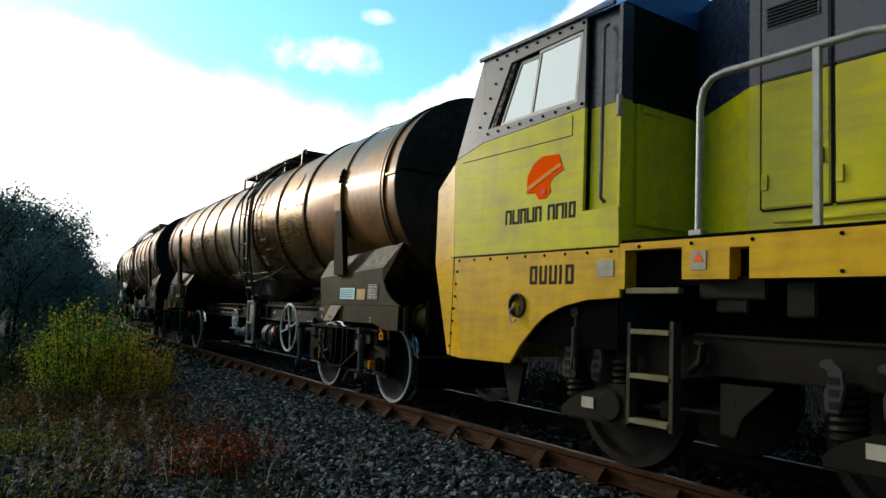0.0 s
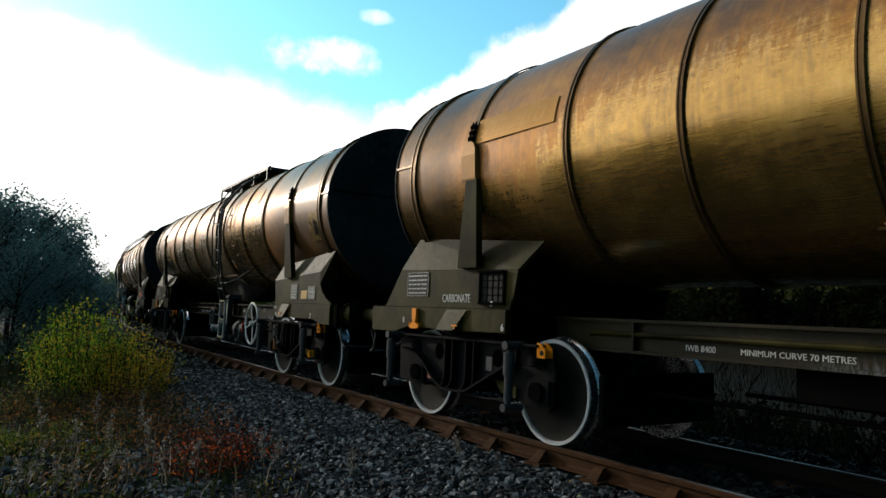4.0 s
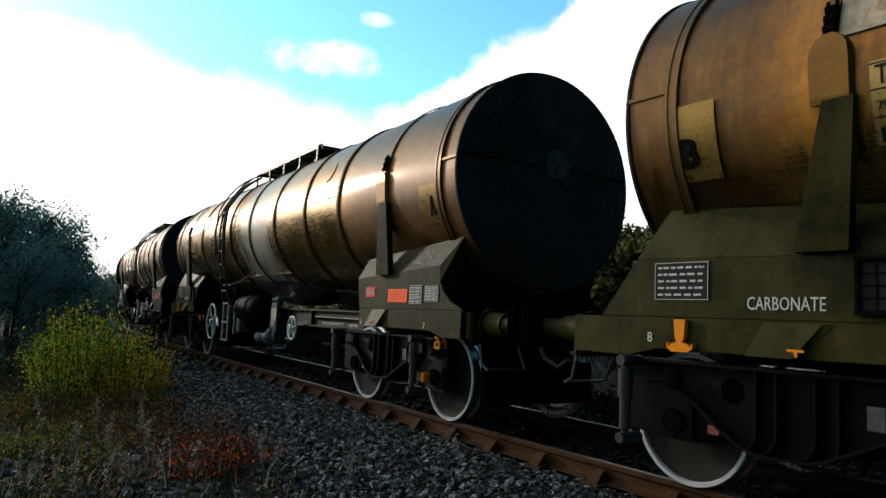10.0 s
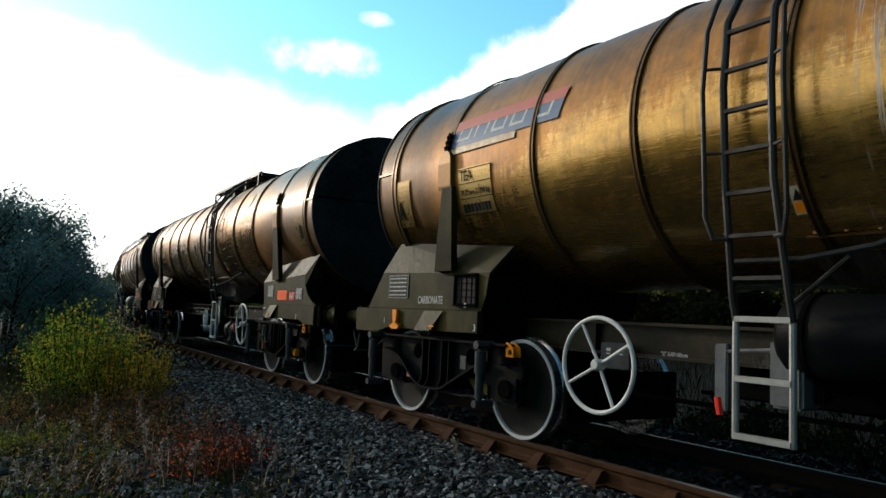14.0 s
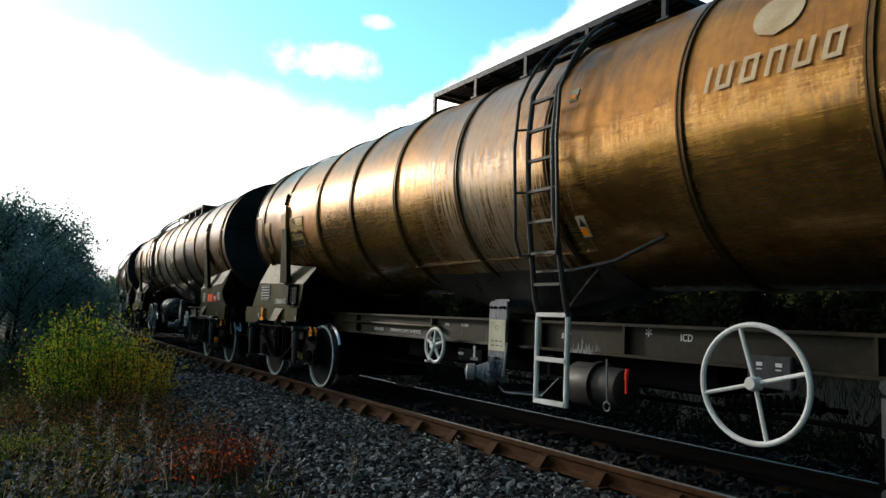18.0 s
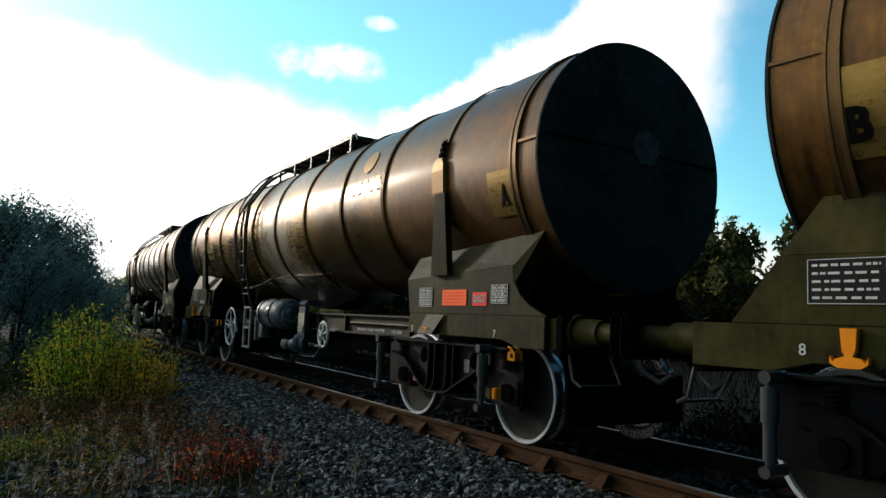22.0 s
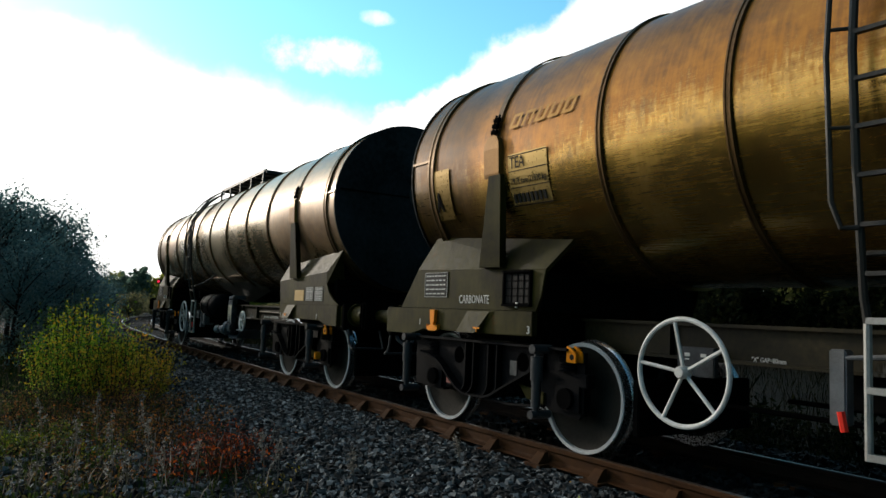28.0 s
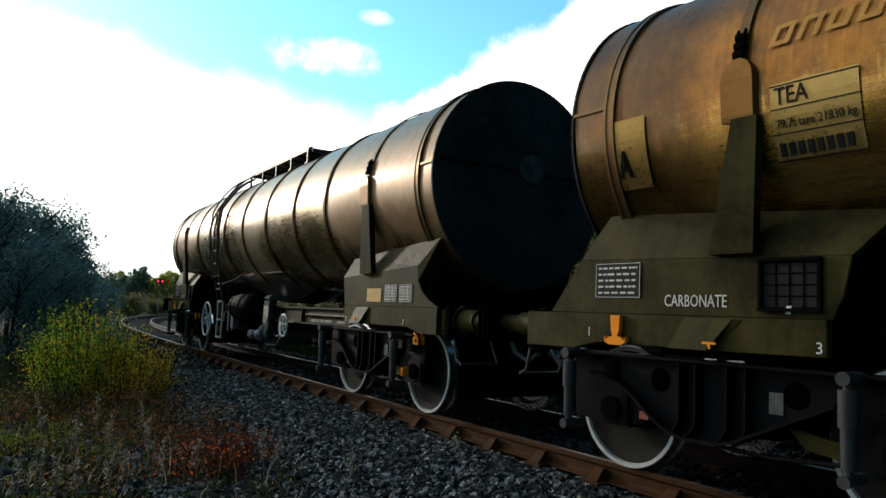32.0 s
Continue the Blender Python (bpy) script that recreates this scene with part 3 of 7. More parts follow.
for v in (-.752, .752):
    rail = part("rail", swept(RAIL, -118, 40, v), M_RUST if v < 0 else M_SHADERAIL, track, "rail with rust-brown sides", 35)
    part("rail_head", swept([(-.026, -.003), (-.026, .0005), (.026, .0005), (.026, -.003)] if v < 0 else [(-.002, -.003), (-.002, .0005), (.016, .0005), (.016, -.003)], -118, 40, v), M_RAILBROWN if v < 0 else M_RAILTOP, rail, "brown worn running surface" if v < 0 else "narrow bright running band")
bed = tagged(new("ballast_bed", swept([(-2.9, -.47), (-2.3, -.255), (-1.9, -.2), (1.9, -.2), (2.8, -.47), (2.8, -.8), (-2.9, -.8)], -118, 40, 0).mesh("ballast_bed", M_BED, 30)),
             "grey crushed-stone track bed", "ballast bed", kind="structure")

# ---------------------------------------------------------------- tank wagons
RT, ZC = 1.19, 2.60
ENDS = {1: 6.80, -1: -6.45}
STRAP = {1: 5.25, -1: -5.0}
BOGIE = {1: 5.23, -1: -5.19}
cache = {}


def shared(key, make, mat, smooth=0.0):
    """One mesh for all alike parts."""
    if key not in cache:
        cache[key] = make().mesh(key, mat, smooth)
    return cache[key]


def skin(x, a):
    """A point on the barrel: a degrees above the level of its axis, on the camera's side."""
    return (x, -RT * math.cos(radians(a)), ZC + RT * math.sin(radians(a)))


def height_on_skin(z):
    return math.degrees(math.asin((z - ZC) / RT))


def barrel():
    g = G()
    nx, na = 110, 96
    for i in range(nx + 1):
        x = ENDS[-1] + (ENDS[1] - ENDS[-1]) * i / nx
        for j in range(na):
            a = 2 * math.pi * j / na
            r = RT - .012 + .010 * noise.noise(Vector((x * .8, math.cos(a) * 2.2, math.sin(a) * 2.2)))
            g.v.append((x, r * math.cos(a), ZC + r * math.sin(a)))
    g.f = [(i * na + j, i * na + (j + 1) % na, (i + 1) * na + (j + 1) % na, (i + 1) * na + j) for i in range(nx) for j in range(na)]
    return g


def end_plate(s):
    p = [(-.012, RT + .004), (.012, RT + .004), (.016, RT - .03), (.03, RT * .75), (.042, RT * .4), (.046, 0)]
    g = G().lathe([(ENDS[s] + s * u, r) for u, r in p], 72, at=(0, 0, ZC))
    return g


def hoop(x, w):
    p = [(x - w, RT - .02), (x - w, RT + .014), (x - w * .5, RT + .014), (x - w * .4, RT + .006), (x + w * .4, RT + .006), (x + w * .5, RT + .014), (x + w, RT + .014), (x + w, RT - .02)]
    return G().lathe(p, 72, at=(0, 0, ZC))


def belly():
    g = G()
    secs = []
    for x, d in ((-1.55, 0.0), (-.55, .8), (-.2, 1.0), (.25, 1.0), (.6, .8), (1.55, 0.0)):
        zb = 1.435 - .24 * d
        secs.append([(x, -.66, 1.63), (x, -.50 + .06 * d, 1.52 - .12 * d), (x, -.27, zb), (x, .27, zb), (x, .50 - .06 * d, 1.52 - .12 * d), (x, .66, 1.63)])
    g.v = [p for sec in secs for p in sec]
    g.f = [(6 * i + j, 6 * i + (j + 1) % 6, 6 * i + 6 + (j + 1) % 6, 6 * i + 6 + j) for i in range(5) for j in range(6)] + [(5, 4, 3, 2, 1, 0), (30, 31, 32, 33, 34, 35)]
    return g


def saddle_face(s):
    face = {1: [(4.47, 1.165), (4.40, 1.53), (6.37, 1.625), (6.39, 1.46), (6.47, 1.35), (6.62, 1.25), (6.84, 1.165)],
            -1: [(-6.77, 1.165), (-6.44, 1.575), (-4.39, 1.53), (-4.44, 1.3), (-4.5, 1.165)]}[s]
    return G().prism(face, -1.06, -1.035, .004)


def saddle_top(s):
    a = {1: [(4.40, -1.06, 1.53), (6.37, -1.06, 1.625), (6.68, -.97, 1.92), (4.47, -.95, 1.78)],
         -1: [(-6.44, -1.06, 1.575), (-4.39, -1.06, 1.53), (-4.18, -.95, 1.78), (-6.23, -.95, 1.93)]}[s]
    return G().loft(a, [(x, y + .03, z - .02) for x, y, z in a])


def saddle_wing(s):
    a = {1: [(6.37, -1.06, 1.625), (6.39, -1.06, 1.46), (6.42, -.8, 1.5), (6.68, -.97, 1.92)],
         -1: [(-6.44, -1.055, 1.575), (-6.6, -1.055, 1.37), (-6.35, -.8, 1.4), (-6.23, -.94, 1.92)]}[s]
    return G().loft(a, [(x - s * .02, y, z) for x, y, z in a])


def saddle_inner(s):
    return G().prism([(s * x, z) for x, z in ((4.47, 1.165), (4.43, 1.51), (4.46, 1.51), (4.50, 1.165))], -1.034, -.35)


def saddle_core(s):
    """Black inner webs and cross beam under the tank."""
    g = G().box(min(s * 4.6, s * 6.5), max(s * 4.6, s * 6.5), -.95, .95, 1.15, 1.52)
    g.box(min(s * 4.7, s * 5.7), max(s * 4.7, s * 5.7), -.8, .8, .88, 1.2)
    return g


def end_beam(s):
    end = 6.85 if s > 0 else 7.03
    poly = [(4.52, 1.162), (4.52, .95), (5.0, .945), (6.24, .945), (6.49, .885), (end, .885), (end, 1.162)]
    g = G().prism([(s * x, z) for x, z in poly], -1.085, -1.02, .006)
    return g if s < 0 else g.box(6.855, 7.03, -1.03, -.90, .89, 1.15, .004)


def headstock(s):
    return G().box(min(s * 6.96, s * 7.04), max(s * 6.96, s * 7.04), -1.06, 1.06, .84, 1.18, .008)


def post(s):
    """A tapered post that leans a little forward."""
    x, w, x1, w1 = (5.165, .16, 5.265, .095) if s > 0 else (-5.105, .155, -4.955, .085)
    a = [(x - w, -1.045, 1.56), (x + w, -1.045, 1.56), (x + w, -1.12, 1.56), (x - w, -1.12, 1.56)]
    b = [(x1 - w1, -1.14, 2.40), (x1 + w1, -1.14, 2.40), (x1 + w1, -1.215, 2.40), (x1 - w1, -1.215, 2.40)]
    return G().loft(a, b)


def pad(s):
    """The rounded shoe where the strap's end grips the barrel."""
    x = 5.225 if s > 0 else -5.0
    g = G()
    out = []
    for z, w in ((2.385, .118), (2.42, .12), (2.64, .122), (2.70, .11), (2.745, .08), (2.77, .03)):
        a = height_on_skin(z)
        out.append([(x + k * w, *((lambda p: (p[1] * q, ZC + (p[2] - ZC) * q))(skin(x, a)))) for k, q in ((-1, 1.0), (-.9, 1.035), (.9, 1.035), (1, 1.0))])
    for a, b in zip(out, out[1:]):
        g.loft(a, b)
    return g


def strap(s):
    x = STRAP[s]
    p = [(x - .035, RT - .005), (x - .035, RT + .009), (x + .035, RT + .009), (x + .035, RT - .005)]
    return G().lathe(p, 60, at=(0, 0, ZC), a0=195, a1=-15)


def buckle(s):
    x = STRAP[s]
    g = G()
    for z in (2.81, 2.87, 2.93):
        _, y, zz = skin(x, height_on_skin(z))
        g.box(x - .034, x + .034, y - .045, y + .01, zz - .016, zz + .016)
    a, b = skin(x, height_on_skin(2.78)), skin(x, height_on_skin(2.98))
    for k in (-.025, .025):
        g.tube([(x + k, a[1] - .03, a[2]), (x + k, b[1] - .03, b[2])], .011, 6)
    return g


def solebar():
    g = G()
    for y in (-.5,):
        g.box(-4.45, 4.45, y - .012, y + .012, .86, 1.12)
        g.box(-4.45, 4.45, y - .075, y + .04, 1.10, 1.125)
        g.box(-4.45, 4.45, y - .075, y + .04, .845, .87)
    for x in (-3.5, -1.45, .55, 1.6, 3.6):
        g.box(x - .012, x + .012, -.57, -.51, .87, 1.10)
    return g.mirror()


def buffer_parts(s):
    """Casing and head of one buffer."""
    c = G().lathe([(s * 7.04, 0), (s * 7.04, .15), (s * 7.07, .15), (s * 7.07, .115), (s * 7.32, .108), (s * 7.32, 0)], 24, at=(0, -.865, 1.045))
    c.lathe([(s * 7.32, .085), (s * 7.59, .08)], 20, at=(0, -.865, 1.045))
    h = G().box(min(s * 7.585, s * 7.66), max(s * 7.585, s * 7.66), -1.10, -.63, .87, 1.22, .03)
    return c, h


BOGIE_BELLY = [(-1.16, .70), (-1.02, .685), (-.88, .645), (-.77, .585), (-.62, .47), (-.49, .385), (-.38, .345), (-.29, .335), (-.03, .345), (.06, .37), (.21, .445), (.69, .675)]


def ribbon(pts, y0, y1, t):
    """A strip of plate bent along a line in (x, z)."""
    g, n = G(), len(pts)
    for i, (x, z) in enumerate(pts):
        (xa, za), (xb, zb) = pts[max(i - 1, 0)], pts[min(i + 1, n - 1)]
        d = Vector((xb - xa, zb - za)).normalized() * t
        g.v += [(x, y0, z), (x, y1, z), (x - d.y, y1, z + d.x), (x - d.y, y0, z + d.x)]
    g.f = [(4 * i + k, 4 * i + (k + 1) % 4, 4 * i + 4 + (k + 1) % 4, 4 * i + 4 + k) for i in range(n - 1) for k in range(4)] + [(3, 2, 1, 0), (4 * n - 4, 4 * n - 3, 4 * n - 2, 4 * n - 1)]
    return g


def bogie_frame():
    """One side frame, centred on its bogie: a web whose lower edge sweeps down to a deep belly."""
    return G().prism([(-1.02, .85)] + BOGIE_BELLY[1:] + [(.70, .85)], -.965, -.935)


def bogie_flange():
    return G().box(-1.38, 1.06, -1.05, -.86, .85, .872, .004)


def belly_flange():
    return ribbon(BOGIE_BELLY, -1.05, -.88, .02)


def bogie_rib(x):
    """A thin stiffener whose foot curves into the belly."""
    return ribbon([(x, .848), (x, .47), (x - .012, .43), (x - .04, .39), (x - .09, .36)], -1.035, -.962, .011)


def radius_arm():
    return G().prism([(.36, .52), (.70, .47), (.70, .375), (.48, .40)], -.955, -.925, .004)


def tie_rod():
    return G().tube([(-.10, -.99, .335), (.30, -.99, .325), (.70, -.99, .36)], .014, 7)


def axle_arm(q):
    """The plate that carries one axlebox, behind the frame's flange."""
    arm = [(-1.42, .845), (-.60, .845), (-.55, .60), (-.62, .42), (-.80, .36), (-1.15, .33), (-1.40, .36)] if q < 0 else [(1.16, .845), (.62, .845), (.60, .42), (.75, .33), (1.10, .30), (1.16, .36)]
    return G().prism(arm, -.93, -.90, .004)


def bogie_hole(x):
    return G().lathe([(-.966, .083), (-.9675, .08), (-.9675, 0)], 22, "y", at=(x, 0, .71))


def lift_lug(y):
    return G().prism([(1.03, .76), (1.03, .892), (1.075, .88), (1.135, .835), (1.14, .758)], y, y + .02, .003)


def axlebox(x):
    g = G().box(x - .17, x + .17, -.965, -.83, .33, .60, .03)
    g.box(x - .23, x + .23, -.964, -.86, .56, .67, .01)
    return g


def coil_spring(x):
    return G().tube([(x + .07 * math.cos(i * .7), -.95 + .07 * math.sin(i * .7), .67 + .0032 * i) for i in range(50)], .013, 5)


def damper(x):
    g = G().tube([(x, -1.13, .31), (x, -1.13, .86)], .026, 10)
    g.tube([(x, -1.13, .37), (x, -1.13, .60)], .040, 14)
    g.tube([(x, -1.13, .59), (x, -1.13, .79)], .052, 14)
    g.tube([(x, -1.19, .31), (x, -.98, .31)], .036, 12)
    g.tube([(x, -1.19, .85), (x, -.98, .85)], .040, 12)
    return g


RW = .46


def wheel_disc():
    """A solid wheel's outer face, dished, without the rim's painted edge; axis y."""
    return G().lathe([(-.785, 0), (-.80, .09), (-.80, .11), (-.745, .15), (-.735, .30), (-.762, RW - .036)], 48, "y")


def wheel_rim():
    return G().lathe([(-.762, RW - .037), (-.79, RW - .032), (-.792, RW - .004), (-.78, RW)], 64, "y")


def wheel_tyre():
    return G().lathe([(-.781, RW - .0005), (-.70, RW + .004), (-.685, RW + .022), (-.672, RW + .028), (-.66, RW + .02), (-.655, RW - .06), (-.70, RW - .10), (-.70, .1), (-.68, 0)], 64, "y")


def axle():
    return G().tube([(0, -1.0, 0), (0, 1.0, 0)], .085, 16)


def ladder(x):
    """Side ladder: stiles, outer hand loops, stay, rungs, lower stiles and treads."""
    h, stiles, loops, foot = .185, G(), [], G()
    for q in (-h, h):
        pts = [(x + q, -1.10, 1.16), (x + q, -1.14, 1.3), (x + q * .86, -1.26, 2.0), (x + q * .86, -1.29, 2.62), (x + q * .86, -1.25, 3.05)]
        for a in range(30, 63, 8):
            p = skin(0, a)
            pts.append((x + q * .86, p[1] * 1.09, ZC + (p[2] - ZC) * 1.10))
        stiles.tube(pts, .024, 8)
        out = [(x + q * .86, -1.24, 1.66), (x + q * 1.25, -1.28, 1.66), (x + q * 1.45, -1.31, 1.80), (x + q * 1.45, -1.35, 2.6), (x + q * 1.40, -1.32, 3.0)]
        for a in range(26, 63, 9):
            p = skin(0, a)
            out.append((x + q * 1.40, p[1] * 1.15, ZC + (p[2] - ZC) * 1.15))
        g = G().tube(out, .016, 7)
        for z in (2.2, 2.75):
            g.tube([(x + q * .86, -1.27, z), (x + q * 1.45, -1.34, z)], .011, 6)
        loops.append(g)
        foot.tube([(x + q, -1.10, 1.19), (x + q, -1.10, .43)], .022, 8)
    rungs = []
    for z in (1.42, 1.68, 1.94, 2.20, 2.46, 2.72, 2.98):
        y = float(np.interp(z, (1.3, 2.0, 2.62, 3.05), (-1.14, -1.26, -1.29, -1.25)))
        rungs.append(G().box(x - h * .86, x + h * .86, y - .02, y + .02, z - .012, z + .012))
    for a in (40, 50, 60):
        p = skin(0, a)
        c = Vector((x, p[1] * 1.10, ZC + (p[2] - ZC) * 1.10))
        rungs.append(G().tube([c - Vector((h, 0, 0)), c + Vector((h, 0, 0))], .014, 6))
    treads = [G().box(x - h, x + h, -1.13, -1.07, z - .018, z + .018, .003) for z in (1.17, .80, .45)]
    stay = G().tube([(x - .22, -1.12, 1.53), (x + .25, -1.12, 1.53), (x + .62, -1.03, 1.60), (x + .95, -.86, 1.78)], .018, 7)
    stay.tube([(x + .1, -1.0, 1.25), (x + .5, -1.08, 1.54)], .014, 6)
    return stiles, loops, foot, rungs, treads, stay


def platform(x0, x1):
    """Roof walkway: a flat deck frame on posts, with a low edge rail and a bent grab rail at the leading end."""
    deck, rail = G(), []
    for y in (-.57, .57):
        deck.box(x0, x1, y - .012, y + .012, 3.85, 3.91)
        rail.append(G().tube([(x1, y, 3.895), (x1 + .12, y, 3.9), (x1 + .2, y, 3.80)], .014, 6))
    for x in (x0, x1 - .04):
        deck.box(x, x + .04, -.558, .558, 3.85, 3.91)
    return deck, rail


def walkway_post(y):
    z = ZC + math.sqrt(RT * RT - y * y) - .02
    return G().box(-.022, .022, y - .018, y + .018, z, 3.86).box(-.06, .06, y - .035, y + .035, z, z + .02)


def hatch():
    g = G().lathe([(3.79, .33), (3.9, .33), (3.9, .36), (3.93, .36), (3.96, .2), (3.97, 0)], 32, "z")
    return g


def big_wheel(x, n=4, tilt=0.0):
    rim = G().lathe([(-1.02 + .018 * math.cos(a), .365 + .018 * math.sin(a)) for a in np.linspace(0, 2 * math.pi, 9)[:-1]], 48, "y", at=(x, 0, .78), shut=True)
    for i in range(n):
        a = 2 * math.pi * i / n + tilt
        rim.tube([(x, -1.0, .78), (x + .36 * math.cos(a), -1.02, .78 + .36 * math.sin(a))], .014, 7)
    rim.lathe([(-1.06, 0), (-1.06, .034), (-1.045, .044), (-.97, .044), (-.97, 0)], 14, "y", at=(x, 0, .78))
    return rim


def small_wheel(x):
    rim = G().lathe([(-.70 + .02 * math.cos(a), .19 + .02 * math.sin(a)) for a in np.linspace(0, 2 * math.pi, 9)[:-1]], 40, "y", at=(x, 0, .79), shut=True)
    for i in range(5):
        a = 2 * math.pi * i / 5 + .3
        p, q = Vector((x, -.71, .79)), Vector((x + .185 * math.cos(a), -.70, .79 + .185 * math.sin(a)))
        rim.tube([p, q], .02, 7, taper=.7)
    rim.lathe([(-.75, 0), (-.75, .035), (-.66, .045), (-.66, 0)], 14, "y", at=(x, 0, .79))
    rim.tube([(x - .05, -.72, .61), (x - .05, -.79, .61)], .016, 7)
    return rim


def reservoir(x0, x1, y, z, r):
    g = G().lathe([(x0, 0), (x0 + .02, r * .45), (x0 + .06, r * .8), (x0 + .12, r), (x1 - .12, r), (x1 - .06, r * .8), (x1 - .02, r * .45), (x1, 0)], 36, at=(0, y, z))
    return g


def bands(xs, y, z, r):
    g = G()
    for x in xs:
        g.lathe([(x - .018, r), (x - .018, r + .012), (x + .018, r + .012), (x + .018, r)], 36, at=(0, y, z))
        g.box(x - .03, x + .03, y - .05, y + .05, z - r - .14, z - r)
    return g


def outlet(m):
    """Discharge valve: flanged body, and a capped spout that points back and outwards."""
    g = G().lathe([(-.02, 0), (-.02, .15), (.03, .15), (.03, .12), (.10, .12), (.10, .15), (.14, .15), (.14, 0)], 28)
    p = G().lathe([(-.02, .115), (-.05, .105), (-.13, .072), (-.17, .066)], 26, at=(0, 0, -.02))
    c = G().lathe([(-.165, .06), (-.165, .084), (-.24, .082), (-.252, .066), (-.254, .03), (-.264, .028), (-.264, 0)], 26, at=(0, 0, -.02))
    return g.moved(m), p.moved(m), c.moved(m)


def plate(x0, x1, z0, z1, y, t=.006):
    return G().box(x0, x1, y - t, y, z0, z1)


def lines(x0, x1, z0, z1, y, rows, t=.003, seed=0):
    """Unreadable small print as bars."""
    rnd = random.Random(seed)
    g = G()
    for i in range(rows):
        z = z1 - (z1 - z0) * (i + .5) / rows
        h = (z1 - z0) / rows * .15
        x = x0
        while x < x1 - .01:
            w = min(rnd.uniform(.03, .09), x1 - x)
            g.box(x, x + w * .7, y - t, y, z - h, z + h)
            x += w
    return g


def grid(x0, x1, z0, z1, y, rows, cols, t=.003, w=.004):
    g = G()
    for i in range(rows + 1):
        z = z0 + (z1 - z0) * i / rows
        g.box(x0, x1, y - t, y, z - w / 2, z + w / 2)
    for x in cols:
        g.box(x - w / 2, x + w / 2, y - t, y, z0, z1)
    return g


def on_skin(g, lift=-.001):
    """Lays flat work in the x-z plane on the barrel: z is measured round the curve from the axis level."""
    out = []
    for x, y, z in g.v:
        a = (z - ZC) / RT
        r = RT + lift - y
        out.append((x, -r * math.cos(a), ZC + r * math.sin(a)))
    g.v = out
    return g


def skin_plate(x0, x1, z0, z1, t=.003):
    g = G()
    n = max(2, int((z1 - z0) / .05))
    for i in range(n):
        a, b = z0 + (z1 - z0) * i / n, z0 + (z1 - z0) * (i + 1) / n
        g.add([(x0, -t, a), (x1, -t, a), (x1, -t, b), (x0, -t, b)], [(0, 1, 2, 3)])
    return on_skin(g)


def skin_quad(x0, x1, z0, z1, lean, t):
    """A leaning rectangle laid on the barrel."""
    g, n = G(), max(2, int((z1 - z0) / .04))
    for i in range(n):
        a, b = i / n, (i + 1) / n
        g.add([(x0 + lean * a, -t, z0 + (z1 - z0) * a), (x1 + lean * a, -t, z0 + (z1 - z0) * a), (x1 + lean * b, -t, z0 + (z1 - z0) * b), (x0 + lean * b, -t, z0 + (z1 - z0) * b)], [(0, 1, 2, 3)])
    return on_skin(g)


def letter_shape(x, z, w, h, lean, sort, mat, parent):
    """A plain letter-sized mark of strokes, no real letter: closed, or open above or below."""
    st = min(.032, w)
    g = skin_quad(x, x + st, z, z + h, lean, .004)
    if w > 2 * st:
        add = [skin_quad(x + w - st, x + w, z, z + h, lean, .004)]
        if sort != 2:
            add.append(skin_quad(x + lean * .86 + st, x + lean * .86 + w - st, z + h - st * .9, z + h, lean * .14, .004))
        if sort != 0:
            add.append(skin_quad(x + st, x + w - st, z, z + st * .9, lean * .14, .004))
        for q in add:
            g.add(q.v, q.f)
    return part("letter_bar", g, mat, parent, "faded letter-sized mark")


def skin_text(word, height, x, z, width, mat, parent, name="lettering", label="", lift=.010, fat=0.0):
    ob = text_on(word, height, mat, parent, name, Matrix(), label, width, fat)
    for p in ob.data.vertices:
        a = (z + p.co.z - ZC) / RT
        r = RT + lift - p.co.y
        p.co = (x + p.co.x, -r * math.cos(a), ZC + r * math.sin(a))
    return ob


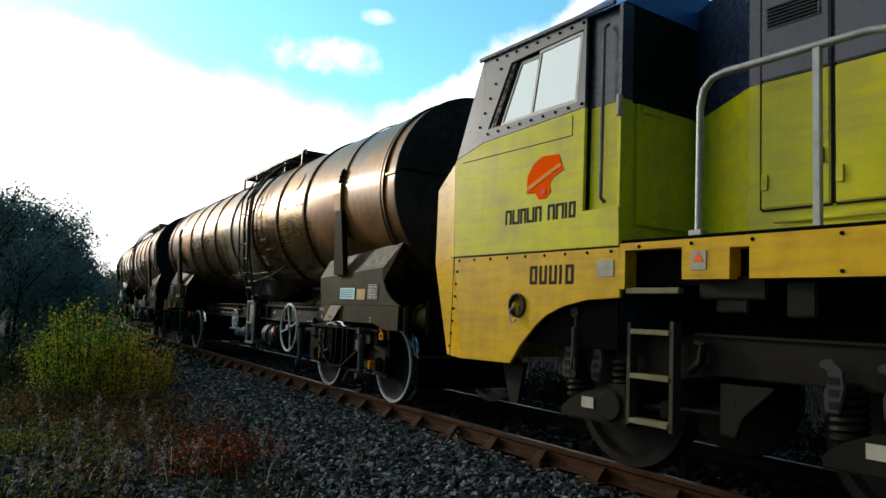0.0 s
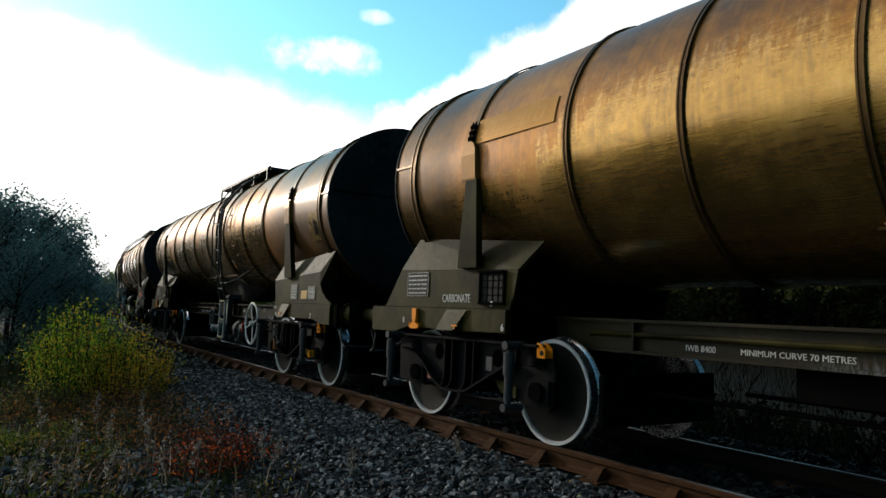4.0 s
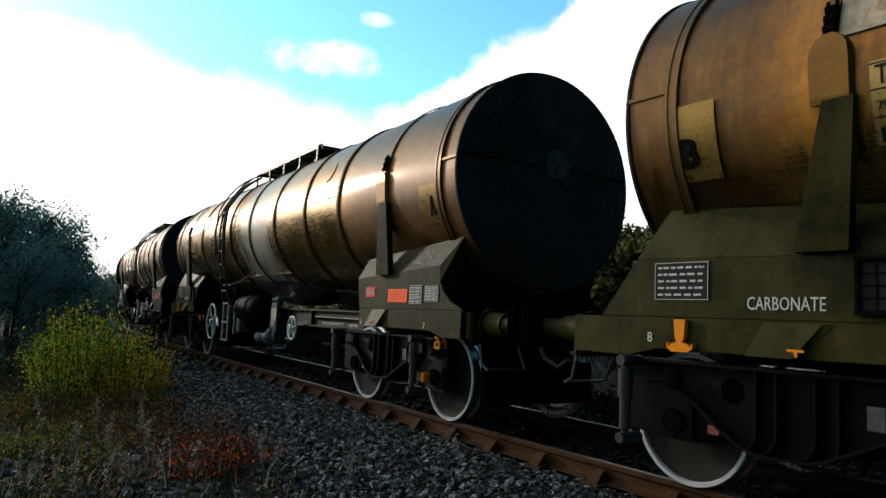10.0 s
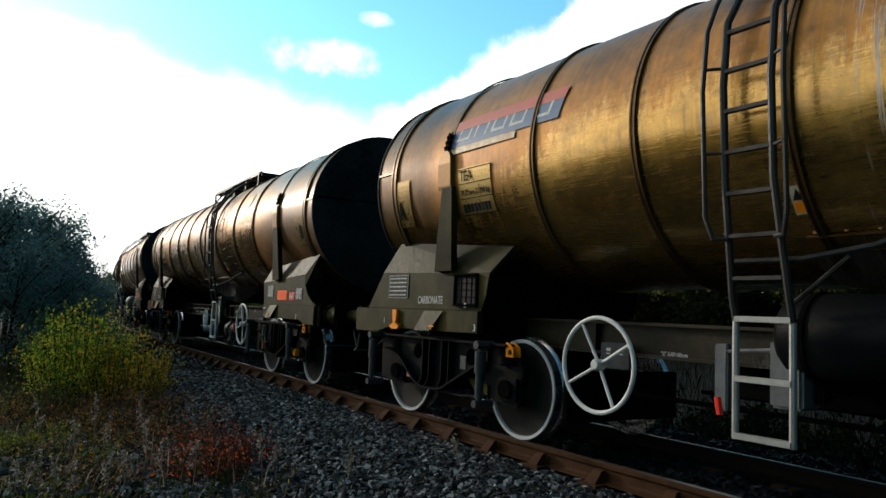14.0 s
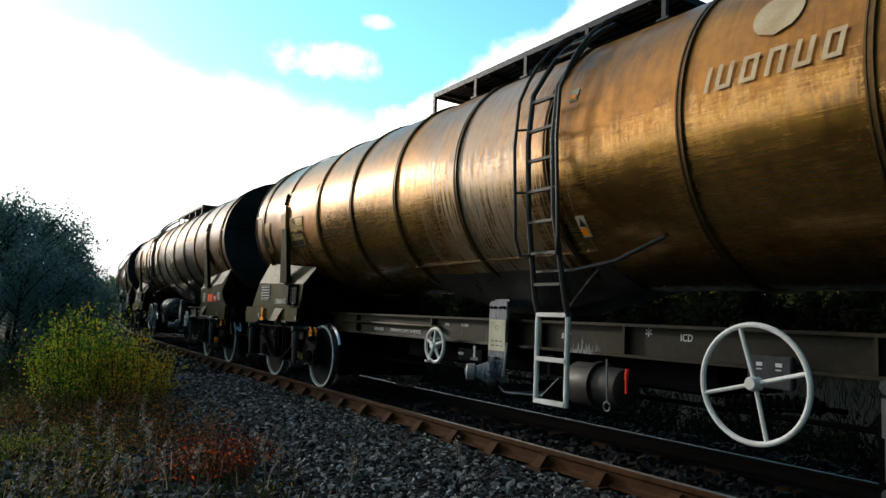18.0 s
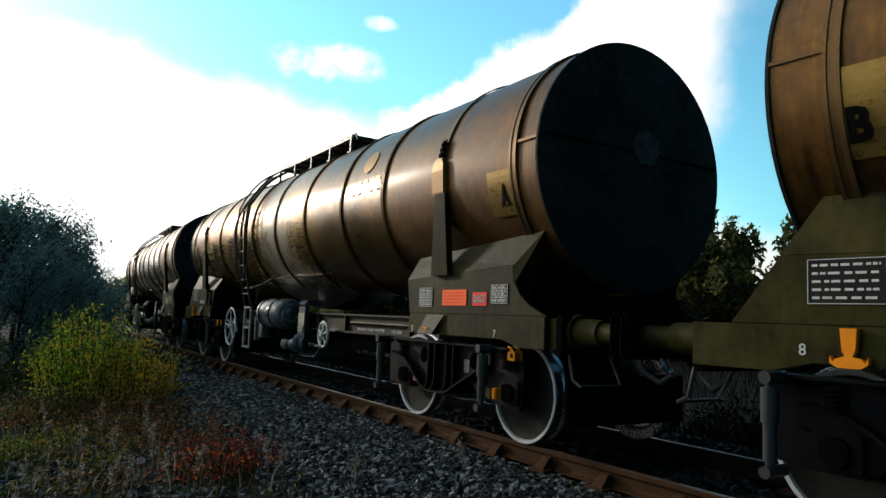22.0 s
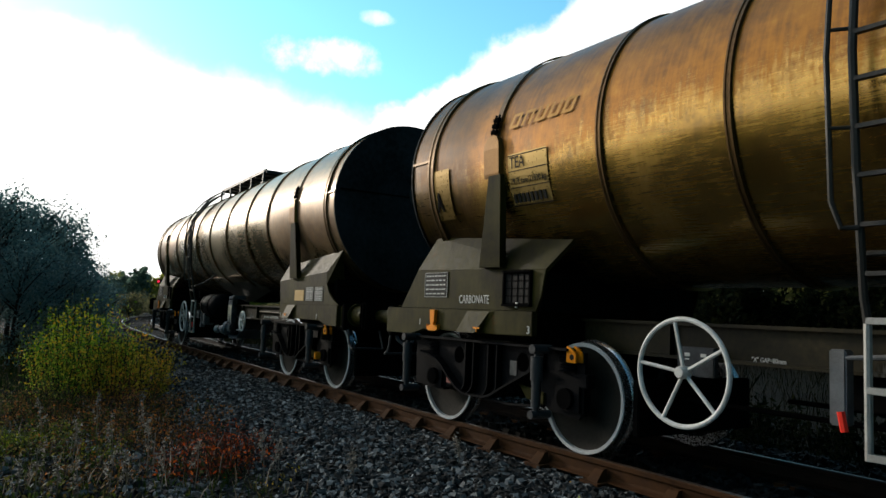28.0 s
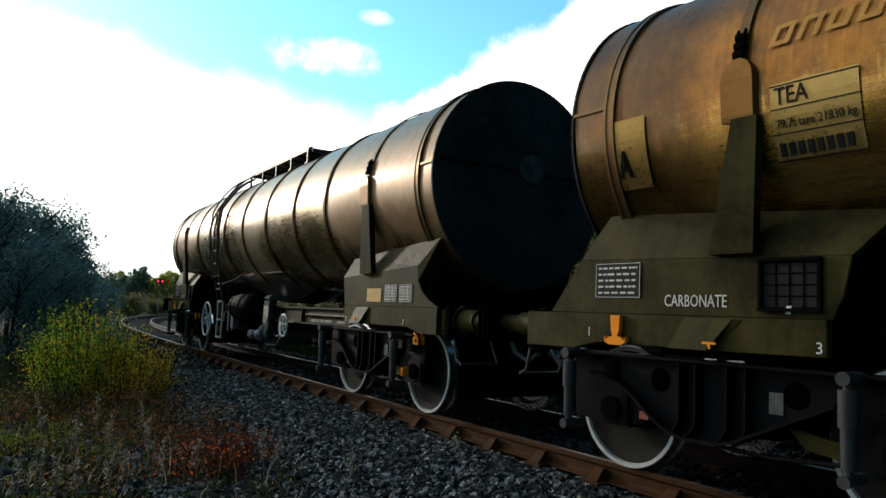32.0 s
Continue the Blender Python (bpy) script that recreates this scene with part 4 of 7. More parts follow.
def build_wagon(tag, kind, skin_mat, letter, number, tare, labels, logo, word, caked, end_box):
    """kind: which side faces the camera. 'A': the discharge gear leads; 'B': the hand brake leads."""
    w = thing("tank_wagon", tag,
              "tank wagon", "tank wagons of the train")
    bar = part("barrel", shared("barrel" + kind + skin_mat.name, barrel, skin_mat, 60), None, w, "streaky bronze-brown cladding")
    for x in (6.47, 3.89, 2.64, 1.25, -.12, -1.40, -2.58, -3.70, -6.07):
        part("band", shared("band%.2f" % x, lambda: hoop(x, .05 if abs(x) > 6 else .025), M_RING, 40), None, bar)
    part("belly_plate", shared("belly", belly, M_BELLY, 20), None, w, "dark sloping belly plates at the outlet")
    for s in (1, -1):
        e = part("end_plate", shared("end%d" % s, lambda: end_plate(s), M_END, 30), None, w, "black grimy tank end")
        part("end_seam", shared("eseam%d" % s, lambda: G().box(min(ENDS[s], ENDS[s] + s * .05), max(ENDS[s], ENDS[s] + s * .05), -1.12, 1.12, 2.74, 2.755), M_DARK), None, e)
        if end_box and s > 0:
            part("inspection_box", G().box(ENDS[1] + .03, ENDS[1] + .10, .12, .34, 2.63, 2.98, .015).box(ENDS[1] + .10, ENDS[1] + .115, .16, .30, 2.69, 2.92), M_COVER, e, "bolted grey box on the tank end")
        elif s > 0:
            cv = G().lathe([(ENDS[1] + .03, .17), (ENDS[1] + .055, .17), (ENDS[1] + .06, .15), (ENDS[1] + .065, 0)], 28, at=(0, .1, 2.79))
            for i in range(12):
                a = i * math.pi / 6
                cv.box(ENDS[1] + .05, ENDS[1] + .075, .1 + .155 * math.cos(a) - .012, .1 + .155 * math.cos(a) + .012, 2.79 + .155 * math.sin(a) - .012, 2.79 + .155 * math.sin(a) + .012)
            part("manhole_cover", cv, M_COVER, e, "round bolted cover")
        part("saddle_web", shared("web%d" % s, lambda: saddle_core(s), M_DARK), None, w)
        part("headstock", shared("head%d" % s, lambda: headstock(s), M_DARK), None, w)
        for y in (1, -1):
            m = Matrix.Diagonal((1, y, 1, 1))
            sd = part("saddle", shared("sface%d%d" % (s, y), lambda: saddle_face(s).moved(m), M_FRAME), None, w, "grimy olive saddle with sloping plates")
            part("sloping_plate", shared("stop%d%d" % (s, y), lambda: saddle_top(s).moved(m), M_FRAME), None, sd)
            part("wing_plate", shared("swing%d%d" % (s, y), lambda: saddle_wing(s).moved(m), M_FRAME), None, sd)
            part("inner_plate", shared("sinn%d%d" % (s, y), lambda: saddle_inner(s).moved(m), M_DARK), None, sd)
            part("side_beam", shared("beam%d%d" % (s, y), lambda: end_beam(s).moved(m), M_FRAME), None, w)
            part("saddle_post", shared("post%d%d" % (s, y), lambda: post(s).moved(m), M_FRAME), None, w, "tapered upright post")
            part("strap_shoe", shared("pad%d%d" % (s, y), lambda: pad(s).moved(m), M_SHOE, 40), None, w, "rounded bronze shoe gripping the barrel")
            part("buckle", shared("buckle%d%d" % (s, y), lambda: buckle(s).moved(m), M_DARK), None, w)
            c, h = buffer_parts(s)
            b = part("buffer", shared("bufc%d%d" % (s, y), lambda: c.moved(m), M_FRAME, 40), None, w)
            part("buffer_head", shared("bufh%d%d" % (s, y), lambda: h.moved(m), M_DARK), None, b)
        part("strap", shared("strap%d" % s, lambda: strap(s), M_RING, 40), None, w)
        part("coupling_hook", shared("hook%d" % s, lambda: G().tube([(s * 7.04, 0, 1.0), (s * 7.3, 0, 1.0), (s * 7.4, 0, .95), (s * 7.46, 0, 1.02)], .035, 8).tube([(s * 7.3, .03, .97), (s * 7.45, .03, .80), (s * 7.6, .03, .86)], .022, 7), M_DARK, 40), None, w)
        part("brake_pipe", shared("pipe%d" % s, lambda: G().tube([(s * 7.04, -.38, .95), (s * 7.16, -.38, .93), (s * 7.26, -.36, .74), (s * 7.4, -.3, .66), (s * 7.52, -.28, .74)], .026, 8), M_HOSE, 40), None, w, "rubber brake hose")
        part("shunter_step", shared("shunt%d" % s, lambda: G().tube([(s * 7.07, -1.0, .86), (s * 7.12, -1.0, .66), (s * 7.2, -1.0, .62), (s * 7.2, -.55, .62), (s * 7.07, -.55, .86)], .014, 7), M_DAMPER, 40), None, w, "bent dark handrail below the headstock")
        # bogie
        bx = BOGIE[s]
        # the leading bogie has a blacker base colour than the trailing one
        iron = M_LEADBOGIE if s > 0 else M_BOGIE
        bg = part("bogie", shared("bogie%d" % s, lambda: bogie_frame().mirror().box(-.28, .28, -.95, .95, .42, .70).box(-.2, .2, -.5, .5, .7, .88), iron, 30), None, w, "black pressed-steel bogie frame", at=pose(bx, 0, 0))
        for q in (-.55, .43):
            for m in (Matrix(), Matrix.Diagonal((1, -1, 1, 1))):
                part("bogie_hole", shared("boghole%.2f%d" % (q, m[1][1]), lambda: bogie_hole(q).moved(m), M_VOID), None, bg)
        for y in (1, -1):
            m = Matrix.Diagonal((1, y, 1, 1))
            for q in (-1, 1):
                part("axlebox", shared("axb%d%d%d" % (q, y, s), lambda: axlebox(q * .99).moved(m), iron, 30), None, bg)
                part("axle_arm", shared("arm%d%d%d" % (q, y, s), lambda: axle_arm(q).moved(m), iron), None, bg)
                part("coil_spring", shared("coil%d%d%d" % (q, y, s), lambda: coil_spring(q * .99).moved(m), iron, 40), None, bg)
                part("damper", shared("dmp%d%d" % (q, y), lambda: damper(-1.28 if q < 0 else .80).moved(m), M_DAMPER, 30), None, bg, "upright damper")
            part("top_flange", shared("flange%d%d" % (y, s), lambda: bogie_flange().moved(m), iron), None, bg)
            part("belly_flange", shared("bflange%d%d" % (y, s), lambda: belly_flange().moved(m), iron), None, bg)
            for q in (-.36, -.23, 0, .13):
                part("stiffener", shared("rib%.2f%d%d" % (q, y, s), lambda: bogie_rib(q).moved(m), iron), None, bg)
            part("radius_arm", shared("rarm%d" % y, lambda: radius_arm().moved(m), M_FRAME), None, bg)
            part("tie_rod", shared("trod%d%d" % (y, s), lambda: tie_rod().moved(m), iron, 40), None, bg)
            for q in (-1.02, -.94):
                part("lifting_lug", shared("lug%.2f%d" % (q, y), lambda: lift_lug(q).moved(m), M_AMBER), None, bg, "amber painted lug")
            if s > 0:
                part("safety_loop", shared("loop%d" % y, lambda: G().box(.885, .945, -1.08, -1.0, .40, .50, .008).moved(m), M_AMBER), None, bg, "amber painted bracket")
            part("lug_hole", shared("lugh%d" % y, lambda: G().lathe([(-1.023, 0), (-1.023, .024), (-1.02, .024)], 14, "y", at=(1.095, 0, .805)).moved(m), M_BLACK), None, bg)
            part("red_plate", shared("redp%d" % y, lambda: plate(-.70, -.62, .42, .475, -1.001).moved(m), M_RUSTRED), None, bg, "small red plate")
            part("data_label", shared("dl%d" % y, lambda: plate(.26, .35, .585, .715, -.966).moved(m), M_TAG), None, bg)
        for q in (-1, 1):
            ws = part("wheelset", shared("axle", axle, M_DARK, 40), None, w, "solid wheelset with chalk-white rims", at=pose(bx + q * .99, 0, RW))
            ws["roll"] = 1
            for y in (1, -1):
                m = Matrix.Diagonal((1, y, 1, 1))
                part("wheel_disc", shared("disc%d" % y, lambda: wheel_disc().moved(m), M_DISC, 30), None, ws)
                part("wheel_rim", shared("rim%d" % y, lambda: wheel_rim().moved(m), M_RIM, 30), None, ws, "chalk-white rim")
                part("tyre", shared("tyre%d" % y, lambda: wheel_tyre().moved(m), M_TYRE, 30), None, ws, "polished steel tyre")
        for q in (-1, 1):
            part("brake_beam", shared("bbeam%d" % q, lambda: G().box(min(q * .36, q * .46), max(q * .36, q * .46), -.70, .70, .30, .80, .01), M_DARK), None, bg)
            part("end_bar", shared("ebar%d" % q, lambda: G().box(min(q * 1.49, q * 1.55), max(q * 1.49, q * 1.55), -.74, .74, .22, .66, .01), M_DARK), None, bg)
        # the small sloping cover below each saddle
        c0 = 4.83 if s > 0 else -5.54
        part("step_cover", shared("cover%d" % s, lambda: G().loft([(c0, -1.09, .94), (c0 + .30, -1.09, .94), (c0 + .50, -1.09, 1.15), (c0 + .09, -1.09, 1.15)], [(c0, -1.16, .945), (c0 + .29, -1.16, .945), (c0 + .44, -1.10, 1.15), (c0 + .09, -1.10, 1.15)]), M_FRAME), None, w)
    part("solebar", shared("solebar", solebar, M_SOLEBAR), None, w, "grimy I-section frame bar")
    part("centre_sill", shared("sill", lambda: G().box(-6.9, 6.9, -.3, .3, .86, 1.1).box(-2.2, 2.4, -.42, .42, .62, .9), M_DARK), None, w)
    part("brake_rod", shared("rod", lambda: G().tube([(-4.2, -.2, .5), (4.2, -.2, .5)], .02, 7).tube([(-3.0, .25, .55), (3.0, .25, .55)], .02, 7), M_DARK), None, w)
    f = 1 if kind == "B" else -1
    # walkway on top, ladder, wheels
    px = (-1.62, 2.02) if kind == "B" else (-1.9, 1.5)
    deck, rail = platform(*px)
    dk = part("walkway", shared("deck" + kind, lambda: deck, M_DECK), None, w, "dark slatted roof walkway")
    for x in np.linspace(px[0] + .2, px[1] - .2, 8):
        part("cross_bar", shared("wcross", lambda: G().box(-.02, .02, -.557, .557, 3.835, 3.87), M_DECK), None, dk, at=pose(x, 0, 0))
    for y in np.linspace(-.515, .515, 12):
        part("slat", shared("wslat" + kind, lambda: G().box(px[0] + .04, px[1] - .04, -.041, .041, 3.87, 3.895), M_DECK), None, dk, at=pose(0, y, 0))
    for q, g in zip((-.57, .57), rail):
        part("grab_rail", shared("wrail%s%.2f" % (kind, q), lambda: g, M_DECK), None, dk)
        for x in np.linspace(px[0] + .03, px[1] - .03, 5):
            part("post", shared("wpost%.2f" % q, lambda: walkway_post(q), M_DECK), None, dk, at=pose(x, 0, 0))
    part("filling_hatch", shared("hatch", hatch, M_SLURRY, 40), None, w)
    clean = letter == "B" and logo == "word"
    lx = 1.31 if kind == "B" else -1.60
    stiles, loops, foot, rungs, treads, stay = ladder(lx)
    ld = part("ladder", shared("ladder" + kind, lambda: stiles, M_LADDER, 40), None, w, "dark side ladder with hand loops")
    for i, g in enumerate(loops):
        part("hand_loop", shared("loop%s%d" % (kind, i), lambda: g, M_LADDER, 40), None, ld)
    for i, g in enumerate(rungs):
        part("rung", shared("rung%s%d" % (kind, i), lambda: g, M_LADDER), None, ld)
    part("ladder_foot", shared("ladfoot%s%d" % (kind, clean), lambda: foot, M_WHITE if clean else M_RAILGREY, 40), None, ld)
    for i, g in enumerate(treads):
        part("tread", shared("tread%s%d%d" % (kind, i, clean), lambda: g, M_WHITE if clean else M_RAILGREY if kind == "A" else M_TREAD), None, ld, "pale painted tread")
    part("stay", shared("stay" + kind, lambda: stay, M_LADDER, 40), None, ld)
    part("brake_handwheel", shared("big" + kind + str(caked), lambda: big_wheel(3.09 if kind == "B" else -3.03, 5 if caked else 4, .26 if kind == "B" else .5), M_WHITE, 40), None, w, "large white spoked handwheel")
    sx = -1.14 if kind == "B" else 1.10
    part("valve_handwheel", shared("small" + kind + word, lambda: small_wheel(sx), M_COVER if word == "white" else M_WHITE, 40), None, w, "small five-spoked valve handwheel")
    vx = .04 if kind == "B" else .12
    turned = pose(vx - .02, -.75, .60, 0, 0, 52)
    body, spout, cap = outlet(turned)
    ov = part("outlet_valve", shared("outlet" + kind, lambda: body, M_SLURRY, 40), None, w, "blue-grey flanged discharge valve")
    part("spout", shared("spout" + kind, lambda: spout, M_SLURRY, 40), None, ov)
    part("spout_cap", shared("cap" + kind, lambda: cap, M_CAP, 40), None, ov, "pale grey screw cap")
    for i in range(8):
        a = math.pi * i / 4
        part("flange_bolt", shared("fbolt", lambda: G().tube([(-.04, 0, 0), (.05, 0, 0)], .013, 6), M_STEEL), None, ov, at=turned @ pose(0, .133 * math.cos(a), .133 * math.sin(a)))
    part("valve_bracket", shared("vbr" + kind, lambda: G().box(vx - .14, vx + .14, -.70, -.67, .70, 1.30, .006).box(vx - .15, vx - .13, -.70, -.52, .72, 1.28).box(vx - .12, vx + .12, -.66, -.4, 1.24, 1.32), M_BRACKET), None, w, "blue-grey valve bracket streaked with slurry")
    vp = part("valve_plate", shared("vpl" + kind, lambda: plate(vx - .138, vx + .132, .80, 1.112, -.703), M_CREAM), None, w, "chalky white notice plate")
    for i in range(4):
        part("bolt", shared("vbolt", lambda: G().lathe([(-.72, 0), (-.72, .014), (-.70, .014)], 8, "y"), M_DARK), None, w, at=pose(vx + (-.105, -.045, .045, .105)[i], 0, 1.235))
    part("plate_print", shared("vprint" + kind, lambda: lines(vx - .10, vx + .10, .83, .92, -.709, 2, t=.001, seed=5).lathe([(-.7105, .028), (-.7105, .022), (-.709, .022)], 16, "y", at=(vx, 0, 1.03)), M_TAG), None, vp, "faint print on the notice")
    part("drip_tray", shared("tray" + kind, lambda: ribbon([(vx + .05, .46), (vx + .16, .40), (vx + .72, .43), (vx + .94, .61)], -.72, -.1, .012), M_TRAY), None, w, "grey folded drip tray")
    part("gauge_box", shared("gbox" + kind, lambda: G().box(vx + .60, vx + .72, -.60, -.52, .72, .80, .006).tube([(vx + .66, -.56, .72), (vx + .66, -.56, .62)], .03, 8), M_BOGIE), None, w)
    if kind == "B":
        rb = part("release_box", shared("relb", lambda: G().box(-.90, -.45, -.53, -.50, .645, .775, .004), M_BOGIE), None, w, "dark release box with a white pointer")
        part("pointer", shared("relp", lambda: G().prism([(-.60, .795), (-.575, .795), (-.578, .72), (-.565, .72), (-.59, .67), (-.612, .72), (-.597, .72)], -.537, -.532).lathe([(-.538, 0), (-.538, .025), (-.532, .025)], 14, "y", at=(-.588, 0, .80)), M_WHITE), None, rb, "white pointer")
        text_on("OPEN", .032, M_LETTER, rb, "lettering", pose(-.90, -.534, .705), "", .10)
        text_on("CLOSED", .032, M_LETTER, rb, "lettering", pose(-.66, -.534, .66), "", .14)
        text_on("OPEN", .032, M_LETTER, w, "lettering", pose(-1.22, -.516, 1.02), "white stencilled lettering", .09)
        text_on("CLOSED", .032, M_LETTER, w, "lettering", pose(-.89, -.516, 1.02), "white stencilled lettering", .15)
        text_on("BCT", .05, M_LETTER, w, "lettering", pose(.79, -.516, .965), "white stencilled lettering", .12)
    if kind == "A":
        part("air_reservoir", shared("res%d" % caked, lambda: reservoir(-1.72, -.42, -.68, 1.08, .27), M_SLURRY if caked else M_BOGIE, 50), None, w, "round-ended brake air reservoir")
        for x in (-1.46, -.88):
            part("reservoir_strap", shared("resb%.2f" % x, lambda: bands((x,), -.68, 1.08, .27), M_DARK, 40), None, w)
        part("distributor", shared("dist", lambda: G().box(-1.72, -1.5, -.85, -.62, .62, 1.05, .02).box(-2.15, -2.05, -.8, -.7, .55, 1.0, .01).tube([(-2.1, -.78, .62), (-2.1, -.78, .95), (-1.7, -.78, .98)], .018, 7), M_STEEL, 30), None, w)
        part("brake_lever", shared("lev", lambda: G().tube([(-1.95, -1.02, .55), (-1.97, -1.02, .66)], .022, 7), M_RED), None, w, "red brake cock handle")
    else:
        part("air_reservoir", shared("resB", lambda: G().lathe([(1.15, 0), (1.16, .10), (1.18, .165), (1.20, .18), (1.45, .18), (1.45, .20), (1.49, .20), (1.49, .165), (1.74, .155), (1.77, .12), (1.78, 0)], 36, at=(0, -.68, .60)), M_LADDER, 40), None, w, "short dark drum-shaped brake cylinder")
        part("equipment_tray", shared("trayB", lambda: G().prism([(1.06, .97), (2.04, .965), (2.04, .855), (1.42, .855), (1.06, .91)], -.80, -.5).box(1.80, 2.04, -.78, -.74, .66, .86), M_FRAME), None, w)
        part("pull_chain", shared("chain", lambda: G().tube([(1.69, -.85, .83), (1.71, -.86, .50)], .008, 6).lathe([(-.93 + .008 * math.cos(a), .035 + .008 * math.sin(a)) for a in np.linspace(0, 6.28, 7)[:-1]], 16, "y", at=(1.71, .07, .46), shut=True), M_STEEL), None, w)
        part("brake_lever", shared("levB", lambda: G().box(1.878, 1.902, -.85, -.83, .58, .70, .006).tube([(1.89, -.84, .69), (1.90, -.84, .77)], .018, 8), M_RED), None, w, "red brake cock handle")
        part("spring_gear", shared("springB", lambda: G().tube([(2.6, -.6, .60), (3.3, -.6, .66)], .03, 8).tube([(2.6 + .012 * i, -.6 + .055 * math.cos(i * 1.2), .60 + .001 * i + .055 * math.sin(i * 1.2)) for i in range(58)], .012, 5), M_DARK, 40), None, w)
    ix = 2.78 if kind == "B" else -3.38
    ib = part("brake_indicator", shared("indic" + kind, lambda: G().box(ix, ix + .32, -.62, -.56, .73, .945, .008), M_COVER), None, w, "small grey brake indicator box")
    for q in (.07, .21):
        part("indicator_mark", shared("imark" + kind + str(q), lambda: G().box(ix + q, ix + q + .045, -.624, -.62, .875, .90).box(ix + q, ix + q + .04, -.624, -.62, .85, .858), M_LETTER), None, ib)
    if kind == "A":
        text_on('"X" GAP=80mm', .035, M_LETTER, w, "lettering", pose(-2.83, -.516, .87), "white stencilled lettering", .25)
    # warning triangle beside the ladder
    wx = lx + (.15 if kind == "B" else .10)
    wr = part("warning_plate", on_skin(plate(wx, wx + .1, 1.76, 1.96, 0, .002)), M_CREAM, w, "small warning plate with a black triangle")
    part("warning_triangle", on_skin(G().prism([(wx + .015, 1.865), (wx + .085, 1.865), (wx + .05, 1.94)], -.006, -.003)), M_BLACK, wr)
    part("warning_band", on_skin(plate(wx + .01, wx + .09, 1.775, 1.85, -.003, .003)), M_AMBER, wr)
    hp = part("height_plate", on_skin(plate(wx + .02, wx + .11, 2.94, 3.06, 0, .002)), M_CREAM, w, "small electrification warning plate")
    part("warning_band", on_skin(plate(wx + .03, wx + .10, 2.96, 3.0, -.003, .003)), M_AMBER, hp)
    # hook and small numbers
    for s, x in ((-1, -6.03),):
        part("tow_hook", shared("tow%s" % kind, lambda: G().prism([(x - .045, 1.15), (x + .045, 1.15), (x + .035, 1.03), (x + .02, 1.0), (x + .07, .985), (x + .085, .965), (x + .10, 1.0), (x + .10, .96), (x + .06, .935), (x - .06, .935), (x - .10, .96), (x - .10, 1.0), (x - .085, .965), (x - .07, .985), (x - .02, 1.0), (x - .035, 1.03)], -1.125, -1.088), M_AMBER), None, w, "amber painted rope hook")
    for ch, x, z in (("7" if kind == "A" else "2", 6.12, .96), ("5" if kind == "A" else "4", 4.58, .96), ("8" if kind == "B" else "1", -6.32, .99), ("6" if kind == "B" else "3", -4.58, .97)):
        text_on(ch, .07, M_LETTER, w, "axle_number", pose(x, -1.088, z))
    text_on("CARBONATE", .085, M_LETTER, w, "lettering", pose(-5.64 if kind == "A" else -5.58, -1.064, 1.225), "white stencilled lettering", .48)
    part("lifting_mark", shared("tmarkf", lambda: G().box(4.93, 5.03, -1.152, -1.147, 1.0, 1.015).box(4.97, 4.99, -1.152, -1.147, .97, 1.0), M_AMBER), None, w, "small amber lifting mark")
    part("lifting_mark", shared("tmark", lambda: G().box(-5.28, -5.18, -1.152, -1.147, .985, 1.0).box(-5.24, -5.22, -1.152, -1.147, .955, .985), M_AMBER), None, w, "small amber lifting mark")
    # belly seam with rivets, valve handle
    for s in (-1, 1):
        a = skin(0, height_on_skin(1.70))
        part("seam", shared("seam%d" % s, lambda: G().tube([(-1.5, s * -a[1] * 1.006, a[2]), (1.5, s * -a[1] * 1.006, a[2] + .02)], .012, 6), M_RING, 40), None, w, "riveted belly seam")
    for i in range(16):
        part("rivet", shared("rivet", lambda: G().lathe([(a[1] * 1.02, 0), (a[1] * 1.02, .014), (a[1] * .99, .016)], 8, "y"), M_RING), None, w, at=pose(-1.45 + i * .19, 0, a[2] + .03))
    part("valve_handle", shared("vhand" + kind, lambda: G().tube([(vx + .18, -.70, .56), (vx + .185, -.76, .57), (vx + .21, -.76, .70), (vx + .235, -.76, .89)], .013, 7), M_RAILGREY, 40), None, w, "pale valve lever")
    # solebar lettering
    if kind == "B":
        text_on("LWVTP", .045, M_LETTER, w, "lettering", pose(4.50, -1.088, 1.07), "white stencilled lettering", .16)
        part("load_sensor", shared("sensor", lambda: G().tube([(4.42, -1.0, .82), (4.42, -1.0, .40)], .035, 10), M_SHOE, 40), None, w, "tan spring strut")
        bl = G()
        for i in range(5):
            bl.lathe([(.80 - .036 * i, .035), (.785 - .036 * i, .058), (.77 - .036 * i, .035)], 14, "z", at=(4.42, -1.0, 0))
        part("bellows", shared("bellows", lambda: bl, M_HOSE, 40), None, w, "black rubber bellows")
        part("cable_loop", shared("cloop", lambda: G().tube([(4.62, -1.04, .84), (4.63, -1.06, .62), (4.72, -1.07, .52), (4.84, -1.07, .56), (4.88, -1.04, .84)], .009, 6), M_HOSE, 40), None, w)
    # pipe along the solebar and small covers on the barrel
    px0, px1 = (1.75, 3.95) if kind == "A" else (-4.0, -1.3)
    part("train_pipe", shared("tpipe" + kind, lambda: G().tube([(px0, -.53, .985), (px0 + .03, -.545, 1.0), (px1 - .12, -.545, 1.0), (px1, -.545, .985), (px1 + .02, -.54, .95)], .022, 8), M_FRAME, 40), None, w, "pipe clipped along the solebar")
    for x0, x1 in ((6.51, 6.79), (-6.44, -6.11)):
        part("joint_strip", shared("joint%.1f" % x0, lambda: on_skin(plate(x0, x1, 2.70, 2.725, 0, .006)), M_RING), None, w)
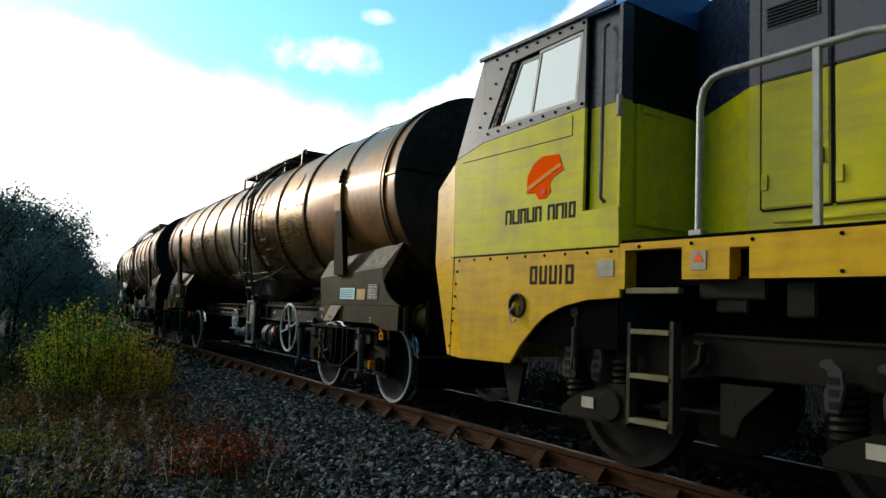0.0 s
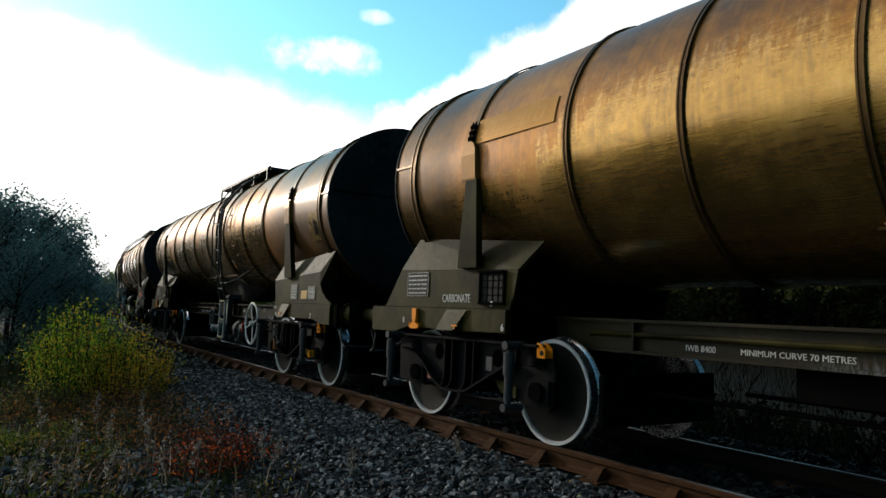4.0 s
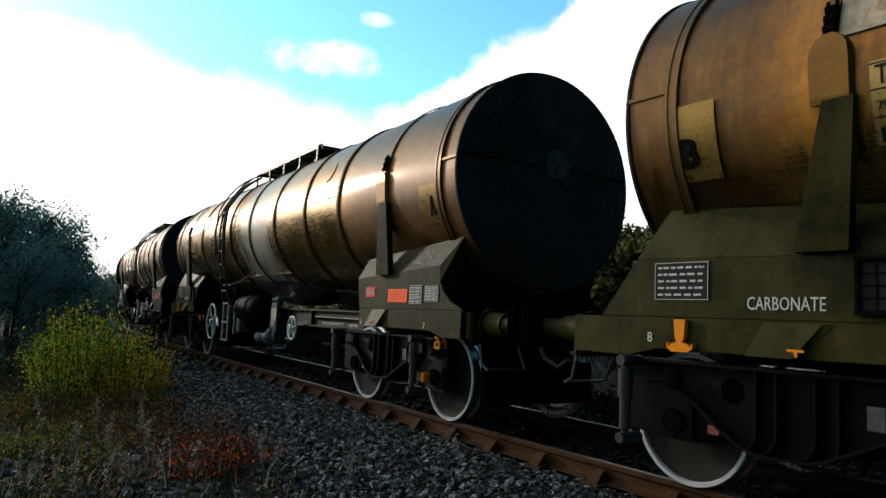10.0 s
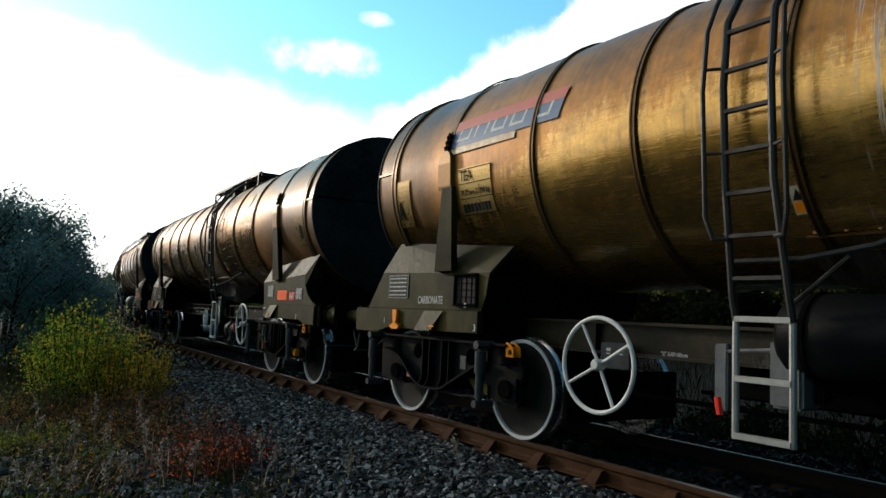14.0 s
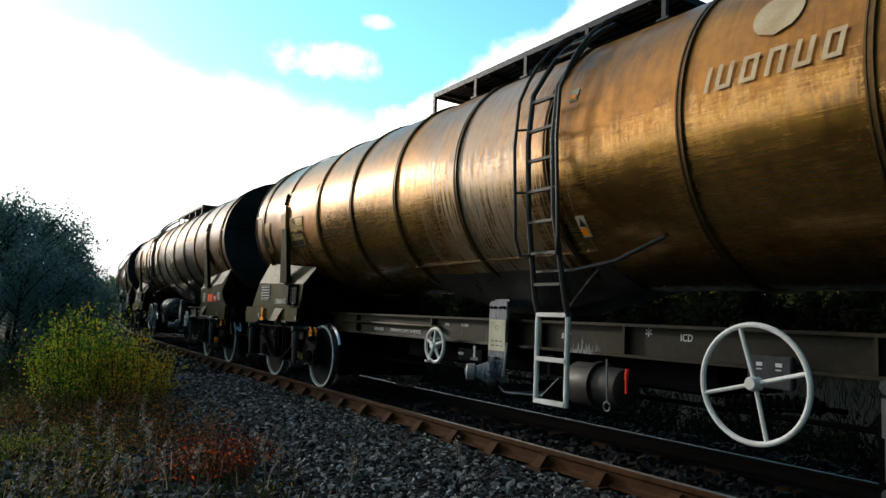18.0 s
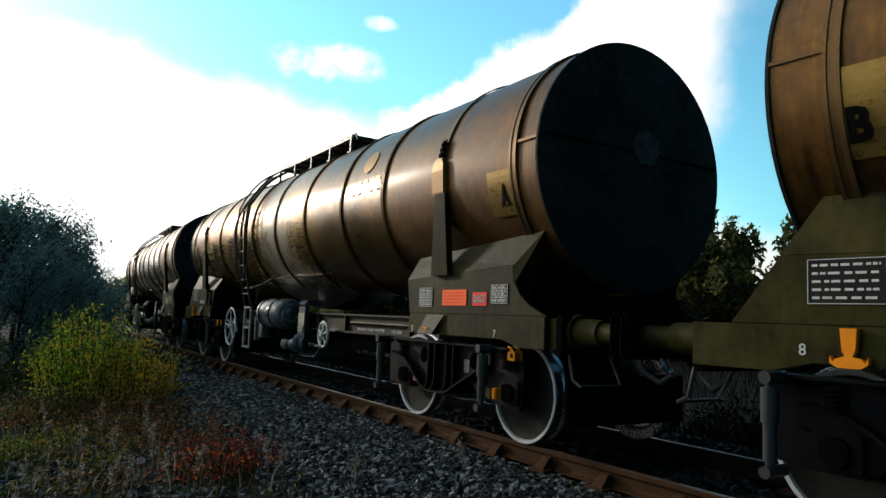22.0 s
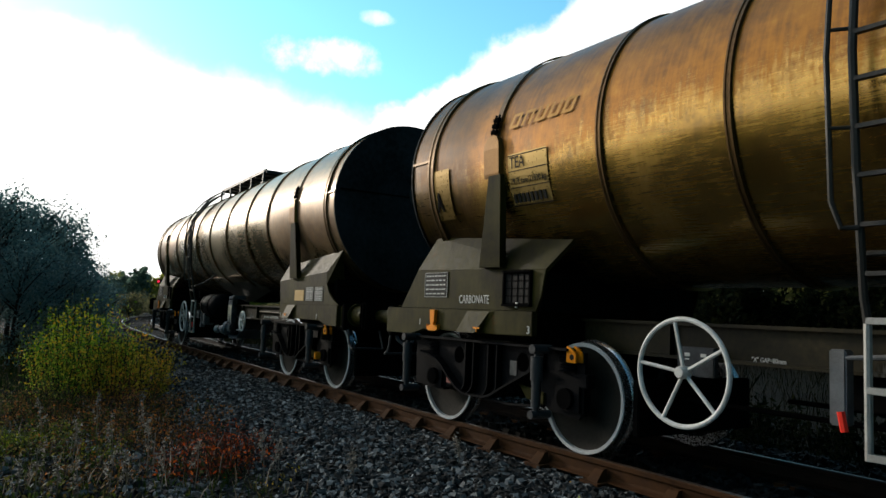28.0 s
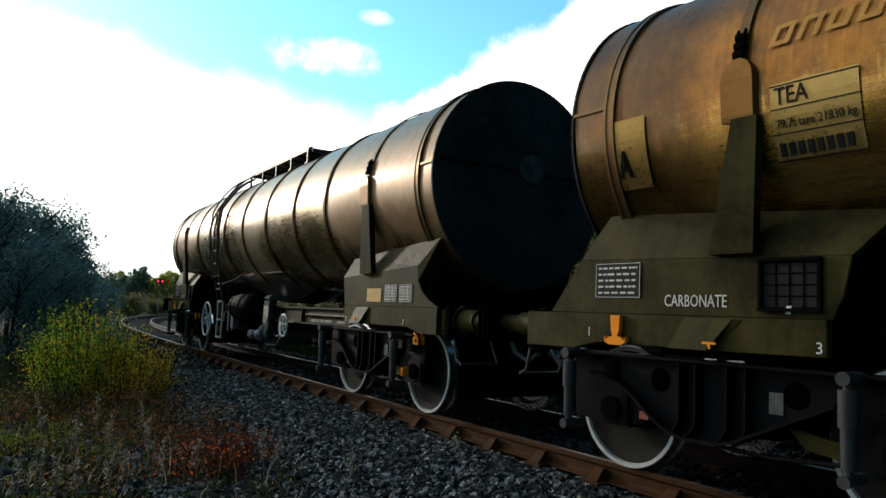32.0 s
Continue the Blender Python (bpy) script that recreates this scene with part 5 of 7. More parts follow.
    if kind == "A":
        text_on("MINIMUM CURVE 70 METRES", .045, M_LETTER, w, "lettering", pose(1.95, -.516, .89), "white stencilled lettering", .86)
        text_on("IWB 8400", .05, M_LETTER, w, "lettering", pose(3.02, -.516, .885), "white stencilled lettering", .29)
    else:
        text_on("IWB 8400", .05, M_LETTER, w, "lettering", pose(-3.016, -.516, .90), "white stencilled lettering", .26)
        text_on("MINIMUM CURVE 70 METRES", .045, M_LETTER, w, "lettering", pose(-2.55, -.516, .90), "white stencilled lettering", .79)
        text_on("ICD", .06, M_LETTER, w, "lettering", pose(2.14, -.516, 1.005), "", .11)
        text_on("*", .12, M_LETTER, w, "star_mark", pose(1.79, -.516, .98), "small painted star")
    # rear notice with readable works lines; contact numbers stay as bars
    np_ = part("owner_plate", shared("own", lambda: plate(-6.28, -5.85, 1.28, 1.54, -1.061), M_PLATE), None, w, "dark notice with white lines of print")
    part("plate_border", shared("ownb", lambda: grid(-6.275, -5.855, 1.285, 1.535, -1.067, 1, (-6.275, -5.855)), M_LETTER), None, np_)
    part("print", shared("ownl", lambda: lines(-6.25, -5.88, 1.295, 1.525, -1.067, 5, seed=3), M_LETTER), None, np_)
    ms = part("label_frame", shared("mesh", lambda: plate(-4.92, -4.57, 1.22, 1.51, -1.061), M_BLACK), None, w, "black wire label holder")
    part("wire_grid", shared("meshg", lambda: grid(-4.91, -4.58, 1.23, 1.50, -1.068, 4, (-4.83, -4.745, -4.66), .004, .008), M_DARK), None, ms)
    part("holder_rim", shared("meshr", lambda: G().box(-4.935, -4.915, -1.09, -1.06, 1.215, 1.515).box(-4.575, -4.555, -1.09, -1.06, 1.215, 1.515).box(-4.935, -4.555, -1.10, -1.06, 1.505, 1.525).box(-4.935, -4.555, -1.10, -1.06, 1.205, 1.225), M_DARK), None, ms)
    part("clip", shared("clip", lambda: G().prism([(-4.76, 1.24), (-4.73, 1.24), (-4.74, 1.19), (-4.77, 1.19)], -1.075, -1.066), M_WHITE), None, ms)
    # labels on the front saddle
    for x0, x1, z0, z1, sort in labels:
        mat = {"orange": M_ORANGE, "red": M_RED, "white": M_PLATE, "grid": M_PLATE, "yellow": M_PAPER, "blue": M_LABELBLUE}[sort]
        lb = part("label", plate(x0, x1, z0, z1, -1.061), mat, w, {"orange": "orange warning label", "red": "red maintenance label", "yellow": "cream paper label", "blue": "pale blue paper label"}.get(sort, "black data panel with white lines"))
        if sort in ("white", "grid"):
            part("panel_grid", grid(x0 + .006, x1 - .006, z0 + .006, z1 - .006, -1.067, 5, (x0 + .006, x0 + (x1 - x0) * .3, x0 + (x1 - x0) * .65, x1 - .006), .002, .005), M_LETTER, lb)
            part("print", lines(x0 + .02, x1 - .02, z0 + .01, z1 - .01, -1.067, 5, seed=int(x0 * 50)), M_LETTER, lb)
        elif sort == "red":
            text_on("BALANCED", .035, M_LETTER, lb, "lettering", pose(x0 + .02, -1.069, z1 - .06), "", x1 - x0 - .04)
            text_on("MAINTENANCE", .035, M_LETTER, lb, "lettering", pose(x0 + .02, -1.069, z0 + .03), "", x1 - x0 - .04)
        elif sort != "yellow":
            part("print", lines(x0 + .03, x1 - .03, z0 + .015, z1 - .015, -1.067, 4, seed=int(x0 * 70)), M_RED if sort == "orange" else M_BLACK, lb)
    # letters on the barrel
    if letter:
        for x, a, b, z1 in ((6.24, -.18, .20, 2.49), (-6.01, -.10, .27, 2.58)):
            pt = part("letter_patch", skin_plate(x + a, x + b, 2.06, z1), M_PATCH, w, "faded yellow patch with a black letter")
            skin_text(letter, .19, x, 2.165, .13, M_INK, pt, fat=.012)
    if number:
        pn = part("number_panel", skin_plate(-4.80, -4.29, 2.10, 2.56), M_PANEL, w, "faded panel of black stencilled type and weight")
        skin_text("TEA", .11, -4.77, 2.43, .20, M_BLACK, pn)
        skin_text(tare, .055, -4.77, 2.29, .46, M_BLACK, pn)
        for z in (2.545, 2.405, 2.255, 2.09):
            part("rule", on_skin(plate(-4.80, -4.29, z - .004, z + .004, 0, .006)), M_BLACK, pn)
        for i in range(8):
            part("number_bar", on_skin(G().box(-4.77 + i * .055, -4.77 + i * .055 + .034, -.012, 0, 2.12, 2.20)), M_BLACK, pn)
    if word:
        x0, x1, z0, z1 = (-5.02, -3.40, 2.80, 3.10) if word == "blue" else (-4.96, -3.85, 2.75, 3.0)
        lean = .06 if word == "blue" else .0
        bd = w if word == "outline" else part("name_board", skin_quad(x0, x1, z0, z1, lean, .003), {"white": M_BOARD, "blue": M_BOARDBLUE, "faint": M_GHOST}[word], w, "worn rectangular owner's board")
        if word == "blue":
            part("red_stripe", skin_quad(x0 + .6 * lean, x1 + .6 * lean, z0 + .18, z1, .4 * lean, .005), M_BOARDRED, bd, "faded red upper stripe")
            part("flaked_edge", skin_quad(x0 + .05, x1 - .55, z0 - .07, z0 - .004, 0, .004), M_BOARD, bd, "pale flaking edge below the board")
        n = 5
        cell = (x1 - x0 - .26) / n
        for i in range(n):
            letter_shape(x0 + .14 + i * cell + (.07 if word == "blue" and i == n - 1 else 0), z0 + .055, cell * .74, z1 - z0 - .11, .045, (1, 0, 2, 2, 1)[i], {"blue": M_LETTER, "white": M_FADED}.get(word, M_FAINT), bd)
    if logo:
        ink = M_FADED if letter and logo == "word" else M_FAINT
        disc = G()
        for k in range(8):
            lo, hi = -.17 + .0425 * k, -.17 + .0425 * (k + 1)
            a, b = math.sqrt(max(0, .17 ** 2 - lo * lo)), math.sqrt(max(0, .17 ** 2 - hi * hi))
            disc.add([(3.31 - a, -.003, 3.10 + lo), (3.31 + a, -.003, 3.10 + lo), (3.31 + b, -.003, 3.10 + hi), (3.31 - b, -.003, 3.10 + hi)], [(0, 1, 2, 3)])
        lg = part("round_mark", on_skin(disc), M_FAINT if logo == "disc" else M_FADED if letter and logo == "word" else M_GHOST, w, "faded round owner's mark")
        if logo != "disc":
            for i in range(6):
                x = 2.82 + (.02 if i == 0 else .10 + .177 * (i - 1))
                letter_shape(x, 2.66, .03 if i == 0 else .115, .175, .03, (0, 2, 1, 0, 2, 1)[i], ink, lg)
    return w


M_LABELBLUE = worn("pale_blue_paper", (.35, .62, .66), (.25, .42, .45), .6, .0, 9, .4)
M_FAINT = worn("faint_letters", (.30, .165, .045), (.20, .10, .022), .42, .6, 9, .6, .02, .1)
M_GHOST = worn("ghost_of_a_board", (.27, .14, .030), (.21, .095, .018), .42, .6, 5, .5, .02, .1)
M_PATCH = worn("faded_yellow_patch", (.20, .128, .036), (.165, .10, .026), .34, .7, 2, .5, 0.0, .1)
M_PANEL = worn("faded_cream_panel", (.32, .22, .075), (.26, .165, .05), .34, .7, 2, .5, 0.0, .1)
M_BOARD = worn("flaking_white_board", (.36, .31, .23), (.20, .105, .03), .5, .3, 12, .95)
M_BOARDBLUE = worn("faded_blue_board", (.03, .075, .16), (.09, .10, .10), .4, .1, 7, .5)
M_BOARDRED = worn("faded_red_stripe", (.42, .07, .03), (.26, .09, .04), .4, .1, 7, .5)

STD_A = [(4.66, 4.91, 1.30, 1.42, "red"), (5.25, 5.71, 1.24, 1.39, "orange"), (5.76, 6.04, 1.22, 1.43, "white"), (6.10, 6.38, 1.25, 1.42, "grid")]
W5_A = [(4.69, 4.97, 1.23, 1.44, "white"), (5.17, 5.62, 1.25, 1.41, "orange"), (5.73, 5.97, 1.25, 1.38, "red"), (6.04, 6.30, 1.27, 1.45, "grid")]
W6_A = [(5.14, 5.52, 1.22, 1.38, "yellow"), (5.62, 5.92, 1.22, 1.42, "white"), (5.98, 6.28, 1.22, 1.42, "white")]
W1_B = [(5.14, 5.60, 1.24, 1.385, "blue"), (5.67, 5.91, 1.235, 1.37, "yellow"), (5.99, 6.26, 1.24, 1.425, "grid")]
W2_B = [(5.22, 5.50, 1.23, 1.46, "white"), (5.66, 5.91, 1.235, 1.36, "yellow"), (5.95, 6.24, 1.23, 1.42, "white")]
W4_B = [(4.67, 4.95, 1.28, 1.48, "white"), (5.17, 5.61, 1.24, 1.39, "orange"), (5.73, 5.96, 1.24, 1.36, "red"), (6.03, 6.30, 1.25, 1.42, "grid")]
TRAIN = [
    build_wagon("dirty bronze tank wagon coupled behind the locomotive", "B", M_TANK[0], "", "", "79.7t tare 21800 kg", W1_B, "word", "faint", False, True),
    build_wagon("bronze tank wagon with letter B and flaking white board", "B", M_TANK[1], "B", "n", "79.8t tare 21710 kg", W2_B, "disc", "white", False, True),
    build_wagon("bronze tank wagon with letter A and thick slurry runs", "A", M_TANK[2], "A", "n", "79.7t tare 21790 kg", STD_A, "round", "blue", False, False),
    build_wagon("bronze tank wagon with letter B and faded round mark", "B", M_TANK[3], "B", "n", "79.7t tare 21850 kg", W4_B, "word", "faint", False, True),
    build_wagon("bronze tank wagon with letter A and slurry-caked reservoir", "A", M_TANK[4], "A", "n", "79.7t tare 21830 kg", W5_A, "round", "outline", True, False),
    build_wagon("dull bronze tank wagon at the train's tail", "A", M_TANK[5], "", "", "", W6_A, "", "", False, False),
]

# ---------------------------------------------------------------- locomotive
loco = thing("locomotive", "lime yellow and dark blue diesel freight locomotive with orange emblem", "locomotive")
YS = -1.32


def lx_plate(name, poly, mat, parent, y0=YS, t=.03, label="", bevel=.004):
    return part(name, G().prism(poly, y0, y0 + t, bevel), mat, parent, label)


cab = part("cab", G().box(-6.9, -4.97, -1.24, 1.24, 1.0, 2.6).prism([(-6.85, 2.6), (-6.5, 3.42), (-4.98, 3.42), (-4.98, 2.6)], -1.20, 1.20), M_NAVY, loco, "cab with grey window surround and blue roof")
low = [(-6.94, 1.625), (-4.92, 1.625), (-4.91, 1.27), (-5.23, 1.25), (-5.47, 1.2), (-5.65, 1.13), (-5.78, 1.04), (-5.95, .88), (-6.08, .72), (-6.77, .71)]
mid = [(-6.99, 2.53), (-6.96, 2.57), (-6.55, 2.665), (-5.29, 2.72), (-5.29, 1.92), (-4.94, 1.92), (-4.93, 1.64), (-6.94, 1.64)]
lx_plate("skirt_panel", low, M_YELLOW, cab, label="orange-yellow lower side panel")
lx_plate("side_panel", mid, M_LIME, cab, label="lime yellow side panel")
win = [(-6.50, 2.78), (-6.20, 3.32), (-5.33, 3.35), (-5.38, 2.78)]
ring = [(-6.55, 2.67), (-6.58, 3.47), (-5.30, 3.43), (-5.30, 2.725)]
su = part("window_surround", G().prism([(-6.96, 2.575), (-6.58, 3.47), (-6.57, 3.47), (-6.55, 2.67)], YS + .002, YS + .03), M_SURROUND, cab, "bolted grey window surround")
for i in range(4):
    j = (i + 1) % 4
    part("surround_strip", G().prism([win[i], win[j], ring[j], ring[i]], YS + .002, YS + .03), M_SURROUND, su)
wnd = part("side_window", G().prism([(-6.48, 2.79), (-6.19, 3.31), (-5.34, 3.34), (-5.39, 2.79)], YS + .06, YS + .07), M_BLACK, cab, "sliding side window, half open")


def pane(poly, y):
    """A glazed sash: glass and a pale frame round it."""
    cx, cz = sum(p[0] for p in poly) / 4, sum(p[1] for p in poly) / 4
    inn = [(cx + (x - cx) * .90, cz + (z - cz) * .90) for x, z in poly]
    part("pane", G().prism(inn, y + .008, y + .014), M_GLASS, wnd, "glass reflecting the sky")
    g = G()
    for i in range(4):
        g.prism([poly[i], poly[(i + 1) % 4], inn[(i + 1) % 4], inn[i]], y, y + .02)
    part("sash", g, M_RAILGREY, wnd, "pale metal sash")


pane([(-6.36, 2.79), (-6.10, 3.31), (-5.84, 3.31), (-5.93, 2.79)], YS + .035)
pane([(-5.94, 2.785), (-5.84, 3.33), (-5.345, 3.345), (-5.395, 2.785)], YS + .012)
for i in range(9):
    f = i / 8
    part("bolt", G().lathe([(YS - .006, 0), (YS - .006, .012), (YS + .004, .013)], 8, "y", at=(-6.50 + 1.17 * f, 0, 2.735 + .02 * f)), M_DARK, su)
    part("bolt", cache.setdefault("b2", G().lathe([(YS - .006, 0), (YS - .006, .012), (YS + .004, .013)], 8, "y").mesh("bolt", M_DARK)), None, su, at=pose(-6.4 + 1.07 * f, 0, 3.40))
    part("bolt", cache["b2"], None, cab, at=pose(-6.85 + 1.85 * f, 0, 1.60))
for i in range(5):
    part("bolt", cache["b2"], None, su, at=pose(-6.62 + .07 * i, 0, 2.82 + .12 * i))
# nose: chamfered corner and front
nose = G().loft([(-6.99, YS, 2.53), (-6.94, YS, 1.63), (-6.77, YS, .71), (-6.77, YS + .04, .71), (-6.94, YS + .04, 1.63), (-6.99, YS + .04, 2.53)],
                [(-7.40, -1.22, 2.34), (-7.40, -1.22, 1.60), (-7.13, -1.22, .72), (-7.10, -1.18, .72), (-7.36, -1.18, 1.60), (-7.36, -1.18, 2.34)])
part("nose_corner", nose, M_YELLOW, cab, "yellow chamfered nose corner")
part("nose", G().loft([(-7.40, -1.22, 2.34), (-7.40, 1.22, 2.34), (-6.95, 1.22, 2.5), (-6.95, -1.22, 2.5)], [(-7.13, -1.22, .72), (-7.13, 1.22, .72), (-6.8, 1.22, .72), (-6.8, -1.22, .72)]), M_YELLOW, cab)
part("windscreen", G().loft([(-7.0, -1.2, 2.52), (-7.0, 1.2, 2.52), (-6.9, 1.2, 2.52), (-6.9, -1.2, 2.52)], [(-6.60, -1.2, 3.46), (-6.60, 1.2, 3.46), (-6.5, 1.2, 3.46), (-6.5, -1.2, 3.46)]), M_GLASS, cab)
roof = G().loft([(-6.66, -1.30, 3.47), (-6.66, 1.30, 3.47), (-6.55, 1.0, 3.62), (-6.55, -1.0, 3.62)], [(-4.93, -1.30, 3.44), (-4.93, 1.30, 3.44), (-4.93, 1.0, 3.74), (-4.93, -1.0, 3.74)])
part("roof", roof, M_BLUE, cab, "glossy blue roof")
part("gutter", G().box(-6.64, -5.0, -1.345, -1.315, 3.435, 3.47, .006), M_NAVY, cab)
# recessed doorway with its grab rail
part("door_recess", G().box(-5.28, -4.96, -1.26, -1.25, 2.72, 3.43).box(-4.965, -4.935, -1.32, -1.2, 2.72, 3.43), M_NAVY, cab, "dark blue upper doorway")
part("door_lower", G().box(-5.28, -4.96, -1.262, -1.25, 1.93, 2.715).box(-4.965, -4.935, -1.32, -1.2, 1.93, 2.715), M_LIME, cab)
part("grab_rail", G().tube([(-5.10, -1.29, 1.97), (-5.10, -1.335, 2.0), (-5.10, -1.335, 3.28), (-5.10, -1.29, 3.32)], .014, 8), M_STEEL, cab, "steel grab rail", 40)
part("latch", G().box(-4.97, -4.93, -1.345, -1.30, 2.58, 2.74, .008), M_CREAM, cab)
# rear wall of the cab with its door
part("cab_back", G().box(-4.965, -4.94, -1.30, -.40, 1.66, 2.70), M_LIME, cab)
# black sheet added to cover the navy cab body seen through the arch
part("wheel_arch", G().box(-6.15, -4.975, -1.262, -1.245, .90, 1.30), M_DARK, cab, "black sheet added over the cab body in the wheel arch")
# upper back wall coloured black for the deep shade behind the cab
part("cab_back_top", G().box(-4.965, -4.94, -1.30, -.40, 2.70, 3.44), M_BLACK, cab)
dr = part("cab_door", G().box(-4.94, -4.915, -1.16, -.50, 1.80, 2.70, .01), M_LIME, cab, "lime yellow door in the cab's back")
part("door_handle", G().box(-4.915, -4.88, -1.12, -.90, 2.63, 2.66, .006), M_LIME, dr)
for x0, x1, z0, z1 in ((-6.86, -5.42, 2.52, 2.526), (-5.425, -5.419, 2.52, 2.68), (-7.0, -4.93, 1.632, 1.638), (-6.945, -6.937, .72, 1.63)):
    part("panel_joint", G().box(x0, x1, YS - .003, YS + .002, z0, z1), M_BLACK, cab)
for i in range(7):
    part("bolt", cache["b2"], None, cab, at=pose(-6.915 + .012 * (3 - i), 0, 1.5 - .115 * i))
for x0, z0, n in ((-4.75, 1.62, 3), (-3.4, 1.42, 4), (-3.4, 1.62, 4)):
    for i in range(n):
        part("bolt", cache["b2"], None, cab, at=pose(x0 + .42 * i, 0, z0))
# emblem and lettering as plain shapes
em = part("emblem", G().prism([(-5.93, 2.12), (-5.93, 2.26), (-5.86, 2.36), (-5.76, 2.41), (-5.56, 2.40), (-5.52, 2.30), (-5.50, 2.27), (-5.62, 2.22), (-5.66, 2.17), (-5.64, 2.11), (-5.70, 2.06), (-5.78, 2.06), (-5.83, 2.12)], YS - .004, YS), M_HOODORANGE, cab, "orange helmet-shaped emblem")
part("emblem_stripe", G().prism([(-5.92, 2.14), (-5.92, 2.18), (-5.54, 2.33), (-5.53, 2.30)], YS - .007, YS - .004), M_AMBER, em)
part("emblem_disc", G().lathe([(YS - .007, 0), (YS - .007, .03), (YS - .003, .03)], 16, "y", at=(-5.73, 0, 2.12)), M_RED, em)


def glyphs(name, x, z, widths, h, gap, mat, parent, y, label, seed):
    """Upright letter-like bars of the right size, no real letters."""
    rnd = random.Random(seed)
    for w in widths:
        if w > 0:
            st = h * .17
            g = G().box(x, x + st, y, y + .003, z, z + h)
            kind = rnd.randrange(3)
            if w > st * 1.8:
                if kind != 1:
                    g.box(x + st, x + w, y, y + .003, z + h - st, z + h)
                if kind != 2:
                    g.box(x + st, x + w, y, y + .003, z, z + st)
                g.box(x + w - st, x + w, y, y + .003, z + st * (kind != 2), z + h - st * (kind != 1))
            part(name, g, mat, parent, label)
        x += abs(w) + gap


glyphs("letter_bar", -6.20, 1.88, (.08, .09, .07, .09, .075, -.05, .08, .09, .03, .07), .125, .012, M_BLACK, cab, YS - .003, "black letter-sized bar", 5)
glyphs("digit_bar", -5.86, 1.37, (.085, .085, .085, .04, .085), .15, .028, M_BLACK, cab, YS - .003, "black digit-sized bar", 8)
so = part("jumper_socket", G().lathe([(YS - .004, .10), (YS - .02, .10), (YS - .02, .085), (YS + .0, .08), (YS + .0, 0)], 24, "y", at=(-6.0, 0, 1.20)), M_BLACK, cab, "black round socket with a loose cable")
part("cable", G().tube([(-6.02, YS - .01, 1.22), (-6.05, YS - .05, 1.14), (-6.02, YS - .05, 1.05), (-5.97, YS - .04, 1.08)], .008, 6), M_CREAM, so, smooth=40)
part("notice", plate(-5.13, -4.97, 1.42, 1.54, YS - .001), M_CREAM, cab, "pale notice plate")
part("rail_guard", G().prism([(-6.42, .72), (-6.12, .72), (-6.2, .37), (-6.3, .37)], -1.12, -1.08), M_LOCOIRON, loco, "grey guard plate before the wheel")
# frame with its openings
fr = part("frame", G().box(-4.92, -4.87, YS, -1.2, 1.33, 1.65).box(-4.87, -4.40, YS, -1.2, 1.60, 1.65).box(-4.40, -4.06, YS, -1.2, 1.39, 1.65).box(-3.93, 12.5, YS, -1.2, 1.39, 1.65).box(-4.06, -3.93, YS, -1.2, 1.58, 1.65), M_YELLOW, loco, "yellow running-plate edge")
part("frame_core", G().box(-6.9, 12.5, -1.19, 1.3, 1.36, 1.64).box(-6.6, 12.5, -.7, .7, .95, 1.4), M_DARK, loco)
part("deck", G().box(-4.92, 12.5, -1.3, 1.3, 1.655, 1.675), M_DARK, loco)
part("rung", G().box(-4.87, -4.43, -1.31, -1.25, 1.30, 1.34, .006), M_LOCOTREAD, loco)
sg = part("warning_sign", plate(-4.33, -4.22, 1.45, 1.57, YS - .001), M_CREAM, loco, "white and orange warning plate")
part("warning_triangle", G().prism([(-4.315, 1.50), (-4.235, 1.50), (-4.275, 1.56)], YS - .011, YS - .007), M_ORANGE, sg)
part("bracket", G().box(-4.33, -3.87, -1.24, -1.05, 1.27, 1.41, .01).box(-4.22, -4.0, -1.22, -1.05, 1.19, 1.27, .01), M_LOCOIRON, loco)
part("junction_box", G().box(-3.75, -3.58, -1.24, -1.10, 1.17, 1.37, .01), M_LOCOIRON, loco)
# hood behind the cab
hood = part("hood", G().loft([(-4.94, -.44, 1.67), (-4.20, -.9, 1.67), (-4.20, .9, 1.67), (-4.94, .44, 1.67)], [(-4.94, -.44, 2.7), (-4.20, -.9, 2.7), (-4.20, .9, 2.7), (-4.94, .44, 2.7)]).box(-4.20, 12.0, -.9, .9, 1.67, 2.7), M_LIME, loco, "lime yellow engine hood")
part("hood_top", G().loft([(-4.94, -.44, 2.7), (-4.20, -.9, 2.7), (-4.20, .9, 2.7), (-4.94, .44, 2.7)], [(-4.94, -.44, 3.6), (-4.20, -.86, 3.6), (-4.20, .86, 3.6), (-4.94, .44, 3.6)]).box(-4.20, 12.0, -.9, .9, 2.7, 3.62), M_NAVY, hood, "dark blue-black upper hood")
for x0, x1, z0, z1 in ((-4.10, -3.66, 1.86, 2.695), (-3.63, -2.9, 1.86, 2.695), (-2.86, -2.2, 1.86, 2.695)):
    d = part("hood_door", G().box(x0, x1, -.925, -.9, z0, z1, .008), M_LIME, hood, "lime yellow engine-room door")
    part("hinge", G().box(x0 + .01, x0 + .05, -.94, -.92, z0 + .12, z0 + .22), M_LIME, d)
    part("handle", G().box(x1 - .06, x1 - .035, -.945, -.92, z0 + .25, z0 + .34), M_BLACK, d)
    part("door_top", G().box(x0, x1, -.925, -.9, 2.705, 3.5, .008), M_NAVY, d)
    part("door_seal", G().box(x0 - .012, x0 - .002, -.918, -.9, z0, 3.5).box(x1 + .002, x1 + .012, -.918, -.9, z0, 3.5).box(x0, x1, -.918, -.9, z0 - .012, z0 - .002), M_BLACK, d, "black rubber seal")
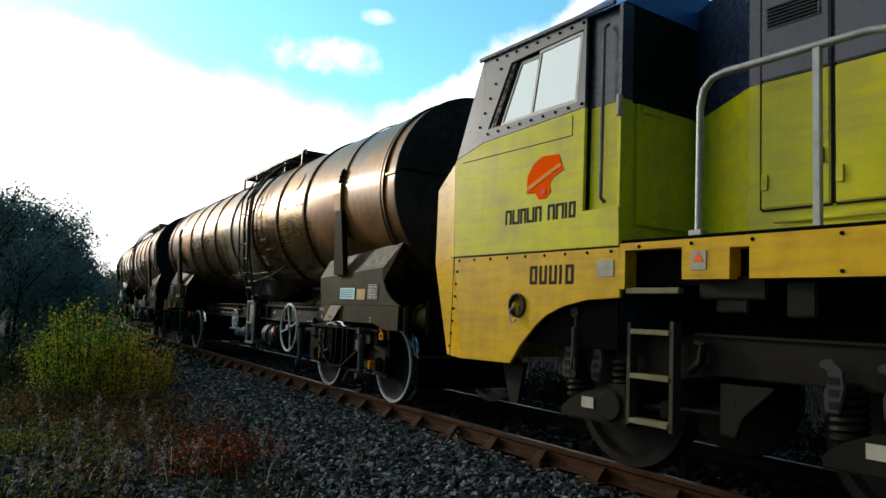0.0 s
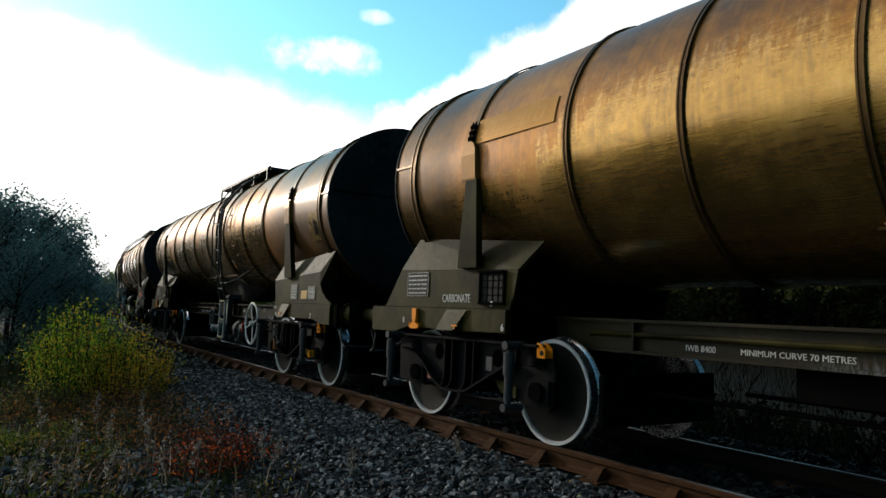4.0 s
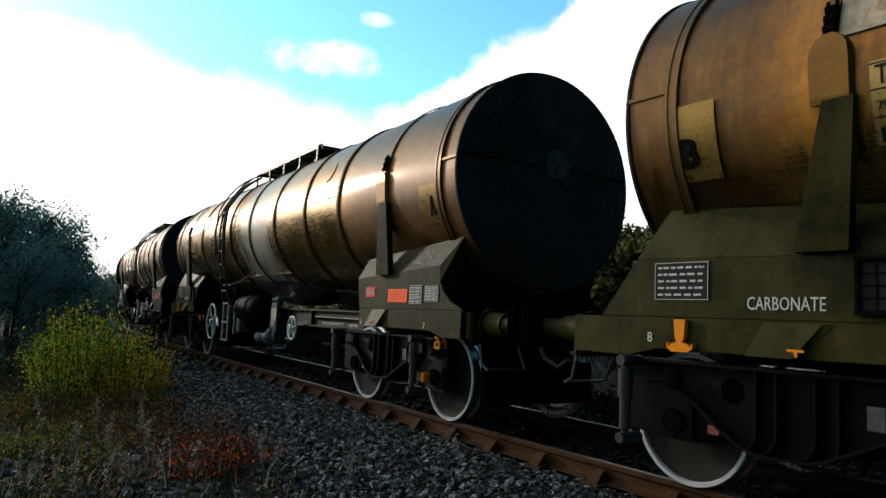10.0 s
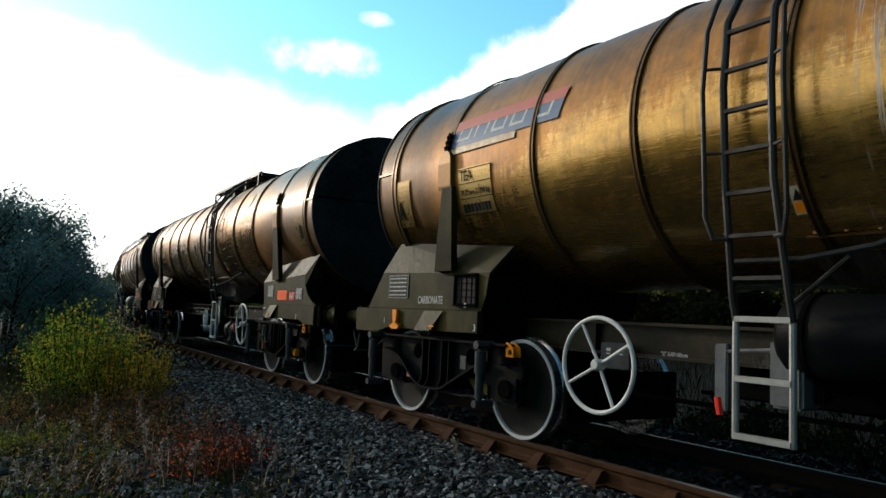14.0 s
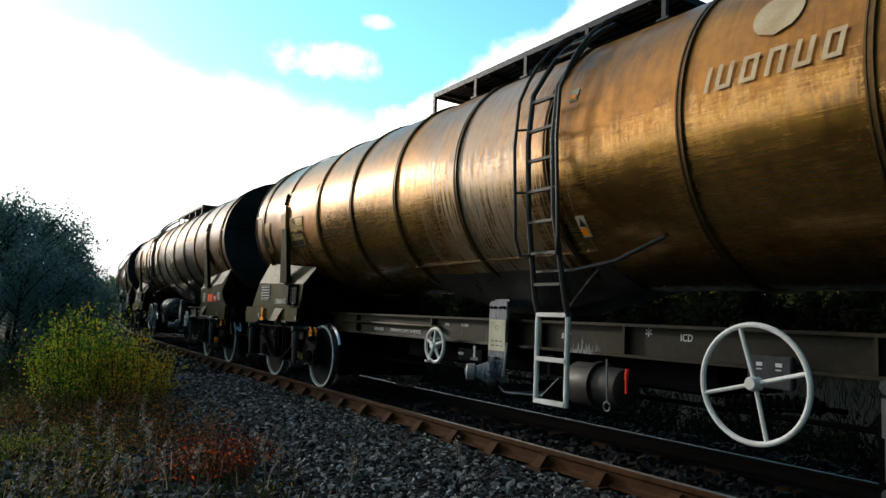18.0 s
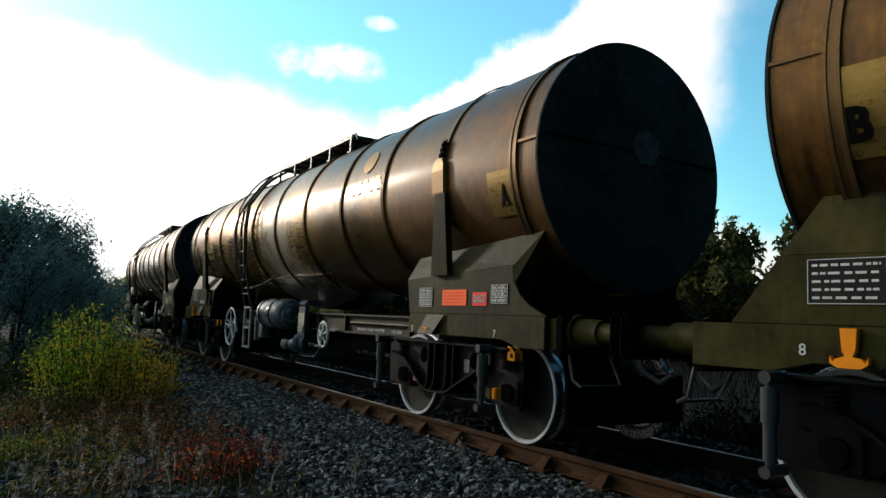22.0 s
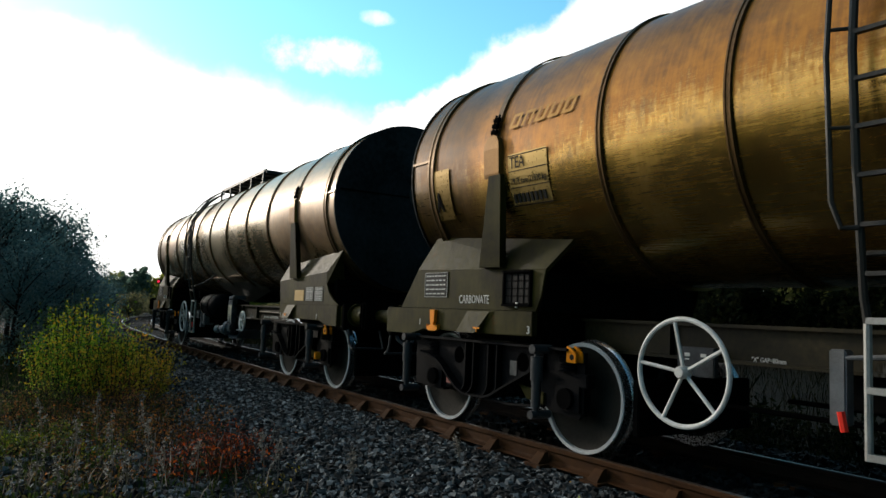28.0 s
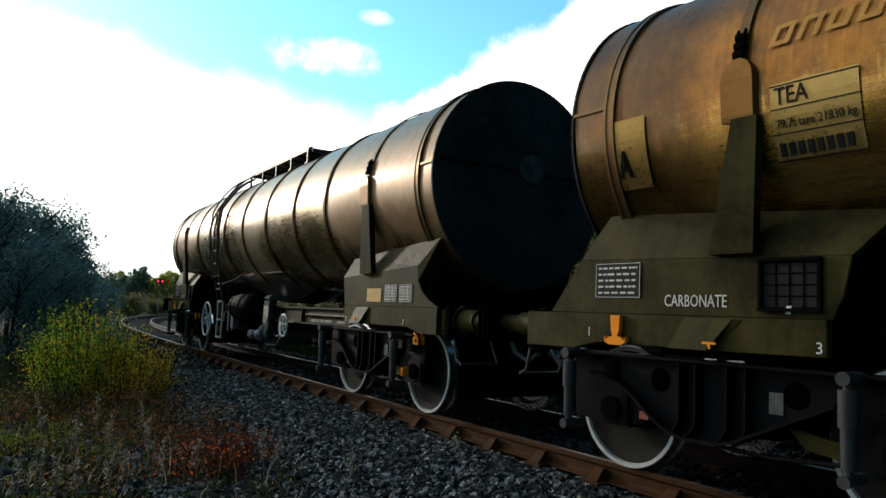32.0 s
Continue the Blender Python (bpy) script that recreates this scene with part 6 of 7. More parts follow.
lv = part("louvre", G().box(-4.07, -3.71, -.935, -.925, 3.04, 3.20, .004), M_NAVY, hood, "louvred vent")
for i in range(6):
    part("slat", G().box(-4.05, -3.73, -.95, -.935, 3.055 + .023 * i, 3.065 + .023 * i), M_GREY, lv)
part("ledge", G().box(-4.0, -3.3, -.97, -.93, 1.76, 1.79, .006).box(-4.1, -3.2, -.96, -.92, 1.69, 1.74), M_LIME, hood)
# handrail
hr = part("handrail", G().tube([(-4.33, -1.25, 1.67), (-4.325, -1.25, 2.52), (-4.30, -1.25, 2.63), (-4.24, -1.25, 2.69), (-4.15, -1.25, 2.71), (-3.3, -1.25, 2.71), (-3.16, -1.25, 2.69), (-3.06, -1.25, 2.60), (-3.03, -1.25, 2.45), (-3.03, -1.25, 1.67)], .024, 10), M_RAILGREY, loco, "bent grey tubular handrail", 40)
part("rail_post", G().box(-3.585, -3.54, -1.268, -1.232, 1.67, 2.70, .005), M_RAILGREY, hr)
part("rail_socket", G().box(-4.38, -4.28, -1.29, -1.21, 1.66, 1.71, .006), M_RAILGREY, hr)
# steps
st = part("step_ladder", G().box(-4.915, -4.885, -1.23, -1.15, .40, 1.10), M_LOCOSTEP, loco, "grey steps with bright treads")
part("stile", G().box(-4.555, -4.525, -1.23, -1.15, .39, 1.12), M_LOCOSTEP, st)
for z in (.43, .735, 1.04):
    part("tread", G().box(-4.885, -4.555, -1.24, -1.13, z - .018, z + .018, .005), M_LOCOTREAD, st)
# bogie
bg = part("bogie_frame", G().prism([(-5.75, .86), (-5.55, .98), (-5.35, 1.03), (.4, 1.04), (.4, .79), (-4.3, .785), (-4.6, .72), (-5.0, .70), (-5.55, .72), (-5.72, .76)], -1.10, -1.0, .008), M_LOCOIRON, loco, "grimy brown bogie frame")
part("frame_lip", G().box(-4.45, .4, -1.125, -1.0, 1.03, 1.05, .003), M_LOCOIRON, bg)


def link_plate(x):
    """A hooked spring link with slots."""
    return G().prism([(x - .05, .66), (x + .03, .66), (x + .06, .80), (x + .05, .90), (x - .01, .955), (x - .075, .94), (x - .085, .90), (x - .04, .895), (x - .03, .84), (x - .06, .76)], -1.20, -1.175, .008)


for x in (-5.26, -3.24, -1.22):
    ab = part("axlebox", G().prism([(x - .345, .36), (x + .335, .365), (x + .31, .655), (x + .17, .66), (x + .02, .60), (x - .10, .57), (x - .23, .515), (x - .345, .43)], -1.19, -.95, .012), M_LOCOIRON, bg)
    part("axlebox_cap", G().lathe([(-1.215, 0), (-1.215, .10), (-1.20, .115), (-1.18, .115)], 24, "y", at=(x + .17, 0, .50)), M_LOCOIRON, ab, smooth=40)
    part("axlebox_plate", plate(x - .11, x + .01, .455, .535, -1.192), M_CREAM, ab)
    for q in (-.25, .20):
        part("coil_spring", G().tube([(x + q + .085 * math.cos(i * .55), -1.07 + .085 * math.sin(i * .55), .50 + .0040 * i) for i in range(80)], .02, 6), M_LOCOIRON, ab, smooth=40)
    for q in (-.27, .03):
        lk = part("spring_link", link_plate(x + q), M_LADDER, bg, "slotted steel spring link")
        for i in range(3):
            part("link_slot", G().box(x + q - .025, x + q + .025, -1.204, -1.198, .685 + .065 * i, .725 + .065 * i), M_BLACK, lk)
    ws = part("wheelset", G().tube([(0, -1.0, 0), (0, 1.0, 0)], .1, 16), M_DARK, loco, "dark driven wheelset", 40, at=pose(x, 0, .53))
    ws["roll"] = 1
    for y in (1, -1):
        part("wheel", G().lathe([(-.80 * y, 0), (-.80 * y, .12), (-.74 * y, .16), (-.74 * y, .43), (-.79 * y, .46), (-.79 * y, .525), (-.70 * y, .534), (-.67 * y, .558), (-.65 * y, .54), (-.65 * y, .1)], 56, "y"), M_DISC, ws, "", 30)
part("damper", G().tube([(-5.39, -1.24, .69), (-5.39, -1.24, 1.17)], .026, 10).tube([(-5.39, -1.24, .82), (-5.39, -1.24, 1.05)], .045, 12).tube([(-5.39, -1.28, 1.16), (-5.39, -1.15, 1.16)], .04, 10).tube([(-5.39, -1.28, .70), (-5.39, -1.15, .70)], .035, 10), M_LOCOIRON, bg, smooth=40)
part("sand_pipe", G().tube([(-4.40, -1.16, .99), (-4.34, -1.17, .98), (-4.36, -1.17, .87), (-4.46, -1.15, .80)], .03, 8), M_LOCOIRON, bg, smooth=40)
part("bogie_bracket", G().prism([(-4.24, .745), (-4.24, .43), (-4.13, .42), (-4.08, .55), (-3.90, .72), (-3.88, .75)], -1.14, -1.10, .006), M_LOCOIRON, bg)
part("bracket_hole", G().lathe([(-1.143, 0), (-1.143, .03), (-1.139, .03)], 16, "y", at=(-4.16, 0, .64)), M_BLACK, bg)
part("brake_rigging", G().tube([(-4.86, -1.08, .52), (-4.2, -1.08, .55)], .022, 8).box(-4.72, -4.60, -1.12, -1.04, .46, .58, .01), M_LOCOIRON, bg)
for y in (1, -1):
    b = part("buffer", G().lathe([(-7.12, .16), (-7.2, .16), (-7.2, .12), (-7.5, .11), (-7.5, .08), (-7.62, .08)], 24, at=(0, -.865 * y, 1.05)), M_DARK, loco, smooth=40)
    part("buffer_head", G().box(-7.69, -7.62, -.865 * y - .26, -.865 * y + .26, .88, 1.22, .03), M_DARK, b)

# ---------------------------------------------------------------- track details
SLEEPER = G().box(-.125, .125, -1.3, 1.3, -.30, -.178).mesh("sleeper", M_SLEEPER)
CHAIR = G().box(-.10, .10, -.19, .19, -.178, -.145).loft([(-.06, -.16, -.145), (.06, -.16, -.145), (.06, -.035, -.145), (-.06, -.035, -.145)], [(-.045, -.075, -.055), (.045, -.075, -.055), (.045, -.035, -.045), (-.045, -.035, -.045)]).mesh("rail_chair", M_RUST)
s = -116.0
rnd = random.Random(4)
while s < 38:
    x, y, h = on_track(s)
    m = pose(x, y, rnd.uniform(-.012, .004), 0, 0, math.degrees(h) + rnd.uniform(-1, 1))
    part("sleeper", SLEEPER, None, track, at=m)
    if -48 < s < 12:
        for v in (-.752, .752):
            part("rail_chair", CHAIR, None, track, at=m @ pose(0, v, 0, 0, 0, 0 if v < 0 else 180))
    s += .70


# ---------------------------------------------------------------- stones
def scatter(n, s0, s1, v0, v1, size, seed, name, label, bias=1.0, thin=1.0):
    """Angular crushed stones lying on the bed, one joined mesh."""
    r = np.random.RandomState(seed)
    ss = s1 - (s1 - s0) * r.rand(n) ** bias
    vv = v1 - (v1 - v0) * r.rand(n) ** thin
    h = np.interp(ss, _s, _h)
    x, y = np.interp(ss, _s, _x) - vv * np.sin(h), np.interp(ss, _s, _y) + vv * np.cos(h)
    z = np.interp(vv, (-3.9, -2.9, -2.3, -1.9, 1.9, 2.3, 2.8), (-.54, -.46, -.25, -.195, -.195, -.22, -.45))
    z = np.where(vv < -3.6, ground_z(x, y), z)
    base = np.array([(i, j, k) for i in (-1, 1) for j in (-1, 1) for k in (-1, 1)], float)
    faces = np.array([(0, 1, 3, 2), (4, 6, 7, 5), (0, 4, 5, 1), (2, 3, 7, 6), (0, 2, 6, 4), (1, 5, 7, 3)])
    d = size * (.45 + .75 * r.rand(n, 1, 1)) * .5
    p = base[None] * d * (.6 + .7 * r.rand(n, 1, 3)) * (.55 + .6 * r.rand(n, 8, 3))
    a, b = r.rand(n) * 6.28, r.rand(n) * 2.5
    ca, sa, cb, sb = np.cos(a), np.sin(a), np.cos(b), np.sin(b)
    px, py, pz = p[..., 0], p[..., 1], p[..., 2]
    py, pz = py * cb[:, None] - pz * sb[:, None], py * sb[:, None] + pz * cb[:, None]
    px, py = px * ca[:, None] - py * sa[:, None], px * sa[:, None] + py * ca[:, None]
    q = np.stack([px + x[:, None], py + y[:, None], pz + (z + size * .12 + size * .25 * r.rand(n))[:, None]], 2)
    g = G()
    g.v = q.reshape(-1, 3).tolist()
    g.f = (faces[None] + 8 * np.arange(n)[:, None, None]).reshape(-1, 4).tolist()
    return tagged(new(name, g.mesh(name, M_STONESHADE if seed == 3 else M_STONE)), label, "ballast", kind="stuff")


scatter(52000, -14, 7, -3.7, -.86, .049, 1, "ballast_stones", "dark grey crushed stone beside the near rail")
scatter(12000, -42, -14, -3.5, -.86, .075, 2, "ballast_stones", "dark grey crushed stone along the curving track", .6)
scatter(9000, -24, 4, -.68, 2.6, .065, 3, "ballast_stones", "crushed stone between and beyond the rails, blackened for the train's shade")


scatter(6000, -11, 3, -8.5, -3.5, .052, 6, "ballast_stones", "stones scattered among the weeds", .7, 1.9)


# ---------------------------------------------------------------- plants
def leaves(pts, size, r, flat=0.0):
    """A diamond leaf at every point, turned at random."""
    n = len(pts)
    pts = np.asarray(pts, float)
    a = r.normal(size=(n, 3))
    a[:, 2] *= 1 - flat
    a /= np.linalg.norm(a, axis=1, keepdims=True) + 1e-9
    b = np.cross(a, r.normal(size=(n, 3)))
    b /= np.linalg.norm(b, axis=1, keepdims=True) + 1e-9
    k = (size * (.6 + .8 * r.rand(n)))[:, None]
    v = np.stack([pts - a * k, pts + b * k * .42, pts + a * k, pts - b * k * .42], 1)
    g = G()
    g.v = v.reshape(-1, 3).tolist()
    g.f = np.arange(4 * n).reshape(-1, 4).tolist()
    return g


def tree(seed, h, spread, n_limb, n_leaf, leaf, mat, name, label, category, upright=.6, low=.15):
    """Trunk, limbs and twigs with a ragged crown of single leaves."""
    r = np.random.RandomState(seed)
    t = thing(name, label, category)
    wood, pts = G(), []
    top = Vector((r.uniform(-.2, .2), r.uniform(-.2, .2), h * .86))
    wood.tube([(0, 0, -.4), (top.x * .3, top.y * .3, h * .35), tuple(top)], h * .018 + .02, 7, taper=.2)
    for i in range(n_limb):
        f = low + (1 - low) * (i + r.rand()) / n_limb
        a = r.rand() * 6.28
        p = Vector((top.x * f, top.y * f, h * .86 * f))
        ln = spread * (1.05 - .75 * abs(f - .42)) * r.uniform(.6, 1.15)
        d = Vector((math.cos(a) * (1 - upright * .5), math.sin(a) * (1 - upright * .5), upright * r.uniform(.5, 1.3)))
        q = p + d * ln * .5
        e = q + Vector((math.cos(a), math.sin(a), upright * 1.4)) * ln * .5
        wood.tube([p, q, e], h * .006 + .006, 5, taper=.25)
        m = n_leaf // n_limb
        for _ in range(5):
            c = q.lerp(e, r.rand() * 1.25) + Vector(r.normal(size=3) * ln * .18)
            wood.tube([q.lerp(e, r.rand()), c], h * .002 + .003, 4, taper=.4)
            pts += (np.array(c) + r.normal(size=(m // 5, 3)) * np.array([1, 1, 1.25]) * ln * .13).tolist()
    part("trunk", wood, M_TWIG, t, "dark trunk and bare limbs", 60)
    part("crown", leaves(pts, leaf, r), mat, t)
    return t


def ground_at(x, y):
    return float(ground_z(np.array([[x]]), np.array([[y]]))[0, 0])


def plant(first, spots, seed):
    """The first tree at the first spot, copies at the rest."""
    r = random.Random(seed)
    for i, (x, y, k) in enumerate(spots):
        m = pose(x, y, ground_at(x, y), 0, 0, r.uniform(0, 360)) @ Matrix.Diagonal((k * r.uniform(.9, 1.15), k * r.uniform(.9, 1.15), k, 1))
        if i == 0:
            first.matrix_basis = m
        else:
            copy_thing(first, m)


# dark sallows on the bank ahead
a = tagged(tree(11, 4.2, 1.25, 34, 6800, .050, M_LEAF_DARK, "sallow_tree", "dark bushy sallow with upright whips on the bank", "tree", .9), group="sallows on the bank")
plant(a, [(-20.6, .55, .98), (-22.5, 1.6, 1.0), (-24.0, .3, 1.08), (-23.5, 2.4, .80), (-20.0, -1.0, 1.02), (-28.0, 1.2, 1.1), (-26.0, 2.2, 1.0), (-22.0, -.3, 1.0), (-31.0, 2.6, 1.05), (-34.0, 4.2, .8)], 1)
b = tagged(tree(12, 3.4, 1.4, 30, 6800, .050, M_LEAF_DARK, "sallow_tree", "low dark sallow with a ragged top on the bank", "tree", .7, .02), group="sallows on the bank")
plant(b, [(-18.6, .9, .80), (-20.3, 1.9, .86), (-22.4, 2.9, .74), (-18.0, -.3, .86), (-26.5, 3.4, .80), (-19.4, 2.2, .58), (-24.2, 3.5, .60), (-30, 4.1, .75)], 2)
# woodland across the line
d = tagged(tree(14, 8.0, 2.7, 34, 7600, .24, M_LEAF_OAK, "oak_tree", "olive round-headed tree in the wood across the line", "tree", .35, .06), group="wood across the line")
wood_r = random.Random(9)
plant(d, [(x + wood_r.uniform(-1.2, 1.2), 37 + abs(x + 18) * .05 + wood_r.uniform(-2, 5), wood_r.uniform(1.05, 1.35) * (1 if x > -36 else .8)) for x in np.arange(-62, 16, 2.2)], 4)
e = tagged(tree(15, 5.2, 2.6, 26, 5200, .22, M_LEAF_SHADED, "thorn_bush", "dark thorn bush at the edge of the wood", "bush", .3, .0), group="bushes at the wood's edge")
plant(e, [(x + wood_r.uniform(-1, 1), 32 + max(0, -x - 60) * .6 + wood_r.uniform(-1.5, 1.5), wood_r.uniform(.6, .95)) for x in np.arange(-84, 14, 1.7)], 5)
gap_r = random.Random(22)
plant(copy_thing(e, Matrix()), [(x, 35.5 + max(0, -x - 60) * .6 + gap_r.uniform(-1, 1), gap_r.uniform(.75, 1.0)) for x in np.arange(-58, 14, 2.4)], 25)
far_r = random.Random(12)
plant(copy_thing(e, Matrix()), [(x + far_r.uniform(-1, 1), 44 + (-84 - x) * .45 + far_r.uniform(-3, 3), far_r.uniform(.9, 1.25)) for x in np.arange(-130, -82, 2.0)], 15)
# far trees beyond the curve
f = tagged(tree(16, 7.0, 2.8, 30, 7500, .20, M_LEAF_FAR, "far_tree", "yellowing tree beyond the curve of the line", "tree", .4, .0), group="far trees beyond the curve")
fr_r = random.Random(31)
plant(f, [(-128, 27, .95), (-126, 31, .95), (-133, 36, 1.1), (-127, 44, 1.0)] + [(-136 + .45 * k, 16 + 2.1 * k + fr_r.uniform(-1, 1), fr_r.uniform(.75, 1.0)) for k in range(0, 30, 2)], 6)
f2 = tagged(tree(17, 7.6, 2.4, 30, 7500, .20, M_LEAF_BLUE, "far_tree", "blue-green tree beyond the curve of the line", "tree", .6, .0), group="far trees beyond the curve")
plant(f2, [(-126, 23.5, .95), (-130, 21, .8), (-129, 33.5, 1.05), (-128, 37, 1.0), (-131, 41, .95)] + [(-140 + .5 * k, 17 + 2.1 * k + fr_r.uniform(-1, 1), fr_r.uniform(.75, .95)) for k in range(1, 34, 2)], 7)
# brown scrub on the level ground inside the curve
sc = tagged(tree(18, 2.2, 1.7, 26, 4200, .11, M_LEAF_SCRUB, "scrub_bush", "brown-green scrub on the level ground beyond the line", "bush", .5, .0), group="scrub beyond the line")
spots = [(-66 - fr_r.uniform(0, 42), fr_r.uniform(5, 60), fr_r.uniform(.6, 1.0)) for _ in range(120)]
plant(sc, [p for p in spots if abs(float(off_track(np.array([[p[0]]]), np.array([[p[1]]]))[0, 0])) > 5][:70], 8)


def bush(name, label, seed, at, size, n_stem, n_leaf, leaf, mat, lean=.35):
    """Many thin stems from the ground with leaves along them."""
    r = np.random.RandomState(seed)
    t = thing(name, label, "bush")
    wood, pts = G(), []
    for i in range(n_stem):
        a, k = r.rand() * 6.28, math.sqrt(r.rand())
        b = Vector((math.cos(a) * k * size[0], math.sin(a) * k * size[1], -.15))
        hh = size[2] * (1 - .45 * k * k) * r.uniform(.65, 1.1)
        e = b + Vector((math.cos(a) * lean * k * size[0] + r.normal() * .12, math.sin(a) * lean * k * size[1] + r.normal() * .12, hh))
        m = b.lerp(e, .55) + Vector(r.normal(size=3) * .05)
        wood.tube([b, m, e], .009, 4, taper=.3)
        for _ in range(n_leaf // n_stem):
            f = .15 + .85 * r.rand() ** .7
            p = b.lerp(m, f / .55) if f < .55 else m.lerp(e, (f - .55) / .45)
            pts.append((np.array(p) + r.normal(size=3) * .07).tolist())
    part("stem", wood, M_TWIG, t, "tangle of thin stems")
    part("foliage", leaves(pts, leaf, r), mat, t)
    t.matrix_basis = pose(*at)
    return t


bush("leafy_bush", "green bush turning yellow beside the track", 21, (-12.9, 1.76, -.6), (.70, .68, 1.88), 160, 9500, .027, M_LEAF_BUSH)
bush("leafy_bush", "ochre bush at the foot of the bank", 22, (-12.4, 2.32, -.55), (.74, .58, 1.36), 110, 6000, .026, M_LEAF_OCHRE)
bush("leafy_bush", "small olive bush in rough grass", 23, (-11.6, 1.0, -.6), (.7, .5, .72), 60, 3400, .020, M_LEAF_OLIVE)
bush("bramble", "russet bramble with orange leaves among the stones", 24, (-6.95, 2.2, -.5), (.52, .46, .60), 130, 2600, .020, M_LEAF_RED)
bush("bramble", "sprig of broad orange bramble leaves in the stones", 29, (-6.85, 1.84, -.5), (.22, .16, .16), 9, 40, .034, M_LEAF_FLAME)
bush("weed", "small yellow and red weed among the stones", 30, (-5.87, 2.5, -.42), (.20, .16, .16), 20, 260, .018, M_LEAF_OCHRE)
bush("bramble", "thin brown bramble at the edge of the stones", 25, (-8.3, 2.1, -.52), (.55, .5, .42), 70, 1500, .017, M_LEAF_BROWN)
bush("bramble", "sprig of russet leaves in the stones", 26, (-7.9, 3.45, -.36), (.28, .2, .22), 16, 160, .022, M_LEAF_RED)
for i, (x, y, hh) in enumerate([(-11.4, .75, .34), (-10.2, 1.75, .30), (-9.6, .95, .36), (-8.7, 1.55, .28), (-8.6, .55, .34), (-7.6, .85, .26), (-6.9, .45, .26), (-9.9, 2.55, .22), (-6.3, 1.3, .20), (-10.9, 2.5, .30)]):
    bush("low_weed", "low olive and brown weeds in rough grass", 70 + i, (x, y, ground_at(x, y)), (.42, .40, hh), 40, 620, .026, M_LEAF_OLIVE)
for i, (x, y, hh) in enumerate([(-10.6, 2.1, .5), (-9.3, 2.0, .42), (-11.3, 1.5, .5), (-9.0, 2.7, .3), (-8.2, 2.3, .3), (-7.3, 1.3, .3), (-10.2, 1.3, .42), (-9.7, 1.7, .40), (-11.6, 2.2, .55), (-10.4, 2.7, .34), (-8.6, 1.1, .26), (-11.0, .9, .40), (-12.0, 1.0, .45)]):
    bush("low_weed", "rusty brown dying weeds beside the stones", 90 + i, (x, y, ground_at(x, y)), (.45, .42, hh), 45, 1100, .020, M_LEAF_BROWN)
bush("weed", "small green weed by the rail", 27, (-3.9, 3.72, -.30), (.22, .12, .20), 16, 170, .016, M_LEAF_BUSH)
bush("weed", "small green weed between the rails", 28, (-4.1, 4.75, -.24), (.16, .16, .24), 14, 150, .014, M_LEAF_BUSH)


def grass(name, label, seed, n, x0, x1, y0, y1, h, mat, keep):
    """Separate blades, joined, thinning by keep(x, y)."""
    r = np.random.RandomState(seed)
    x, y = x0 + (x1 - x0) * r.rand(n), y0 + (y1 - y0) * r.rand(n)
    ok = np.array([keep(a, b) > q for a, b, q in zip(x, y, r.rand(n))])
    x, y = x[ok], y[ok]
    n = len(x)
    z = ground_z(x, y) - .02
    hh = h * (.4 + .9 * r.rand(n))
    a = r.rand(n) * 6.28
    w = .004 + .006 * r.rand(n)
    lx_, ly_ = r.normal(size=n) * .3 * hh, r.normal(size=n) * .3 * hh
    dx, dy = np.cos(a) * w, np.sin(a) * w
    v = np.stack([np.stack([x - dx, y - dy, z], 1), np.stack([x + dx, y + dy, z], 1), np.stack([x + lx_ * .4 + dx * .7, y + ly_ * .4 + dy * .7, z + hh * .6], 1), np.stack([x + lx_, y + ly_, z + hh], 1), np.stack([x + lx_ * .4 - dx * .7, y + ly_ * .4 - dy * .7, z + hh * .6], 1)], 1)
    g = G()
    g.v = v.reshape(-1, 3).tolist()
    g.f = np.arange(5 * n).reshape(-1, 5).tolist()
    return tagged(new(name, g.mesh(name, mat)), label, "grass", kind="stuff")


def patchy(x, y):
    v = off_track(np.array([[x]]), np.array([[y]]))[0, 0]
    return max(0.0, min(1.0, (-v - 2.35) / .8)) * (.35 + .9 * max(0, noise.noise(Vector((x * .8, y * .8, 1))) + .35))


grass("rough_grass", "rough green and straw grass beside the stones", 31, 15000, -16, -3.6, -1.5, 3.0, .11, M_GRASS, patchy)
grass("dry_grass", "pale dead grass stems among the weeds", 32, 1600, -13, -3.6, -1.0, 3.0, .24, M_DRY, lambda x, y: .5 * patchy(x, y))
grass("rough_grass", "rough grass on the bank ahead", 33, 14000, -34, -14.5, -3, 3.4, .30, M_GRASS, lambda x, y: .8)
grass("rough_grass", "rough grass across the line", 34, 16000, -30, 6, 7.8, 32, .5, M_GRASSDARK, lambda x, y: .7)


def stalk(seed, x, y, h):
    """A dead flower stalk with fluffy seed heads."""
    r = np.random.RandomState(seed)
    t = thing("dead_stalk", "dry grey flower stalk with fluffy seed heads", "weed", "dead stalks in the grass")
    w, pts = G(), []
    e = Vector((r.normal() * .08 * h, r.normal() * .08 * h, h))
    w.tube([(0, 0, -.1), tuple(e * .5 + Vector((.01, .01, 0))), tuple(e)], .006, 5, taper=.5)
    for i in range(7):
        f = .45 + .55 * i / 6
        p = e * f
        q = p + Vector((r.normal() * .022, r.normal() * .022, .03))
        w.tube([p, q], .002, 4)
        pts += (np.array(q) + r.normal(size=(14, 3)) * np.array([.011, .011, .024])).tolist()
    part("stem", w, M_STALK, t)
    tagged(part("seed_head", leaves(pts, .014, r), M_STALK, t), kind="stuff")
    t.matrix_basis = pose(x, y, ground_at(x, y))
    return t


